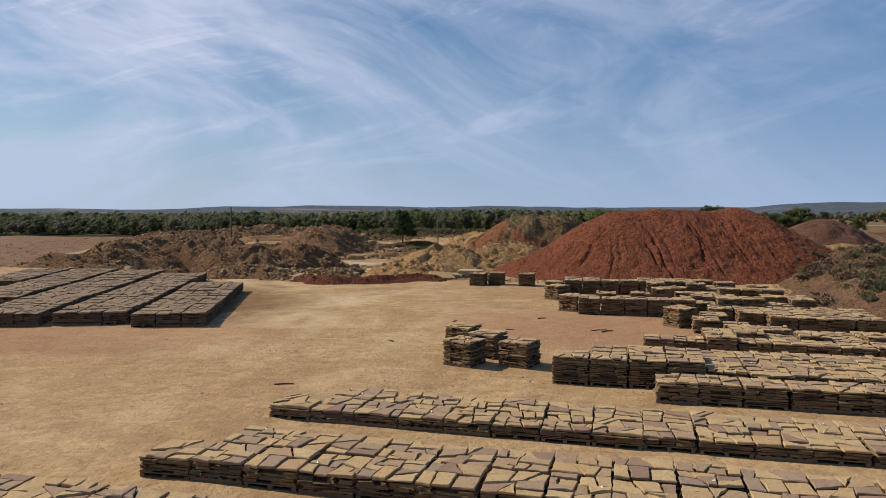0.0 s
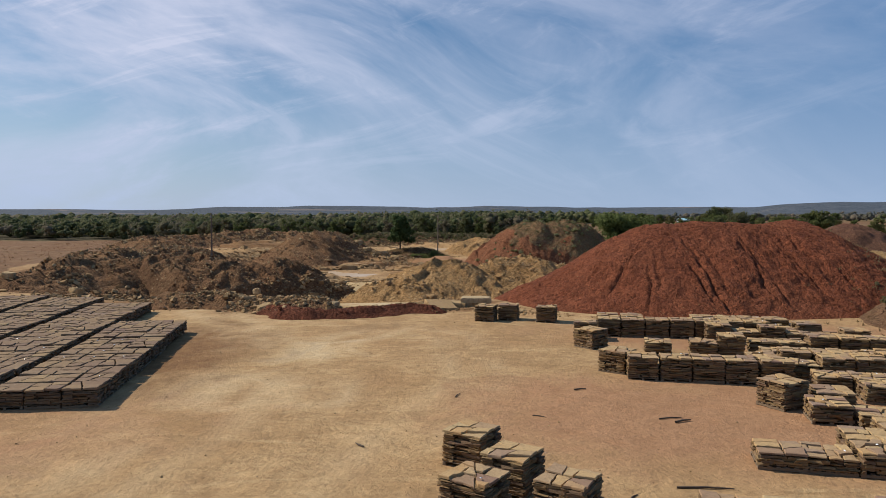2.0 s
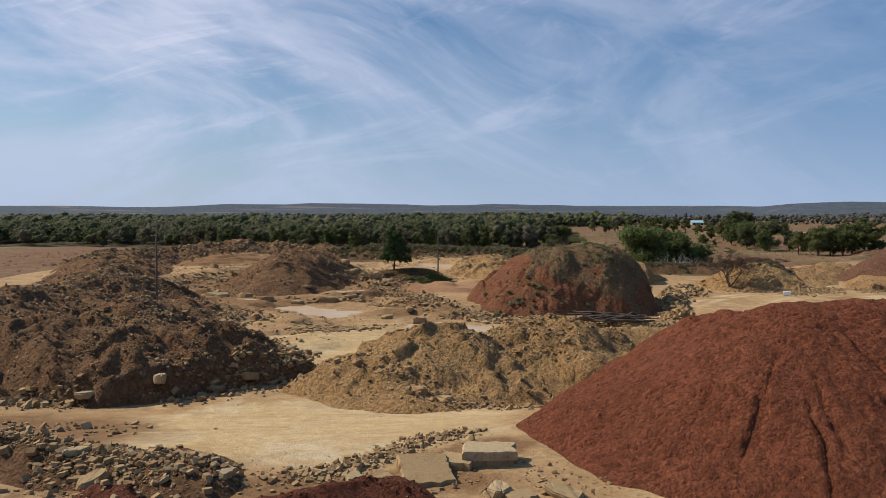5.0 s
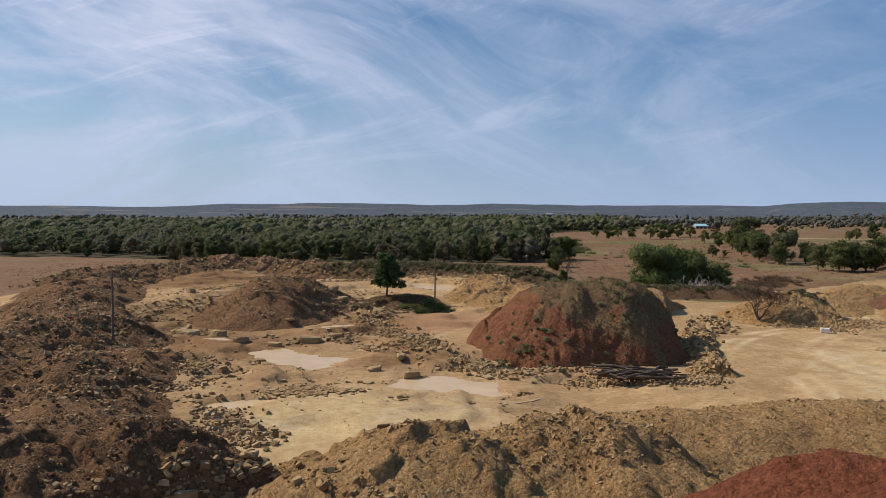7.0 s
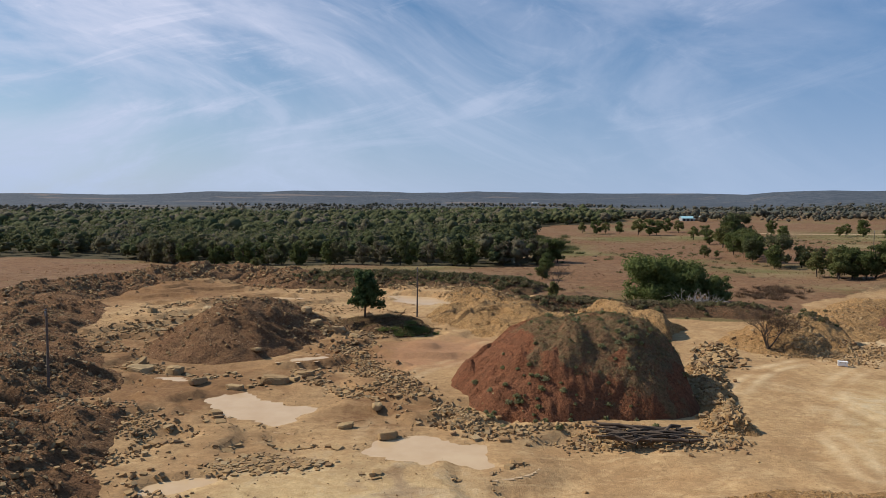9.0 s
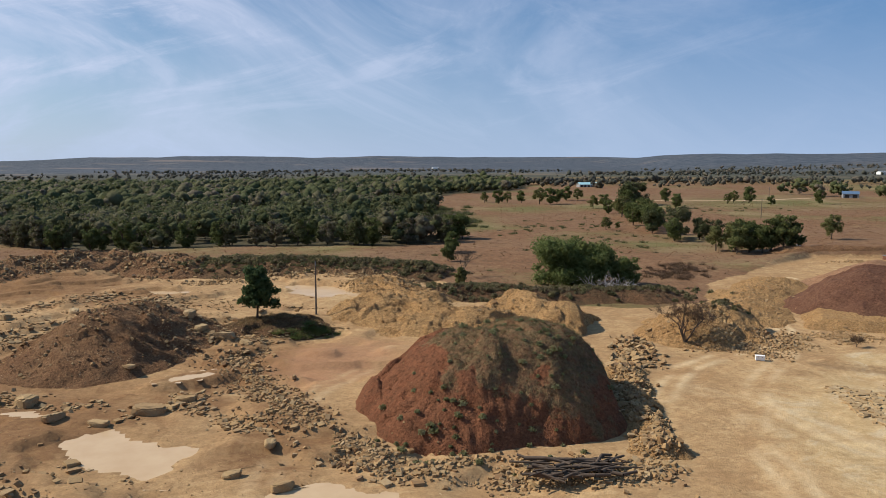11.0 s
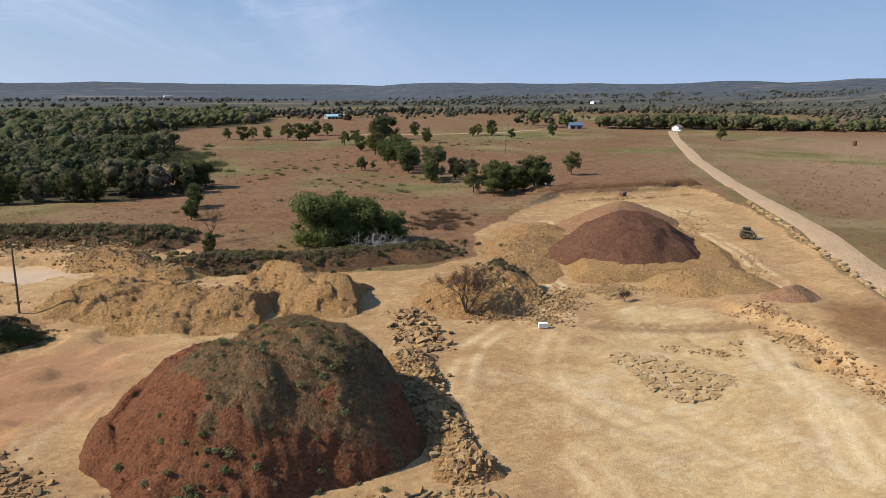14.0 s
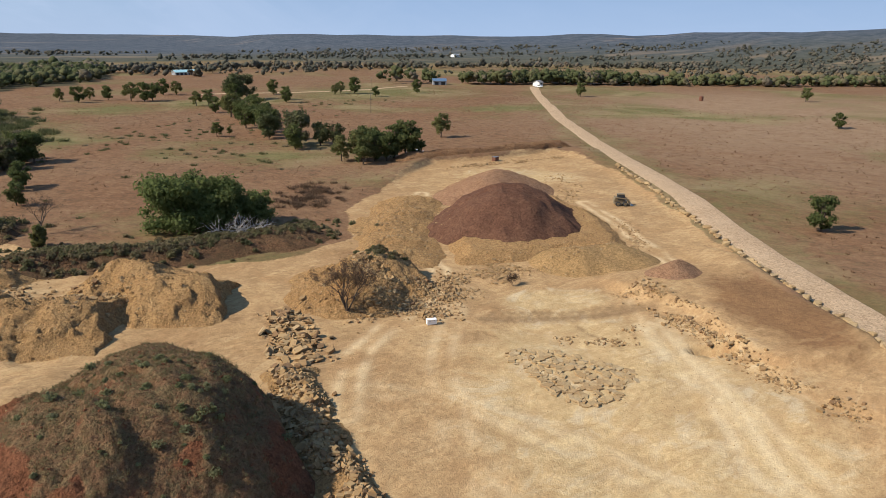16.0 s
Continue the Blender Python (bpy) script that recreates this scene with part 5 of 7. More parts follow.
def ledge_slabs(label, box, n, lo, hi, seed, shapes=SLABS, tilt=0.16):
    """Broken flat slabs along the edges of the beds."""
    r = np.random.default_rng(seed)
    x, y = r.uniform(box[0], box[2], n * 14), r.uniform(box[1], box[3], n * 14)
    b = bedding(x, y)
    near = np.minimum.reduce([np.abs(b - 0.02), np.abs(b + 0.24), np.abs(b - 0.26)])
    keep = np.nonzero((near < 0.03) & (fbm(x / 7, y / 7, 1403, 2) > 0.10) & (np.maximum.reduce([oval(x, y, *p[:5]) for p in POOLS]) < -0.15) & (inside(x, y, QUARRY) > 4) & (surface(x, y) - ground(x, y) < 0.1) & (oval(x, y, 4, 147, 11, 18, -18) < 0))[0][:n]
    rock_field("ledge_slabs", label, x[keep], y[keep], sizes(r, len(keep), lo, hi), shapes, tilt, seed + 1, None, 0.10)


ledge_slabs("broken flat slabs along the bedded rock ledges", (-44, 100, 16, 205), 700, 0.3, 1.5, 1400)
ledge_slabs("small broken rock along the bedded ledges", (-44, 100, 16, 205), 2600, 0.10, 0.6, 1410, BLOCKS, 0.5)


def clods(label, box, shape_no, n, lo, hi, seed, material):
    """Crumbled lumps of a heap's own earth lying on its slopes."""
    r = np.random.default_rng(seed)
    x, y = r.uniform(box[0], box[2], n * 3), r.uniform(box[1], box[3], n * 3)
    h = HEAPS[shape_no][1](x, y)
    keep = np.nonzero(h > r.uniform(-0.05, 0.6, n * 3))[0][:n]
    rock_field("clods", label, x[keep], y[keep], sizes(r, len(keep), lo, hi), BLOCKS, 0.7, seed + 1, material, 0.12)


for no, label, n, lo, hi, mat in ((0, "crumbled clods on the red clay hill", 3500, 0.03, 0.12, M_RED), (2, "clods on the tan spoil heap", 2400, 0.05, 0.28, M_TAN), (3, "clods on the tan spoil berm", 2600, 0.06, 0.3, M_TAN), (4, "clods on the brown dirt heap", 2600, 0.06, 0.3, M_BROWN), (5, "clods on the brown rubble berm", 3200, 0.08, 0.36, M_BROWN), (7, "crumbs of dark red soil on the low berm", 900, 0.04, 0.20, M_DARKRED), (8, "clods on the overgrown mound", 1500, 0.05, 0.22, M_OVERGROWN), (9, "clods on the brown spoil mound", 1500, 0.07, 0.3, M_BROWN), (11, "clods on the tan spoil mounds", 1400, 0.08, 0.34, M_TAN), (13, "clods on the dark topsoil heap", 1000, 0.08, 0.3, M_TOPSOIL)):
    clods(label, HEAPS[no][0], no, int(n * 0.6), lo, hi, 2000 + no * 10, mat)


def flat_stones():
    """Split flagstones lying spread out on the bared rock, each a thing."""
    r = np.random.default_rng(55)
    mes = []
    for i in range(10):
        me, _, _ = slab_mesh(r, split_square(r, 0.5, 0)[0] if i % 2 else [(-0.6, -0.35), (0.5, -0.42), (0.62, 0.2), (0.1, 0.46), (-0.55, 0.33)], 0.03, 0.10, M_ROCK_ONE, "flagstone")
        mes.append(me)
    n = 0
    while n < 270:
        x, y = r.uniform(47, 59), r.uniform(114.5, 129.5)
        if inside(x, y, [(51.0, 128.6), (54.5, 127.4), (58.2, 117.4), (54.2, 116.0), (48.1, 115.3), (48.3, 120.4)]) < 0.9 * fbm(x / 2, y / 2, 57, 2) + 0.1:
            continue
        ob = new("flagstone", mes[n % 10])
        s = r.uniform(0.4, 1.0)
        ob.matrix_basis = pose(x, y, float(surface(np.array([x]), np.array([y]))[0]) - 0.01, r.normal(0, 5), r.normal(0, 5), r.uniform(0, 360)) @ Matrix.Diagonal((s, s * r.uniform(0.6, 1), r.uniform(0.8, 1.6), 1))
        tagged(ob, "split tan flagstone lying loose on bared rock", "flagstone", "flagstones spread on the quarry floor")
        n += 1


flat_stones()


def boulders():
    """Single large stones, each a thing."""
    r = np.random.default_rng(66)
    mes = []
    for v, f in rock_shapes(10, 8, 0.30, 0.75):
        bm = bmesh.new()
        vs = [bm.verts.new(p) for p in v]
        for q in f:
            bm.faces.new([vs[i] for i in q])
        bmesh.ops.bevel(bm, geom=bm.edges[:], offset=0.035, segments=2, affect="EDGES")
        bmesh.ops.triangulate(bm, faces=bm.faces[:])
        bmesh.ops.subdivide_edges(bm, edges=[e for e in bm.edges if e.calc_length() > 0.16], cuts=2, use_grid_fill=True)
        bmesh.ops.triangulate(bm, faces=bm.faces[:])
        for p in bm.verts:
            k = 0.10 * float(fbm(p.co.x * 3 + len(mes), p.co.y * 3 + p.co.z * 5, 8, 3))
            p.co = p.co * (1 + k)
            p.co.z += 0.05 * float(fbm(p.co.x * 6, p.co.y * 6, 9 + len(mes), 2))
        me = bpy.data.meshes.new("boulder")
        bm.to_mesh(me), bm.free()
        me.materials.append(M_ROCK_ONE)
        mes.append(me)

    def put(x, y, s, label, group="", tilt=6, sink=0.10, turn=None, lift=0.0):
        ob = new("boulder", mes[int(r.integers(10))])
        z = float(surface(np.array([x]), np.array([y]))[0])
        ob.matrix_basis = pose(x, y, z + s * 0.17 - s * sink + lift, r.normal(0, tilt), r.normal(0, tilt), r.uniform(0, 360) if turn is None else turn) @ Matrix.Diagonal((s, s * r.uniform(0.75, 1), s, 1))
        tagged(ob, label, "boulder", group)

    big = "large flat sandstone block lying on the quarry floor"
    for x, y, s in ((-1.6, 57.0, 0.9), (4.6, 56.2, 1.3), (2.4, 56.3, 1.0), (-12.8, 58.6, 1.3), (-11.4, 56.6, 1.1), (-33.0, 137.5, 3.0), (-28.8, 137.0, 3.2), (-24.0, 130.5, 2.2), (-16.0, 131.6, 3.2), (-13.2, 134.0, 2.4), (-34.5, 141.0, 2.4), (-19.5, 128.6, 2.0), (-12.4, 156.4, 2.6), (-15.6, 158.0, 2.2), (-17.6, 161.0, 2.6), (-9.6, 154.4, 1.8), (-21.5, 146.2, 1.8), (-2.6, 113.4, 1.8), (-6.4, 116.0, 1.6), (-4.0, 121.0, 1.5), (-17.0, 76.4, 1.5), (-14.2, 79.0, 1.3), (-12.6, 80.6, 1.5), (-20.6, 74.6, 1.4), (-26.0, 73.6, 1.5), (-31.0, 71.5, 1.7), (-37.0, 72.0, 1.4), (-10.4, 84.6, 1.1), (-1.0, 75.4, 1.3), (0.6, 74.4, 1.0), (-37.0, 176.0, 2.6), (-44.0, 170.0, 2.4), (-30.0, 184.0, 2.4)):
        put(x, y, s, big)
    edge = "pale sandstone boulder set along the gravel road's edge"
    pts = [(67.5, 94.6), (79.0, 107.4), (89.2, 119.8), (103.0, 135.4), (119.5, 156.0), (143.0, 186.0)]
    for a, b in zip(pts[:-1], pts[1:]):
        n = int(math.dist(a, b) / 1.15)
        for i in range(n):
            t = (i + r.uniform(0.2, 0.8)) / n
            put(a[0] + (b[0] - a[0]) * t + r.normal(0, 0.25), a[1] + (b[1] - a[1]) * t + r.normal(0, 0.25), r.uniform(0.75, 1.5), edge, "boulders along the road", 10, 0.05)


boulders()


def quarry_blocks():
    """Great flat blocks of bedded sandstone beside the clay hill, two of them stacked."""
    r = np.random.default_rng(67)
    for x, y, up, wide, deep, thick, turn, tilt in ((0.0, 58.0, -0.12, 2.0, 2.4, 0.46, 14, 9), (1.1, 59.0, -0.1, 1.5, 1.1, 0.42, -20, 4), (2.4, 59.4, -0.05, 1.9, 1.2, 0.26, 4, 1), (2.4, 59.42, 0.22, 2.2, 1.3, 0.34, 2, 2), (3.2, 56.0, -0.08, 1.2, 0.8, 0.2, 30, 4), (-2.6, 57.6, -0.12, 0.9, 0.7, 0.26, 40, 6), (-6.9, 56.9, -0.08, 0.9, 0.5, 0.26, 70, 8)):
        p = [(-wide / 2, -deep / 2), (wide * 0.1, -deep / 2 - 0.06), (wide / 2, -deep * 0.42), (wide / 2 + 0.05, deep * 0.4), (wide * 0.2, deep / 2), (-wide * 0.46, deep * 0.45)]
        me, cx, cy = slab_mesh(r, p, 0.05, thick, M_ROCK_ONE, "stone_block")
        ob = new("stone_block", me)
        z = float(surface(np.array([x]), np.array([y]))[0])
        ob.matrix_basis = pose(x, y, z + up, tilt, tilt * 0.4, turn)
        tagged(ob, "great flat sandstone block beside the red clay hill", "stone block", "great blocks by the clay hill")


quarry_blocks()


# ---- trees and woods ----
QUAD = np.array([[-0.5, -0.5, 0], [0.5, -0.5, 0], [0.5, 0.5, 0], [-0.5, 0.5, 0]])


def leaf_quads(r, centers, size, tint, flat=0.6, outward=None):
    """Small leaf clumps as bent quads facing all ways."""
    n = len(centers)
    nrm = r.normal(0, 1, (n, 3)) * (1, 1, flat) + (0, 0, 0.35)
    if outward is not None:
        nrm = outward / (np.linalg.norm(outward, axis=1)[:, None] + 1e-6) + 0.6 * r.normal(0, 1, (n, 3))
    nrm /= np.linalg.norm(nrm, axis=1)[:, None]
    ref = r.normal(0, 1, (n, 3))
    u = np.cross(nrm, ref)
    u /= np.linalg.norm(u, axis=1)[:, None] + 1e-9
    w = np.cross(nrm, u)
    s = np.asarray(size)
    s = np.broadcast_to(s, (n,))[:, None, None]
    k = QUAD[None, :, :2] * (1 + r.uniform(-0.35, 0.35, (n, 4, 2)))
    p = centers[:, None, :] + s * (k[..., :1] * u[:, None, :] + k[..., 1:] * w[:, None, :])
    t = np.repeat(np.broadcast_to(np.asarray(tint), (n,)), 4)
    return p.reshape(-1, 3), np.arange(4 * n).reshape(-1, 4), t


def crown_points(r, n, blobs, spread=0.55):
    """Places in a crown made of several uneven clumps: rows of x, y, z, radius."""
    b = np.array(blobs)
    k = r.choice(len(b), n, p=b[:, 3] ** 2 / (b[:, 3] ** 2).sum())
    d = r.normal(0, 1, (n, 3))
    d /= np.linalg.norm(d, axis=1)[:, None]
    rad = b[k, 3] * (0.35 + 0.85 * r.uniform(0, 1, n) ** 0.6)
    mid = np.average(b[:, :3], axis=0, weights=b[:, 3]) - (0, 0, 0.3)
    p = b[k, :3] + d * rad[:, None] * (1, 1, 0.8)
    return p, d + 0.8 * (p - mid) / (np.linalg.norm(p - mid, axis=1)[:, None] + 1e-6)


def limb_mesh(name, limbs, material, sides=6):
    """Tapered limbs: rows of start, end, radius at start, radius at end."""
    vs, fs = [], []
    for a, b, ra, rb in limbs:
        a, b = np.array(a, float), np.array(b, float)
        d = (b - a) / (np.linalg.norm(b - a) + 1e-9)
        u = np.cross(d, (0.3, 0.9, 0.2))
        u /= np.linalg.norm(u)
        w = np.cross(d, u)
        o = sum(len(v) for v in vs)
        ang = np.linspace(0, 2 * math.pi, sides, endpoint=False)
        ring = np.cos(ang)[:, None] * u + np.sin(ang)[:, None] * w
        vs.append(np.concatenate([a + ring * ra, b + ring * rb]))
        i = np.arange(sides)
        fs.append(np.stack([i, (i + 1) % sides, (i + 1) % sides + sides, i + sides], 1) + o)
    return mesh_from(name, np.concatenate(vs), np.concatenate(fs), material, True)


def fork(r, base, way, length, radius, depth, out, spread=0.6, up=0.25):
    """Branching limbs, bent and tapered."""
    mid = base + way * length * 0.5 + r.normal(0, 0.05 * length, 3)
    end = base + way * length + r.normal(0, 0.07 * length, 3)
    out.append((base, mid, radius, radius * 0.8)), out.append((mid, end, radius * 0.8, radius * 0.55))
    if depth:
        for _ in range(int(r.integers(2, 4))):
            w = way + r.normal(0, spread, 3) + (0, 0, up)
            w = w / np.linalg.norm(w)
            fork(r, mid + (end - mid) * r.uniform(0.2, 1.0), w, length * r.uniform(0.55, 0.8), radius * 0.5, depth - 1, out, spread, up)
    return out


def ico():
    bm = bmesh.new()
    bmesh.ops.create_icosphere(bm, subdivisions=1, radius=1.0)
    bm.verts.index_update()
    v, f = np.array([p.co[:] for p in bm.verts]), np.array([[p.index for p in q.verts] for q in bm.faces])
    bm.free()
    return v, f


ICO_V, ICO_F = ico()


def lumps(r, centers, radii, tint, flat=0.8):
    """Ragged clumps of foliage, many to a crown."""
    n = len(centers)
    v = ICO_V[None] * (1 + r.uniform(-0.34, 0.34, (n, 12, 1))) * np.asarray(radii)[:, None, None] * (1, 1, flat)
    v = v + np.asarray(centers)[:, None, :]
    f = ICO_F[None] + (12 * np.arange(n))[:, None, None]
    return v.reshape(-1, 3), f.reshape(-1, 3), np.repeat(np.broadcast_to(tint, (n,)), 12)


def foliage(name, clump, leaf, material):
    """Clumps and single leaf sprays in one mesh."""
    q = leaf[1]
    tri = np.concatenate([q[:, :3], q[:, [0, 2, 3]]]) + len(clump[0])
    return mesh_from(name, np.concatenate([clump[0], leaf[0]]), np.concatenate([clump[1], tri]), material, True, tint=np.concatenate([clump[2], leaf[2]]))


def broad_tree(seed, height, wide, leaves, leaf, material, tint=0.4, bare=0.28, name="oak_tree"):
    r = np.random.default_rng(seed)
    limbs = fork(r, np.zeros(3), np.array([0, 0, 1.0]), height * 0.45, height * 0.028, 3, [], 0.75, 0.2)
    trunk = limb_mesh("trunk", limbs, M_BARK, 5)
    blobs, n = [], int(r.integers(26, 34)) + int(wide > 7.5) * 22
    for _ in range(n):
        a, q = r.uniform(0, 2 * math.pi), r.uniform(0, 1) ** 0.6
        h = height * (bare + (1 - bare) * r.uniform(0.08, 0.88))
        k = math.sin(min(1.0, max(0.18, (h / height - bare) / (1 - bare))) * math.pi) ** 0.4
        blobs.append((math.cos(a) * q * wide * 0.42 * k, math.sin(a) * q * wide * 0.42 * k, h, wide * r.uniform(0.09, 0.18)))
    leaves = int(leaves * 1.5)
    pts, way = crown_points(r, leaves, blobs)
    t = np.clip(tint + r.normal(0, 0.14, leaves), 0, 1)
    b = np.array(blobs)
    core = lumps(r, b[:, :3], b[:, 3] * 0.5, np.clip(tint + r.normal(0, 0.12, n), 0, 1))
    crown = foliage("crown", core, leaf_quads(r, pts, leaf * r.uniform(0.65, 1.5, leaves), t, outward=way), material)
    return trunk, crown


def put_tree(kind, label, category, meshes, x, y, turn, s, group="", z=None):
    m = pose(x, y, (float(surface(np.array([x]), np.array([y]))[0]) if z is None else z) - 0.06, 0, 0, turn) @ Matrix.Diagonal((s, s, s, 1))
    ob = thing(kind, label, category, m, group)
    part("trunk", meshes[0], ob)
    part("crown", meshes[1], ob)
    return ob


# the lone pine on its island
def pine():
    r = np.random.default_rng(91)
    limbs = [((0, 0, 0), (0.12, 0, 2.2), 0.17, 0.14), ((0.12, 0, 2.2), (0.0, 0.1, 5.4), 0.14, 0.05), ((0, 0.1, 5.4), (0, 0, 7.0), 0.05, 0.02)]
    blobs = []
    for i in range(26):
        h = 1.9 + 4.7 * (i / 25)
        a = i * 2.4 + r.uniform(-0.4, 0.4)
        reach = (2.5 - 0.30 * (h - 1.9)) * r.uniform(0.55, 1.05)
        tip = (math.cos(a) * reach + (0.5 if 3 < h < 4.8 else 0), math.sin(a) * reach, h + 0.35)
        limbs.append(((0.08, 0.02, h - 0.2), tip, 0.05, 0.02))
        blobs.append((*tip, r.uniform(0.5, 0.85)))
        blobs.append((tip[0] * 0.5, tip[1] * 0.5, h + 0.2, r.uniform(0.5, 0.8)))
    pts, way = crown_points(r, 6000, blobs)
    t = np.clip(0.35 + r.normal(0, 0.2, len(pts)), 0, 1)
    v, f, tt = leaf_quads(r, pts, 0.26 * r.uniform(0.6, 1.3, len(pts)), t, outward=way)
    put_tree("pine_tree", "small dark green pine with an open irregular crown", "tree", (limb_mesh("trunk", limbs, M_BARK), foliage("crown", lumps(r, np.array(blobs)[:, :3], np.array(blobs)[:, 3] * 0.62, np.full(len(blobs), 0.3)), (v, f, tt), M_PINE)), -9.2, 164.6, 0, 1.0)


pine()


def bare_tree(x, y, h, seed, depth, label, lean=0.0):
    r = np.random.default_rng(seed)
    limbs = []
    for _ in range(4 if depth > 4 else 2):
        w = np.array([r.normal(lean, 0.3), r.normal(0, 0.3), 1.0])
        fork(r, np.zeros(3), w / np.linalg.norm(w), h * 0.34, h * 0.016, depth, limbs, 0.55, 0.12)
    ends = np.array([b for a, b, ra, rb in limbs if rb < h * 0.004])
    pts = np.repeat(ends, 4, 0) + r.normal(0, 0.16, (len(ends) * 4, 3))
    v, f, t = leaf_quads(r, pts, 0.07, np.full(len(pts), 0.5))
    put_tree("bare_tree", label, "tree", (limb_mesh("trunk", limbs, M_BARK, 4), mesh_from("crown", v, f, M_TWIG, tint=t)), x, y, 0, 1.0)


bare_tree(44.7, 145.3, 7.0, 5, 5, "leafless reddish-brown tree with dense fine twigs")
bare_tree(26.2, 198.5, 7.5, 6, 4, "slender leafless grey tree at the pasture's edge")
bare_tree(65.6, 141.6, 2.0, 7, 4, "low leafless twiggy shrub")

OAKS = [broad_tree(200 + i, 8.0, 6.6, 1400, 0.27, M_LEAF, (0.25, 0.4, 0.55, 0.2, 0.75)[i], (0.12, 0.08, 0.16, 0.05, 0.14)[i]) for i in range(5)]
DARK = [broad_tree(220 + i, 8.0, 7.0, 1400, 0.27, M_WOODS, (0.2, 0.35, 0.6)[i], 0.06) for i in range(3)]
TXT_OAK = "green leafy oak standing in dry pasture"
TXT_GROVE = "leafy oak in a small grove beside the quarry"
TXT_ROW = "dark green oak in a straggling line of trees"


def oak_trees():
    r = np.random.default_rng(31)
    rows = []
    for x, y, s in ((97.5, 222.5, 0.85), (99.5, 226, 0.95), (102, 224.5, 1.05), (104.5, 223, 0.95), (107.3, 224, 1.1), (110.4, 223.5, 1.1), (113.2, 224.5, 1.0), (101.5, 230, 1.0), (106, 230.5, 0.95), (95.8, 229, 0.8)):
        rows.append((x, y, s, TXT_GROVE, "grove by the quarry"))
    for x, y, s in ((98.5, 256.5, 1.0), (101, 261, 1.15), (103.5, 266, 1.3), (107.5, 259, 0.9), (111, 257, 0.8), (104, 283, 1.0), (107, 290, 1.15), (110, 298, 1.1), (113, 305, 1.15), (110, 312, 1.1), (116, 318, 1.0), (121, 324, 1.2), (117, 331, 1.0), (124, 338, 1.1), (121, 349, 1.15), (126, 357, 1.0), (122, 366, 0.9), (148, 408, 1.5), (153, 412, 1.6), (158, 415, 1.5), (146, 402, 1.1), (130, 392, 1.0), (112, 296, 0.9), (108, 276, 0.8)):
        rows.append((x, y, s, TXT_ROW, "line of trees across the pasture"))
    for x, y, s in ((144.3, 251.4, 0.95), (120.6, 129.6, 0.72), (93.4, 296, 0.62), (250.7, 402, 1.0), (310, 338, 0.95), (219.5, 416, 1.1), (265.4, 188, 0.8), (369, 247, 1.0), (39.4, 271.9, 1.05), (36, 281, 0.9), (30.9, 239.3, 0.72), (27.0, 221.6, 0.62), (30, 236, 0.5), (-46, 246, 0.5), (99.0, 300, 0.35), (89, 438.6, 1.0), (103.4, 444.8, 0.9), (114, 427, 1.1), (119, 431, 1.0), (110, 433, 1.15), (135, 463, 1.1), (140, 458, 1.0), (96, 447, 0.8), (84, 450, 0.75), (125.6, 395, 0.9), (217.5, 393.4, 0.7), (213, 420, 0.85), (181, 433, 1.0), (205, 412, 0.7), (165, 388, 0.9), (142, 372, 0.85), (172, 402, 0.8)):
        rows.append((x, y, s, TXT_OAK, "scattered pasture trees"))
    for x, y, s, label, group in rows:
        put_tree("oak_tree", label, "tree", (OAKS + DARK)[int(r.integers(8))] if "line" in label else OAKS[int(r.integers(5))], x, y, r.uniform(0, 360), s * r.uniform(0.92, 1.08), group)


oak_trees()
# the big leafy thicket above the scrub berm
BUSHY = broad_tree(301, 7.6, 11.5, 9000, 0.21, M_BUSH, 0.35, 0.04)
BUSHY2 = broad_tree(302, 7.0, 8.0, 5500, 0.20, M_BUSH, 0.5, 0.03)
put_tree("large_bush", "large spreading green thicket above the quarry", "bush", BUSHY, 43.0, 190.0, 20, 1.12, "thicket")
put_tree("large_bush", "large spreading green thicket above the quarry", "bush", BUSHY2, 48.8, 190.0, 140, 1.25, "thicket")
put_tree("large_bush", "large spreading green thicket above the quarry", "bush", BUSHY2, 54.5, 188.0, 250, 0.8, "thicket")
put_tree("small_tree", "slim yellow-green sapling by the rim", "tree", broad_tree(303, 3.4, 2.6, 900, 0.22, M_LEAF, 0.85, 0.05), 24.6, 192.5, 0, 1.0)


def wood_edge_trees():
    """The front rank of the woods, tree by tree."""
    r = np.random.default_rng(41)
    kinds = [broad_tree(400 + i, 8.5, 6.2, 1400, 0.27, M_WOODS if i % 3 else M_LEAF, (0.2, 0.45, 0.7, 0.3, 0.9, 0.35)[i], 0.02) for i in range(6)]
    line = WOODS_EDGE[2:9]
    for a, b in zip(line[:-1], line[1:]):
        n = max(1, int(math.dist(a, b) / 4.6))
        for i in range(n):
            t = (i + r.uniform(0, 1)) / n
            put_tree("woods_tree", "dense tree at the front of the woods", "tree", kinds[int(r.integers(6))], a[0] + (b[0] - a[0]) * t + r.normal(0, 1), a[1] + (b[1] - a[1]) * t + 1 + r.uniform(0, 4), r.uniform(0, 360), r.uniform(0.75, 1.1), "front rank of the woods")


wood_edge_trees()


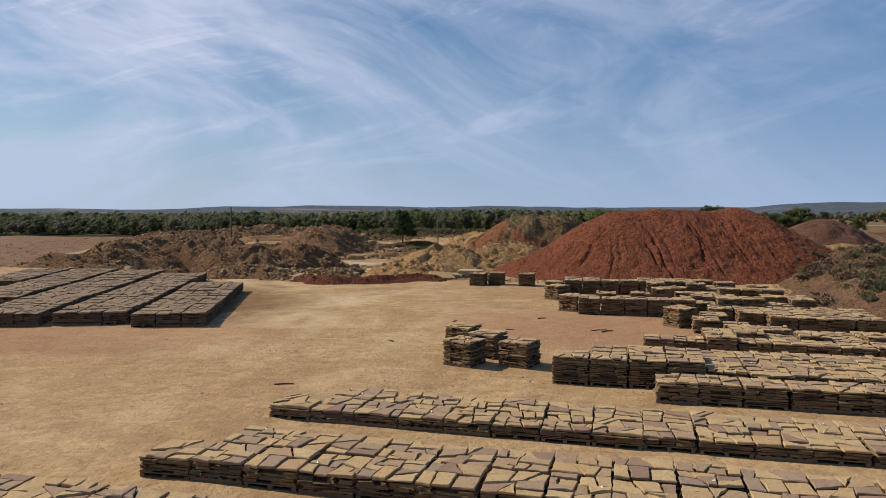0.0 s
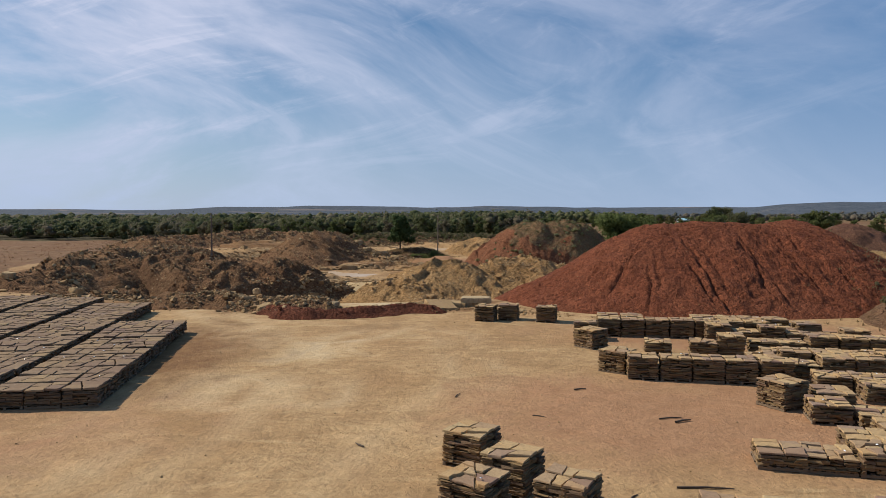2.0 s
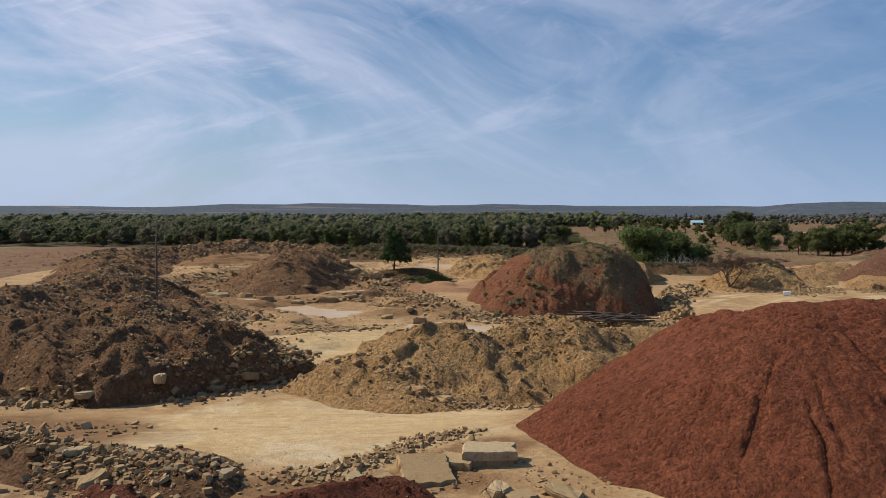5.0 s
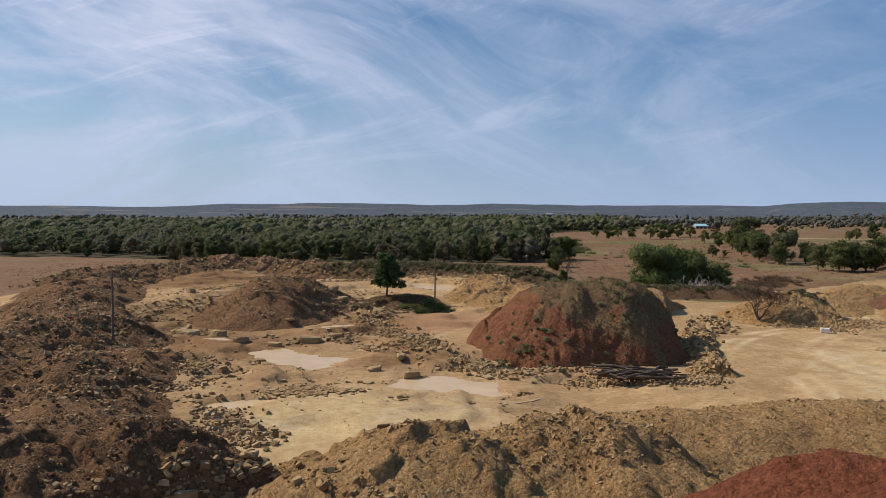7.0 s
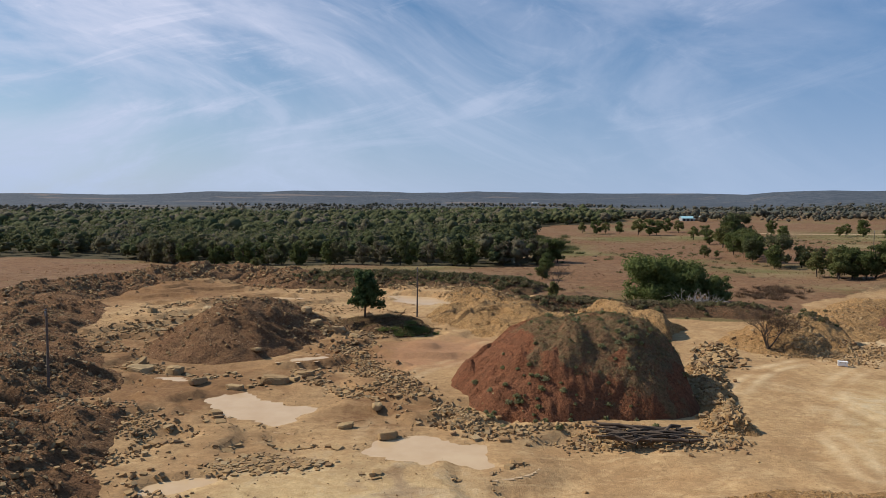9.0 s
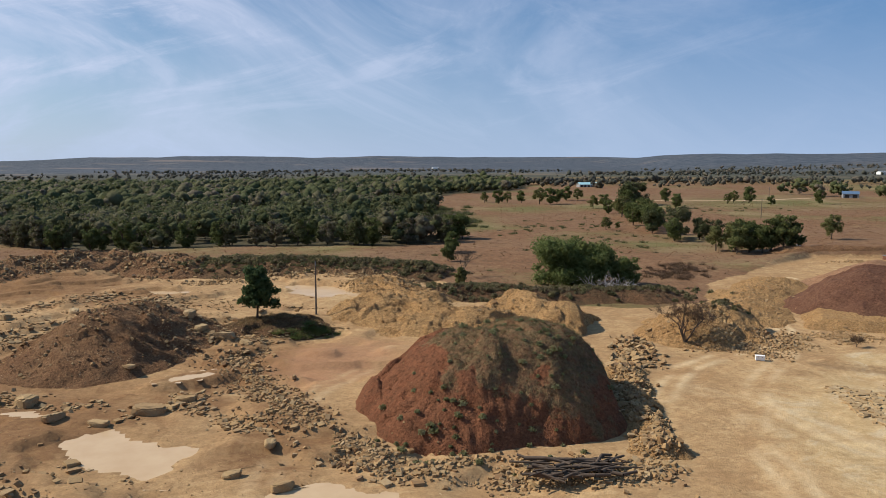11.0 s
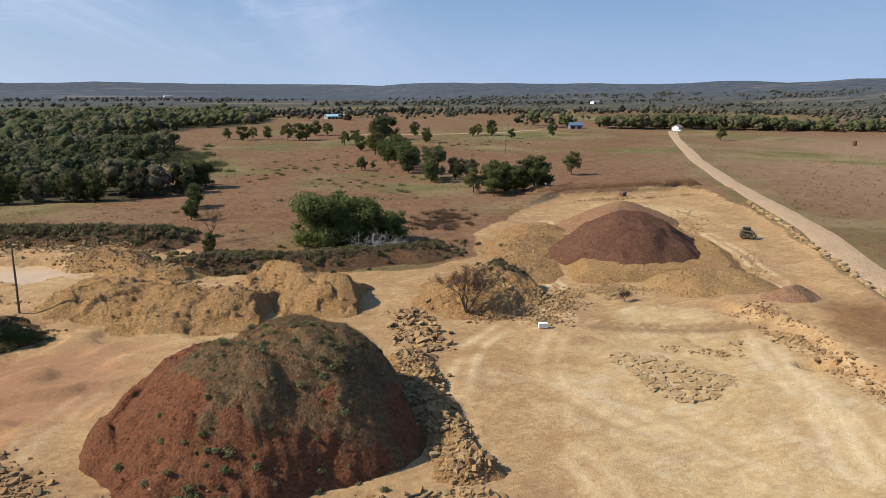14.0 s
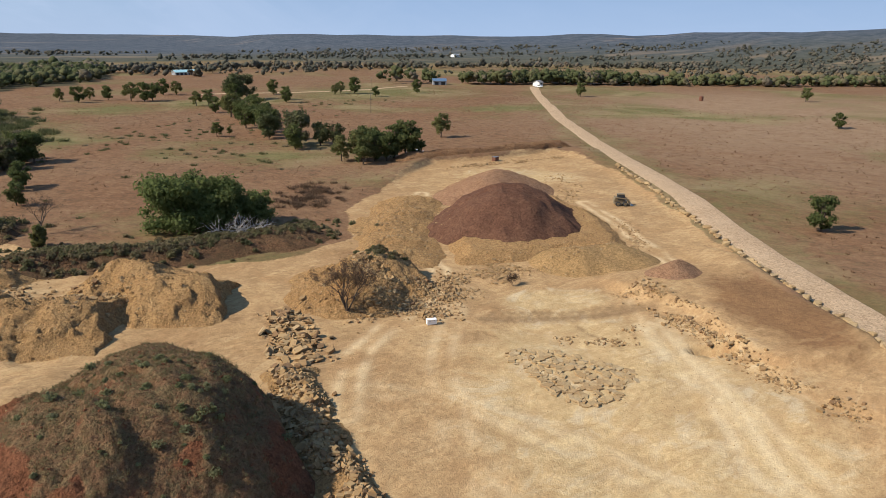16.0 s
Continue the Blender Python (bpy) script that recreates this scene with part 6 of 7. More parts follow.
def woods(name, label, x, y, height, clumps, leaf, seed, material, cores=5):
    """A mass of trees, each a crown of leaf clumps with a tint of its own, joined."""
    r = np.random.default_rng(seed)
    n = len(x)
    z = ground(x, y)
    d = r.normal(0, 1, (n, clumps, 3))
    d /= np.linalg.norm(d, axis=2)[..., None]
    rad = r.uniform(0.35, 1, (n, clumps, 1)) ** 0.4
    wide = (height * r.uniform(0.34, 0.58, n))[:, None, None]
    lump = 1 + 0.25 * r.normal(0, 1, (n, clumps, 1)) * 0.6
    p = d * rad * lump * np.concatenate([wide, wide, 0.40 * height[:, None, None]], 2)
    p[..., 2] += height[:, None] * 0.56
    way = (d + (0, 0, 0.25)).reshape(-1, 3)
    p += np.stack([x, y, z], 1)[:, None, :]
    tint = np.clip(0.47 + 0.34 * r.normal(0, 1, n) + 0.4 * fbm(x / 40, y / 40, seed, 2), 0, 1)
    tt = np.repeat(tint, clumps)
    size = np.repeat(height / 8.0, clumps) * leaf * r.uniform(0.7, 1.3, n * clumps)
    d = r.normal(0, 1, (n, cores, 3))
    d /= np.linalg.norm(d, axis=2)[..., None]
    c = d * r.uniform(0.25, 0.72, (n, cores, 1)) * np.concatenate([wide, wide, 0.44 * height[:, None, None]], 2)
    c[..., 2] += height[:, None] * 0.5
    c += np.stack([x, y, z], 1)[:, None, :]
    core = lumps(r, c.reshape(-1, 3), np.repeat(wide.ravel(), cores) * r.uniform(0.2, 0.46, n * cores) * (1.7 if cores < 6 else 1.0), np.clip(np.repeat(tint, cores) + r.normal(0, 0.08, n * cores), 0, 1), 0.85)
    return tagged(new(name, foliage(name, core, leaf_quads(r, p.reshape(-1, 3), size, tt, 0.8, way), material)), label, "woods", kind="stuff")


def plant_woods():
    r = np.random.default_rng(51)
    x, y = r.uniform(-440, 190, 11500), r.uniform(256, 762, 11500)
    gap = fbm(x / 38, y / 38, 61, 3)
    edge = inside(x, y, WOODS_EDGE)
    keep = (edge > 1.5) & (gap > -0.24 - 0.3 * (x < -40)) & (r.uniform(0, 1, len(x)) < 0.35 + 0.02 * np.clip(edge, 0, 40))
    x, y = x[keep], y[keep]
    h = r.uniform(5.0, 10.5, len(x)) * (1 + 0.3 * fbm(x / 30, y / 30, 62, 2))
    near = (y < 400) & (x > -230)
    woods("woodland", "dense mixed autumn woodland of dull green oaks", x[near], y[near], h[near], 84, 0.46, 52, M_WOODS, 8)
    woods("woodland", "dense mixed autumn woodland of dull green oaks", x[~near], y[~near], h[~near], 14, 0.75, 53, M_WOODS, 3)
    # belts and clumps of trees across the farmland beyond
    x, y = r.uniform(-1400, 1700, 14000), r.uniform(300, 1600, 14000)
    rr = np.hypot(x, y)
    belt = fbm(x / 260, y / 110, 63, 3) + 0.22 * sstep(900, 2000, rr)
    keep = (belt > 0.10) & (rr > 640) & (rr < 1550) & (inside(x, y, WOODS_EDGE) < -8) & (seg_dist(x, y, ROAD_LINE)[0] > 25)
    x, y = x[keep], y[keep]
    woods("distant_trees", "belts of trees between far fields", x, y, r.uniform(4, 8, len(x)), 6, 0.9, 54, M_HAZEWOODS, 2)
    # trees round the farmstead and along the far fence line
    n = 380
    x, y = along(r, [(292, 470), (330, 440), (372, 425), (420, 400)], n, 22)
    keep = (seg_dist(x, y, ROAD_LINE)[0] > 7) & (np.hypot(x - 355, y - 411) > 7.5) & (np.hypot(x - 312, y - 452) > 14) & ((x - 250) + (y - 390) > 130)
    woods("farmstead_trees", "shade trees round a far farmstead", x[keep], y[keep], r.uniform(6, 12, keep.sum()), 30, 0.5, 55, M_WOODS, 7)
    x, y = along(r, [(420, 400), (470, 350), (560, 290), (660, 220)], 520, 14, 1.1)
    woods("fence_row_trees", "hedgerow of trees along a far fence line", x, y, r.uniform(3.5, 8.5, len(x)), 16, 0.6, 56, M_WOODS, 5)
    x, y = along(r, [(160, 690), (300, 720), (520, 660), (760, 560)], 420, 22, 0.9)
    woods("fence_row_trees", "hedgerow of trees along a far fence line", x, y, r.uniform(4, 8.5, len(x)), 12, 0.7, 57, M_HAZEWOODS, 4)


plant_woods()


def tufts(name, label, x, y, size, blades, leaf, seed, material, squash=0.6):
    """Low weeds and grass clumps of thin leaning blades, joined."""
    r = np.random.default_rng(seed)
    n = len(x)
    z = surface(x, y)
    s = np.repeat(np.asarray(size), blades)
    k = n * blades
    root = np.stack([np.repeat(x, blades), np.repeat(y, blades), np.repeat(z, blades) - 0.02], 1)
    off = r.normal(0, 0.42, (k, 2)) * s[:, None]
    root[:, :2] += off
    tip = root + np.stack([off[:, 0] * 0.5 + r.normal(0, 0.30, k) * s, off[:, 1] * 0.5 + r.normal(0, 0.30, k) * s, r.uniform(0.35, 1.0, k) * s * squash * 1.5], 1)
    a = r.uniform(0, math.pi, k)
    side = np.stack([np.cos(a), np.sin(a), r.normal(0, 0.3, k)], 1) * (s * leaf * 0.5)[:, None]
    v = np.stack([root - side, root + side, tip], 1).reshape(-1, 3)
    f = np.arange(3 * k).reshape(-1, 3)
    tint = np.repeat(np.repeat(np.clip(r.normal(0.45, 0.25, n), 0, 1), blades), 3)
    return tagged(new(name, mesh_from(name, v, f, material, tint=tint)), label, "weeds", kind="stuff")


def bushes(name, label, x, y, size, leaves, leaf, seed, material):
    """Small rounded bushes of fine leaves, joined."""
    r = np.random.default_rng(seed)
    n = len(x)
    d = r.normal(0, 1, (n, leaves, 3))
    d /= np.linalg.norm(d, axis=2)[..., None]
    d[..., 2] = np.abs(d[..., 2])
    p = d * r.uniform(0.35, 1.08, (n, leaves, 1)) * np.asarray(size)[:, None, None] * (1, 1, 0.95)
    p += np.stack([x, y, surface(x, y)], 1)[:, None, :]
    tint = np.repeat(np.clip(r.normal(0.5, 0.25, n), 0, 1), leaves)
    v, f, t = leaf_quads(r, p.reshape(-1, 3), leaf * np.repeat(0.6 + size, leaves) * r.uniform(0.6, 1.2, n * leaves), tint, outward=d.reshape(-1, 3))
    return tagged(new(name, mesh_from(name, v, f, material, tint=t)), label, "weeds", kind="stuff")


def plant_weeds():
    r = np.random.default_rng(71)

    def field(name, label, line, n, width, lo, hi, seed, material, blades=26, leaf=0.28, clump=0.0, squash=0.6):
        x, y = along(r, line, n, width, clump)
        tufts(name, label, x, y, r.uniform(lo, hi, len(x)), blades, leaf, seed, material, squash)

    # on the overgrown mound
    x, y = along(r, [(5, 122), (11, 118), (19, 119.5), (22, 128), (14, 130)], 120, 5.0)
    bushes("mound_weeds", "rounded sage-green weeds scattered on the clay mound", x, y, r.uniform(0.12, 0.50, len(x)) * r.uniform(0.6, 1.1, len(x)), 110, 0.12, 72, M_SAGE)
    n = 15000
    x, y = r.uniform(1, 29, n), r.uniform(112, 142, n)
    h = mound_shape(x, y)
    keep = (h > 0.3) & (mound_cover(x, y, h) > r.uniform(0.1, 0.9, n))
    x, y = x[keep], y[keep]
    k = r.random(len(x)) < 0.55
    tufts("mound_grass", "short dry brown grass covering the mound", x[k], y[k], r.uniform(0.10, 0.30, k.sum()), 7, 0.14, 73, M_DRYBROWN)
    tufts("mound_scrub", "dark low scrub on the mound's crown", x[~k], y[~k], r.uniform(0.12, 0.34, (~k).sum()), 10, 0.16, 74, M_MOUNDSCRUB)
    # island, berms
    field("island_grass", "rank dry grass round the pine", [(-12, 164.5), (-2, 163)], 900, 4.0, 0.15, 0.4, 75, M_DRYWEED, 10, 0.25)
    field("island_scrub", "dark bushes on the island's sunless side", [(-6, 159.5), (0.5, 161.5)], 34, 1.2, 0.5, 0.9, 76, M_BUSH, 110, 0.10)
    field("berm_scrub", "dark scrub covering the rim berm", [(-24, 221), (0, 215), (20, 205)], 1500, 5.5, 0.2, 0.5, 77, M_TWIG, 12, 0.25)
    field("berm_scrub", "dark scrub covering the rim berm", [(-24, 219), (0, 213), (20, 203)], 420, 5, 0.35, 0.8, 78, M_WOODS, 60, 0.12)
    for name, label, line, n, wide, lo, hi, seed, mat in (("low_scrub", "green and dry scrub on the low berm", [(18, 187), (36, 180), (60, 179)], 620, 6, 0.2, 0.75, 79, M_BERMSCRUB), ("berm_scrub", "dark rounded scrub on the rim berm", [(-26, 222), (0, 215), (22, 204)], 620, 6, 0.25, 0.85, 88, M_BERMSCRUB), ("rock_scrub", "low green scrub on the rock mound", [(53, 154.5), (56.5, 153)], 60, 2.2, 0.15, 0.5, 89, M_BERMSCRUB)):
        x, y = along(r, line, n, wide)
        bushes(name, label, x, y, r.uniform(lo, hi, len(x)), 60, 0.22, seed, mat)
    field("low_scrub", "dry scrub on the low berm", [(20, 184), (36, 179), (58, 178)], 1600, 5, 0.2, 0.45, 80, M_TWIG, 12, 0.25)
    # scrub bank beside the pallets
    field("bank_grass", "dry tangled grass on the clay bank", [(27, 32), (29, 44), (35, 58), (37, 66)], 2400, 6.5, 0.12, 0.4, 81, M_DRYWEED, 10, 0.16)
    for label, n, lo, hi, seed, mat in (("grey leafless scrub on the clay bank", 50, 0.3, 1.0, 82, M_TWIG), ("grey-green rounded scrub on the clay bank", 120, 0.15, 0.6, 83, M_WEED)):
        x, y = along(r, [(25, 34), (27.5, 46), (33, 57)], n, 5.0)
        bushes("bank_scrub", label, x, y, r.uniform(lo, hi, len(x)), 110, 0.10, seed, mat)
    # rim shrubs and rough pasture
    field("pasture_shrubs", "small dull shrubs in the pasture", [(70, 200), (66, 195), (78, 206)], 70, 5, 0.6, 1.3, 84, M_TWIG, 80, 0.08)
    field("pasture_shrubs", "small dull shrubs in the pasture", [(40, 230), (80, 250), (70, 300), (110, 330), (200, 380)], 120, 26, 0.5, 1.1, 85, M_WOODS, 50, 0.16)
    field("pasture_shrubs", "saplings at the wood's ragged edge", [(44, 300), (50, 360), (45, 430), (10, 315)], 220, 12, 1.2, 2.6, 86, M_WOODS, 90, 0.14)
    n = 14000
    x, y = r.uniform(-110, 300, n), r.uniform(90, 430, n)
    keep = (inside(x, y, QUARRY) < -2) & (seg_dist(x, y, ROAD_LINE)[0] > 4) & (inside(x, y, WOODS_EDGE) < 0) & (y > 60)
    x, y = x[keep], y[keep]
    tufts("pasture_grass", "dry reddish bluestem grass of the pasture", x, y, r.uniform(0.2, 0.5, len(x)), 5, 0.3, 87, M_PASTURE, 0.7)


M_SAGE = leaf_material("grey_sage", (0.215, 0.222, 0.105, 1), (0.255, 0.255, 0.128, 1), (0.30, 0.29, 0.16, 1), 0.45)
M_MOUNDSCRUB = leaf_material("mound_scrub", (0.180, 0.158, 0.078, 1), (0.205, 0.180, 0.090, 1), (0.235, 0.200, 0.110, 1), 0.45)
M_BERMSCRUB = leaf_material("berm_scrub", (0.155, 0.150, 0.072, 1), (0.205, 0.170, 0.095, 1), (0.255, 0.195, 0.120, 1), 0.45)
M_DRYBROWN = leaf_material("dry_brown_grass", (0.230, 0.148, 0.082, 1), (0.190, 0.124, 0.068, 1), (0.260, 0.185, 0.105, 1), 0.45)
M_PASTURE = leaf_material("bluestem_grass", (0.20, 0.105, 0.06, 1), (0.165, 0.095, 0.052, 1), (0.25, 0.165, 0.09, 1), 0.45)
plant_weeds()


# ---- road, water, small things ----
def ribbon(name, label, line, width, material, lift, category, step=1.5, crown=0.06):
    pts = []
    for a, b in zip(line[:-1], line[1:]):
        n = max(2, int(math.dist(a, b) / step))
        pts += [(a[0] + (b[0] - a[0]) * i / n, a[1] + (b[1] - a[1]) * i / n) for i in range(n)]
    p = np.array(pts + [line[-1]])
    for _ in range(10):
        p[1:-1] = (p[:-2] + 2 * p[1:-1] + p[2:]) / 4
    d = np.gradient(p, axis=0)
    d /= np.linalg.norm(d, axis=1)[:, None]
    nrm = np.stack([-d[:, 1], d[:, 0]], 1)
    k = np.linspace(-0.5, 0.5, 7)
    wob = 1 + 0.12 * fbm(np.arange(len(p)) / 5.0, 0.5, 91, 3)
    q = p[:, None, :] + nrm[:, None, :] * (k[None, :, None] * width * wob[:, None, None])
    x, y = q[..., 0].ravel(), q[..., 1].ravel()
    z = np.maximum(ground(x, y), np.repeat(ground(p[:, 0], p[:, 1]), 7)) + lift + np.tile(crown * (1 - (2 * k) ** 2), len(p)) - np.tile(0.12 * (np.abs(k) > 0.49), len(p))
    me = mesh_from(name, np.stack([x, y, z], 1), grid_faces(7, len(p)), material, True)
    return tagged(new(name, me), label, category, kind="structure")


ribbon("road", "pale gravel road running out to a far farmstead", ROAD_LINE, 5.6, M_ROAD, 0.08, "road")
ribbon("track", "pale farm track through far pasture", [(150, 455), (190, 440), (235, 436), (280, 452)], 4.0, M_ROAD, 0.12, "track", 4)


def pool(cx, cy, rx, ry, turn, lev):
    """Water standing wherever the hollow dips below its level."""
    m = max(rx, ry) * 1.4
    xs, ys = np.arange(cx - m, cx + m, 0.3), np.arange(cy - m, cy + m, 0.3)
    X, Y = np.meshgrid(xs, ys)
    x, y = X.ravel(), Y.ravel()
    wet = (surface(x, y) < lev + 0.05) & (oval(x, y, cx, cy, rx * 1.5, ry * 1.5, turn) > 0)
    f = grid_faces(len(xs), len(ys))
    f = f[wet[f].any(1)]
    used, inv = np.unique(f, return_inverse=True)
    me = mesh_from("puddle", np.stack([x, y, np.full(len(x), lev)], 1)[used], inv.reshape(f.shape), M_WATER, True)
    tagged(new("puddle", me), "shallow muddy tan puddle on the quarry floor", "puddle", kind="structure")


for row in POOLS:
    pool(*row)


def utility_pole(x, y, h, label):
    ob = thing("utility_pole", label, "pole", pose(x, y, float(surface(np.array([x]), np.array([y]))[0]) - 0.1, 0, 0.4, 0))
    part("pole", limb_mesh("pole", [((0, 0, 0), (0.02, 0, h * 0.5), 0.14, 0.12), ((0.02, 0, h * 0.5), (0, 0, h), 0.12, 0.095)], M_POLE, 10), ob)
    v, f = boxes([(0.0, -0.13, h - 0.5, 0.12, 0.16, 0.5, 0), (0, -0.12, h - 0.1, 0.3, 0.05, 0.06, 0)], 0.0)
    part("bracket", mesh_from("bracket", v, f, M_STEEL), ob)


M_POLE = plain("pole_wood", (0.13, 0.10, 0.078, 1), 0.9, 0, 0.4, 4)
M_STEEL = plain("dull_steel", (0.25, 0.25, 0.25, 1), 0.5, 0.7)
M_DARKSTEEL = plain("dark_rubber", (0.03, 0.03, 0.03, 1), 0.8)
M_WHITE = plain("white_paint", (0.78, 0.78, 0.76, 1), 0.45, 0, 0.15)
M_GLASS = plain("dark_glass", (0.03, 0.035, 0.04, 1), 0.12, 0, 0.0)
M_BLUEROOF = plain("blue_metal_roof", (0.11, 0.17, 0.25, 1), 0.4, 0.2, 0.2, 1)
M_TEALROOF = plain("pale_teal_roof", (0.36, 0.58, 0.60, 1), 0.4, 0.2, 0.15, 1)
M_BARNWALL = plain("barn_metal", (0.30, 0.31, 0.32, 1), 0.5, 0.2, 0.25, 1)
M_RUST = plain("rusty_steel", (0.17, 0.075, 0.045, 1), 0.85, 0.2, 0.4, 2)
M_YELLOW = plain("dusty_worn_paint", (0.19, 0.145, 0.085, 1), 0.6, 0, 0.4)
M_SILVER = plain("silver_car_paint", (0.62, 0.64, 0.66, 1), 0.3, 0.3, 0.05)
M_ROOFGREY = plain("grey_shingles", (0.22, 0.215, 0.21, 1), 0.85, 0, 0.3, 2)
utility_pole(-1.2, 168.6, 8.1, "weathered wooden utility pole beside the island")
utility_pole(-36.2, 123.5, 7.9, "weathered wooden utility pole among rubble")
for px, py in ((172.0, 330.0), (236.0, 424.0), (372.0, 392.0)):
    utility_pole(px, py, 8.0, "wooden utility pole in far pasture")


def logs():
    """A stack of cut branches against the mound."""
    r = np.random.default_rng(81)
    for i in range(46):
        x, y = r.uniform(15.6, 22.4), r.uniform(110.4, 112.8)
        ln, a = r.uniform(1.8, 3.6), radians(r.normal(-10, 22))
        z = -3.0 + 0.10 + 0.75 * (y - 109.8) / 3 * r.uniform(0.4, 1.0) + r.uniform(0, 0.25)
        u = np.array([math.cos(a), math.sin(a), r.normal(0, 0.05)]) * ln / 2
        bend = np.array([r.normal(0, 0.1), r.normal(0, 0.22), r.normal(0.05, 0.12)])
        ra = r.uniform(0.07, 0.17)
        zz = max(z, float(surface(np.array([x]), np.array([y]))[0]) + ra * 0.7)
        me = limb_mesh("log", [(-u, bend, ra, ra * 0.85), (bend, u, ra * 0.85, ra * 0.6)], M_CHAR, 7)
        ob = new("log", me)
        ob.location = (x, y, zz)
        tagged(ob, "dark charred tree limb in a stack by the mound", "log", "stack of cut limbs")


logs()


def brush_pile():
    r = np.random.default_rng(82)
    ob = thing("brush_pile", "heap of grey dead branches below the thicket", "brush pile", pose(49.4, 182.6, float(surface(np.array([49.4]), np.array([182.6]))[0])))
    for i in range(26):
        a = r.uniform(0, 2 * math.pi)
        w = np.array([math.cos(a), math.sin(a) * 0.5, r.uniform(0.05, 0.7)])
        limbs = fork(r, np.array([r.normal(0, 1.8), r.normal(0, 0.7), 0.1]), w / np.linalg.norm(w), r.uniform(1.3, 2.4), r.uniform(0.05, 0.10), 2, [], 0.5, 0.05)
        part("branch", limb_mesh("branch", limbs, M_GREY_WOOD, 4), ob)


brush_pile()


def cargo_box():
    """The white box at the track's edge."""
    ob = thing("storage_box", "small white storage box standing on bare ground", "storage box", pose(50.1, 137.7, float(surface(np.array([50.1]), np.array([137.7]))[0]), 0, 0, -22) @ Matrix.Scale(0.8, 4))
    part("body", mesh_from("body", *boxes([(0, 0, 0.36, 1.25, 0.62, 0.60, 0)], 0.0), M_WHITE), ob)
    part("lid", mesh_from("lid", *boxes([(0, 0, 0.70, 1.30, 0.67, 0.07, 0)], 0.0), M_WHITE), ob)
    for sx in (-0.28, 0.28):
        part("latch", mesh_from("latch", *boxes([(sx, -0.325, 0.56, 0.12, 0.03, 0.10, 0)], 0.0), M_STEEL), ob)
    for sx in (-0.48, 0.48):
        part("skid", mesh_from("skid", *boxes([(sx, 0, 0.03, 0.12, 0.6, 0.07, 0)], 0.0), M_WOOD), ob)


cargo_box()


def wheel_mesh(rad, wide, material, name):
    n = 18
    prof = [(-wide / 2, rad * 0.62), (-wide / 2, rad * 0.93), (-wide * 0.32, rad), (wide * 0.32, rad), (wide / 2, rad * 0.93), (wide / 2, rad * 0.62)]
    v = [(px, pr * math.cos(2 * math.pi * k / n), pr * math.sin(2 * math.pi * k / n)) for px, pr in prof for k in range(n)]
    f = [[l * n + k, l * n + (k + 1) % n, (l + 1) * n + (k + 1) % n, (l + 1) * n + k] for l in range(5) for k in range(n)]
    return mesh_from(name, v, np.array(f), material, True)


def rim_mesh(rad, wide, material):
    n = 14
    v = [(sx * wide * 0.46, rad * q * math.cos(2 * math.pi * k / n), rad * q * math.sin(2 * math.pi * k / n)) for sx in (-1, 1) for q in (0.64, 0.2) for k in range(n)]
    f = [[a * 2 * n + k, a * 2 * n + (k + 1) % n, a * 2 * n + n + (k + 1) % n, a * 2 * n + n + k] for a in (0, 1) for k in range(n)]
    return mesh_from("rim", v, np.array(f), material)


def prism(name, side, wide, material, x0=0.0):
    """A side outline (y, z) pushed out across x, its edges eased."""
    bm = bmesh.new()
    vs = [bm.verts.new((x0 - wide / 2, y, z)) for y, z in side]
    face = bm.faces.new(vs)
    ext = bmesh.ops.extrude_face_region(bm, geom=[face])
    bmesh.ops.translate(bm, verts=[g for g in ext["geom"] if isinstance(g, bmesh.types.BMVert)], vec=(wide, 0, 0))
    bmesh.ops.recalc_face_normals(bm, faces=bm.faces[:])
    bmesh.ops.bevel(bm, geom=bm.edges[:], offset=0.03, segments=1, affect="EDGES")
    me = bpy.data.meshes.new(name)
    bm.to_mesh(me), bm.free()
    me.polygons.foreach_set("use_smooth", np.zeros(len(me.polygons), bool))
    me.materials.append(material)
    return me


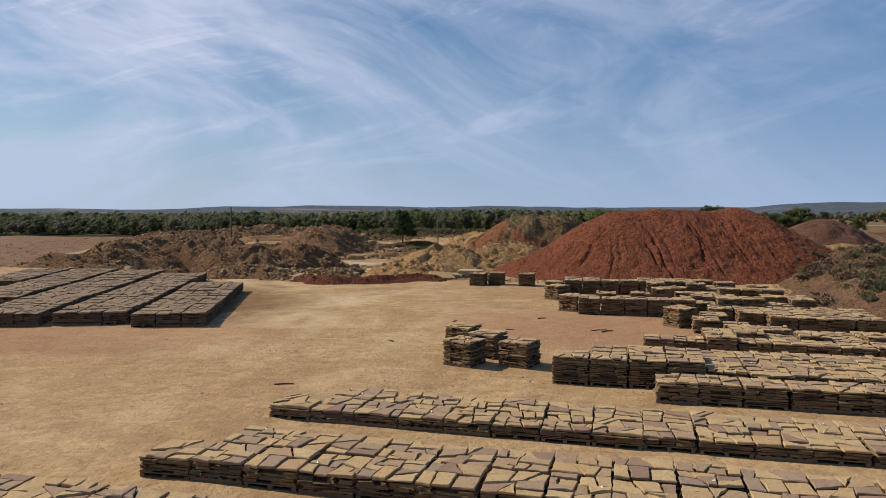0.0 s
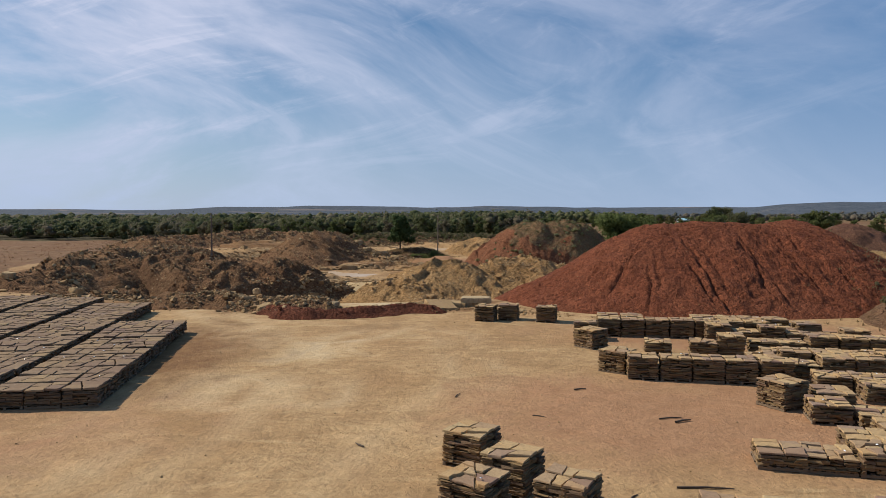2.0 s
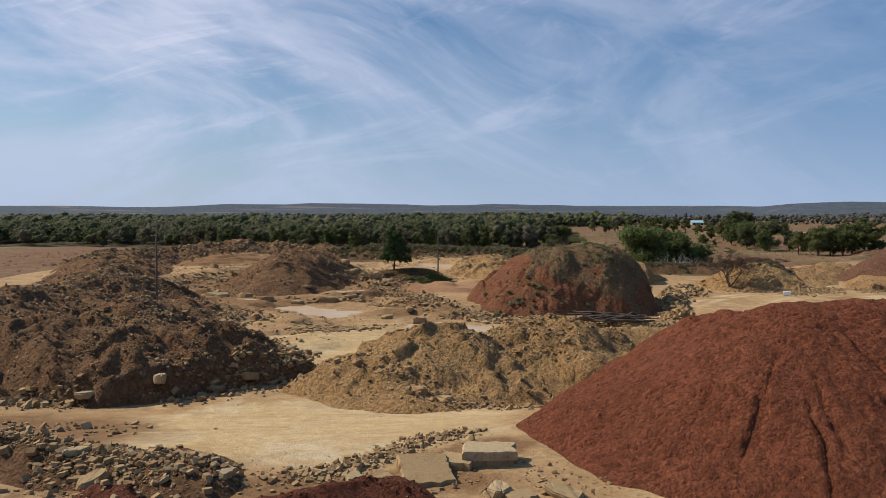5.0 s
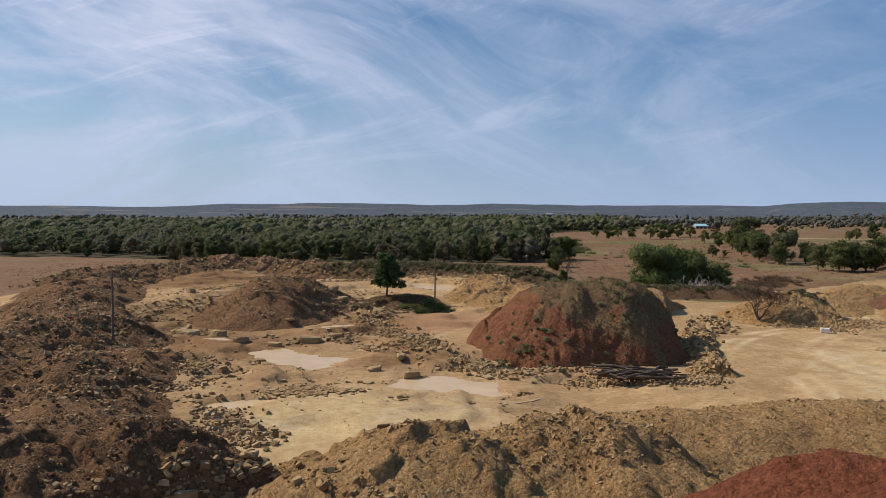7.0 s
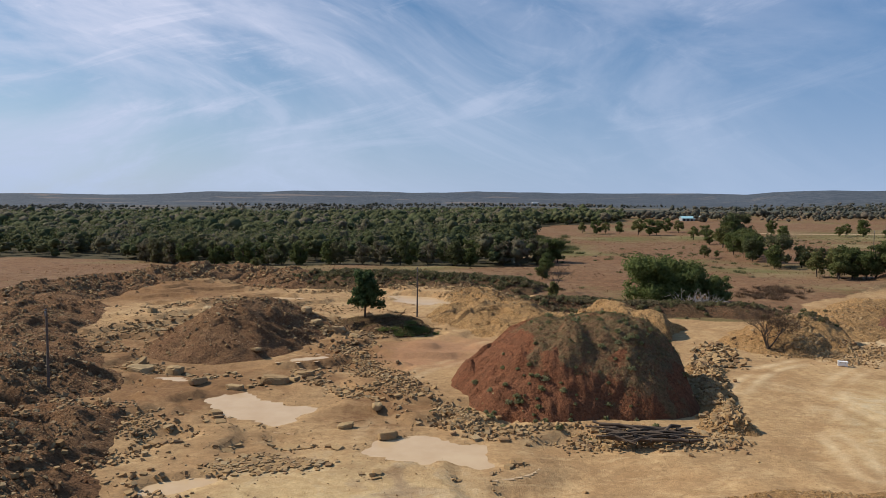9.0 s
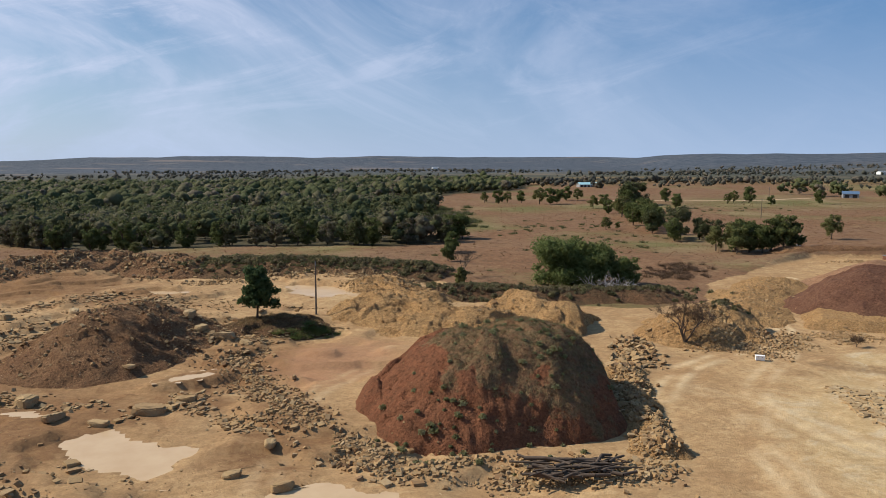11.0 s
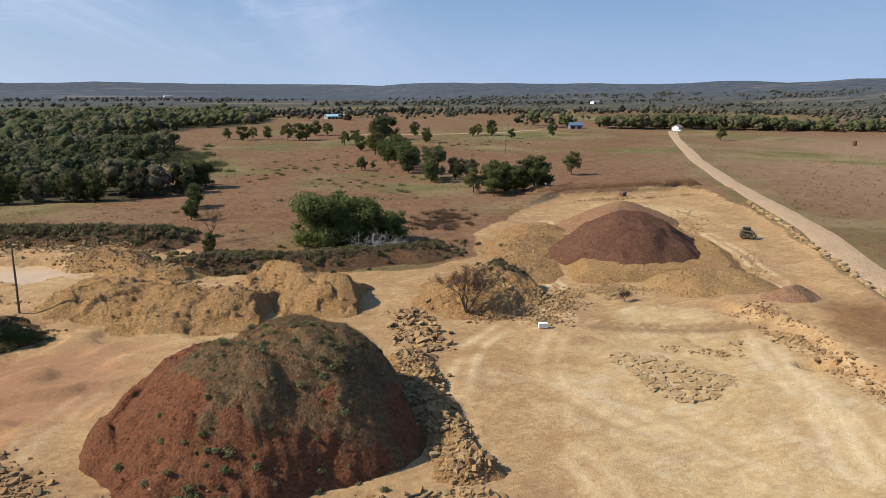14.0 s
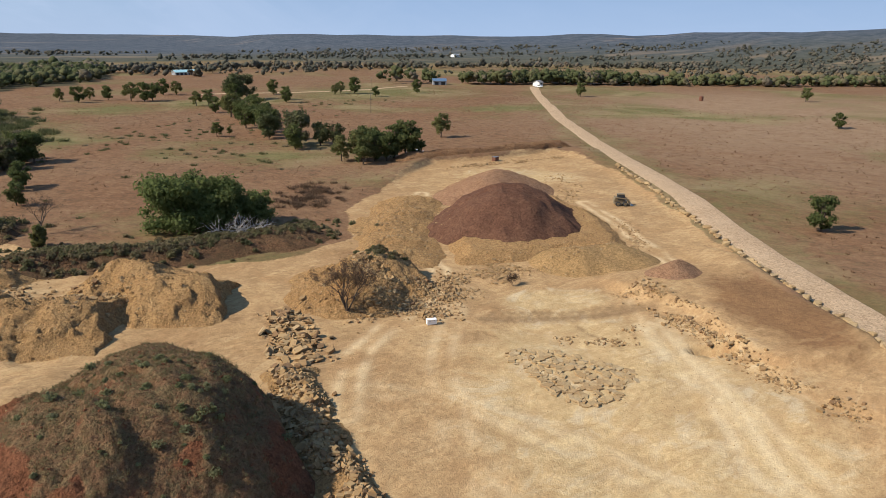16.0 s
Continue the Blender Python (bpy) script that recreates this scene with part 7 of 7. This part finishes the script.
def skid_steer():
    x, y = 111.4, 160.4
    ob = thing("skid_steer_loader", "small dust-covered skid-steer loader with its bucket down", "loader", pose(x, y, float(surface(np.array([x]), np.array([y]))[0]), 0, 0, -128))
    part("chassis", prism("chassis", [(-1.3, 0.35), (0.9, 0.35), (1.0, 0.9), (-1.0, 1.2), (-1.35, 1.1)], 1.1, M_YELLOW), ob)
    part("engine_cover", prism("engine_cover", [(-1.45, 0.8), (-0.7, 0.8), (-0.75, 1.55), (-1.3, 1.45)], 1.15, M_YELLOW), ob)
    cab = part("cab", prism("cab", [(-0.75, 1.0), (0.6, 1.0), (0.45, 2.02), (-0.75, 2.05)], 0.95, M_DARKSTEEL), ob)
    part("window", prism("window", [(-0.5, 1.2), (0.45, 1.2), (0.32, 1.85), (-0.5, 1.88)], 0.985, M_GLASS), cab)
    part("roof", prism("roof", [(-0.8, 2.05), (0.5, 2.05), (0.5, 2.12), (-0.8, 2.12)], 1.02, M_YELLOW), cab)
    for sx in (-0.68, 0.68):
        part("lift_arm", prism("lift_arm", [(-1.2, 1.45), (0.9, 1.15), (1.5, 0.45), (1.62, 0.52), (1.05, 1.38), (-1.2, 1.62)], 0.14, M_YELLOW, sx), ob)
        for sy in (-0.72, 0.55):
            w = part("wheel", wheel_mesh(0.42, 0.3, M_DARKSTEEL, "tyre"), ob, at=(sx * 1.12, sy, 0.42))
            part("rim", rim_mesh(0.42, 0.3, M_YELLOW), w)
    part("bucket", prism("bucket", [(1.45, 0.12), (2.15, 0.06), (2.15, 0.1), (1.55, 0.2), (1.62, 0.7), (1.5, 0.68)], 1.75, M_STEEL), ob)


skid_steer()


def car(x, y, turn, paint, label):
    ob = thing("car", label, "car", pose(x, y, float(surface(np.array([x]), np.array([y]))[0]) + 0.02, 0, 0, turn))
    part("body", prism("body", [(-2.35, 0.35), (2.3, 0.35), (2.35, 0.75), (1.2, 0.95), (-2.3, 1.0), (-2.4, 0.7)], 1.8, paint), ob)
    cab = part("cabin", prism("cabin", [(-1.5, 0.97), (1.2, 0.94), (0.45, 1.48), (-1.1, 1.5)], 1.55, paint), ob)
    part("window", prism("window", [(-1.3, 1.02), (0.95, 1.0), (0.4, 1.4), (-1.0, 1.42)], 1.58, M_GLASS), cab)
    for sx in (-0.82, 0.82):
        for sy in (-1.45, 1.45):
            w = part("wheel", wheel_mesh(0.34, 0.22, M_DARKSTEEL, "tyre"), ob, at=(sx, sy, 0.34))
            part("rim", rim_mesh(0.34, 0.22, M_STEEL), w)
    for sx in (-0.62, 0.62):
        part("headlight", mesh_from("headlight", *boxes([(sx, 2.34, 0.68, 0.36, 0.06, 0.14, 0)], 0.0), M_GLASS), ob)


car(115.8, 226.6, 65, M_SILVER, "silver car parked in the shade of the grove")
car(343.0, 399.0, 30, M_WHITE, "white car parked at the far farmstead")


def gable(name, label, x, y, turn, long, wide, eave, ridge, wall, roof, doors=0, windows=0, porch=False, open_side=False):
    z = float(ground(np.array([x]), np.array([y]))[0])
    ob = thing(name, label, "building", pose(x, y, z - 0.1, 0, 0, turn))
    h = wide / 2
    part("wall", prism("wall", [(-h, 0), (h, 0), (h, eave), (0, ridge - 0.05), (-h, eave)], long, wall), ob)
    for s in (-1, 1):
        k = math.hypot(h + 0.4, ridge - eave)
        v, f = boxes([(0, 0, 0, long + 0.8, k + 0.1, 0.12, 0)], 0.0)
        r = part("roof", mesh_from("roof", v, f, roof), ob, at=(0, s * (h + 0.4) / 2, (ridge + eave) / 2 - 0.02))
        r.rotation_euler = (-s * math.atan2(ridge - eave + 0.15, h + 0.4), 0, 0)
    for i in range(doors):
        px = -long / 2 + long * (i + 0.5) / doors
        part("door", mesh_from("door", *boxes([(px, -h - 0.03, eave * 0.40, min(3.2, long / doors * 0.6), 0.08, eave * 0.78, 0)], 0.0), M_GLASS), ob)
    for i in range(windows):
        px = -long / 2 + long * (i + 0.5) / windows
        w = part("window", mesh_from("window", *boxes([(px, -h - 0.03, eave * 0.58, 1.0, 0.08, 1.2, 0)], 0.0), M_WHITE), ob)
        part("pane", mesh_from("pane", *boxes([(px, -h - 0.08, eave * 0.58, 0.8, 0.04, 1.0, 0)], 0.0), M_GLASS), w)
    return ob


gable("farmhouse", "small white farmhouse under trees at the road's end", 355, 411, 20, 6.0, 4.6, 2.2, 3.5, M_WHITE, M_ROOFGREY, 0, 3)
gable("barn", "low barn with a blue metal roof", 310, 456, -32, 8.5, 6.5, 2.6, 4.0, M_BARNWALL, M_BLUEROOF, 2)
gable("long_barn", "long low barn with a pale teal roof", 217, 655, 0, 16, 8.5, 2.4, 4.0, M_BARNWALL, M_TEALROOF, 5)
for bx, by, bt in ((770, 980, 5), (250, 1800, 6)):
    gable("far_house", "pale farm building far off between trees", bx, by, bt, 15, 9, 3.2, 5.0, M_WHITE, M_BARNWALL, 0, 3)


def rusty_tank():
    x, y = 337.9, 284.1
    ob = thing("storage_tank", "small rusty upright tank in dry pasture", "tank", pose(x, y, float(ground(np.array([x]), np.array([y]))[0])))
    part("tank", limb_mesh("tank", [((0, 0, 0), (0, 0, 2.2), 1.0, 1.0), ((0, 0, 2.2), (0, 0, 2.45), 1.0, 0.15)], M_RUST, 20), ob)
    part("pipe", limb_mesh("pipe", [((1.3, 0, 0), (1.3, 0, 1.9), 0.18, 0.18)], M_WHITE, 10), ob)


rusty_tank()


def rim_hut():
    x, y = 127.0, 209.5
    ob = thing("equipment_crate", "small dark equipment crate at the quarry edge", "crate", pose(x, y, float(surface(np.array([x]), np.array([y]))[0]), 0, 0, 15))
    part("body", mesh_from("body", *boxes([(0, 0, 0.5, 1.6, 1.0, 0.9, 0)], 0.01), M_RUST), ob)
    part("lid", mesh_from("lid", *boxes([(0, 0, 0.98, 1.7, 1.1, 0.08, 0)], 0.0), M_STEEL), ob)


rim_hut()


def yard_litter():
    """Small stones and broken sticks on the trampled yard."""
    r = np.random.default_rng(83)
    n = 4200
    x, y = r.uniform(-16, 20, n), r.uniform(20, 62, n)
    keep = fbm(x / 5, y / 5, 84, 3) > r.uniform(-0.5, 0.35, n)
    rock_field("pebbles", "small stones scattered over the trampled yard", x[keep], y[keep], sizes(r, keep.sum(), 0.015, 0.06), BLOCKS, 0.4, 85)
    for x, y, ln, turn in ((7.1, 32.6, 0.75, 12), (7.4, 32.3, 0.6, 24), (3.1, 32.9, 0.45, -30), (-5.0, 22.5, 0.6, 8), (4.4, 26.6, 0.4, 50), (6.2, 27.1, 1.3, -4), (0.6, 35.5, 0.5, 70), (5.0, 36.2, 0.45, 15), (-2.2, 30.2, 0.4, 130), (8.6, 24.9, 0.9, 20), (7.6, 25.3, 0.5, -25)):
        ra = r.uniform(0.018, 0.035)
        me = limb_mesh("stick", [((-ln / 2, 0, ra), (0, 0.03, ra * 1.3), ra, ra), ((0, 0.03, ra * 1.3), (ln / 2, 0, ra), ra, ra * 0.6)], M_CHAR, 6)
        ob = new("stick", me)
        ob.matrix_basis = pose(x, y, float(ground(np.array([x]), np.array([y]))[0]), 0, 0, turn)
        tagged(ob, "broken dark stick lying on trampled earth", "stick", "broken sticks on the yard")


yard_litter()
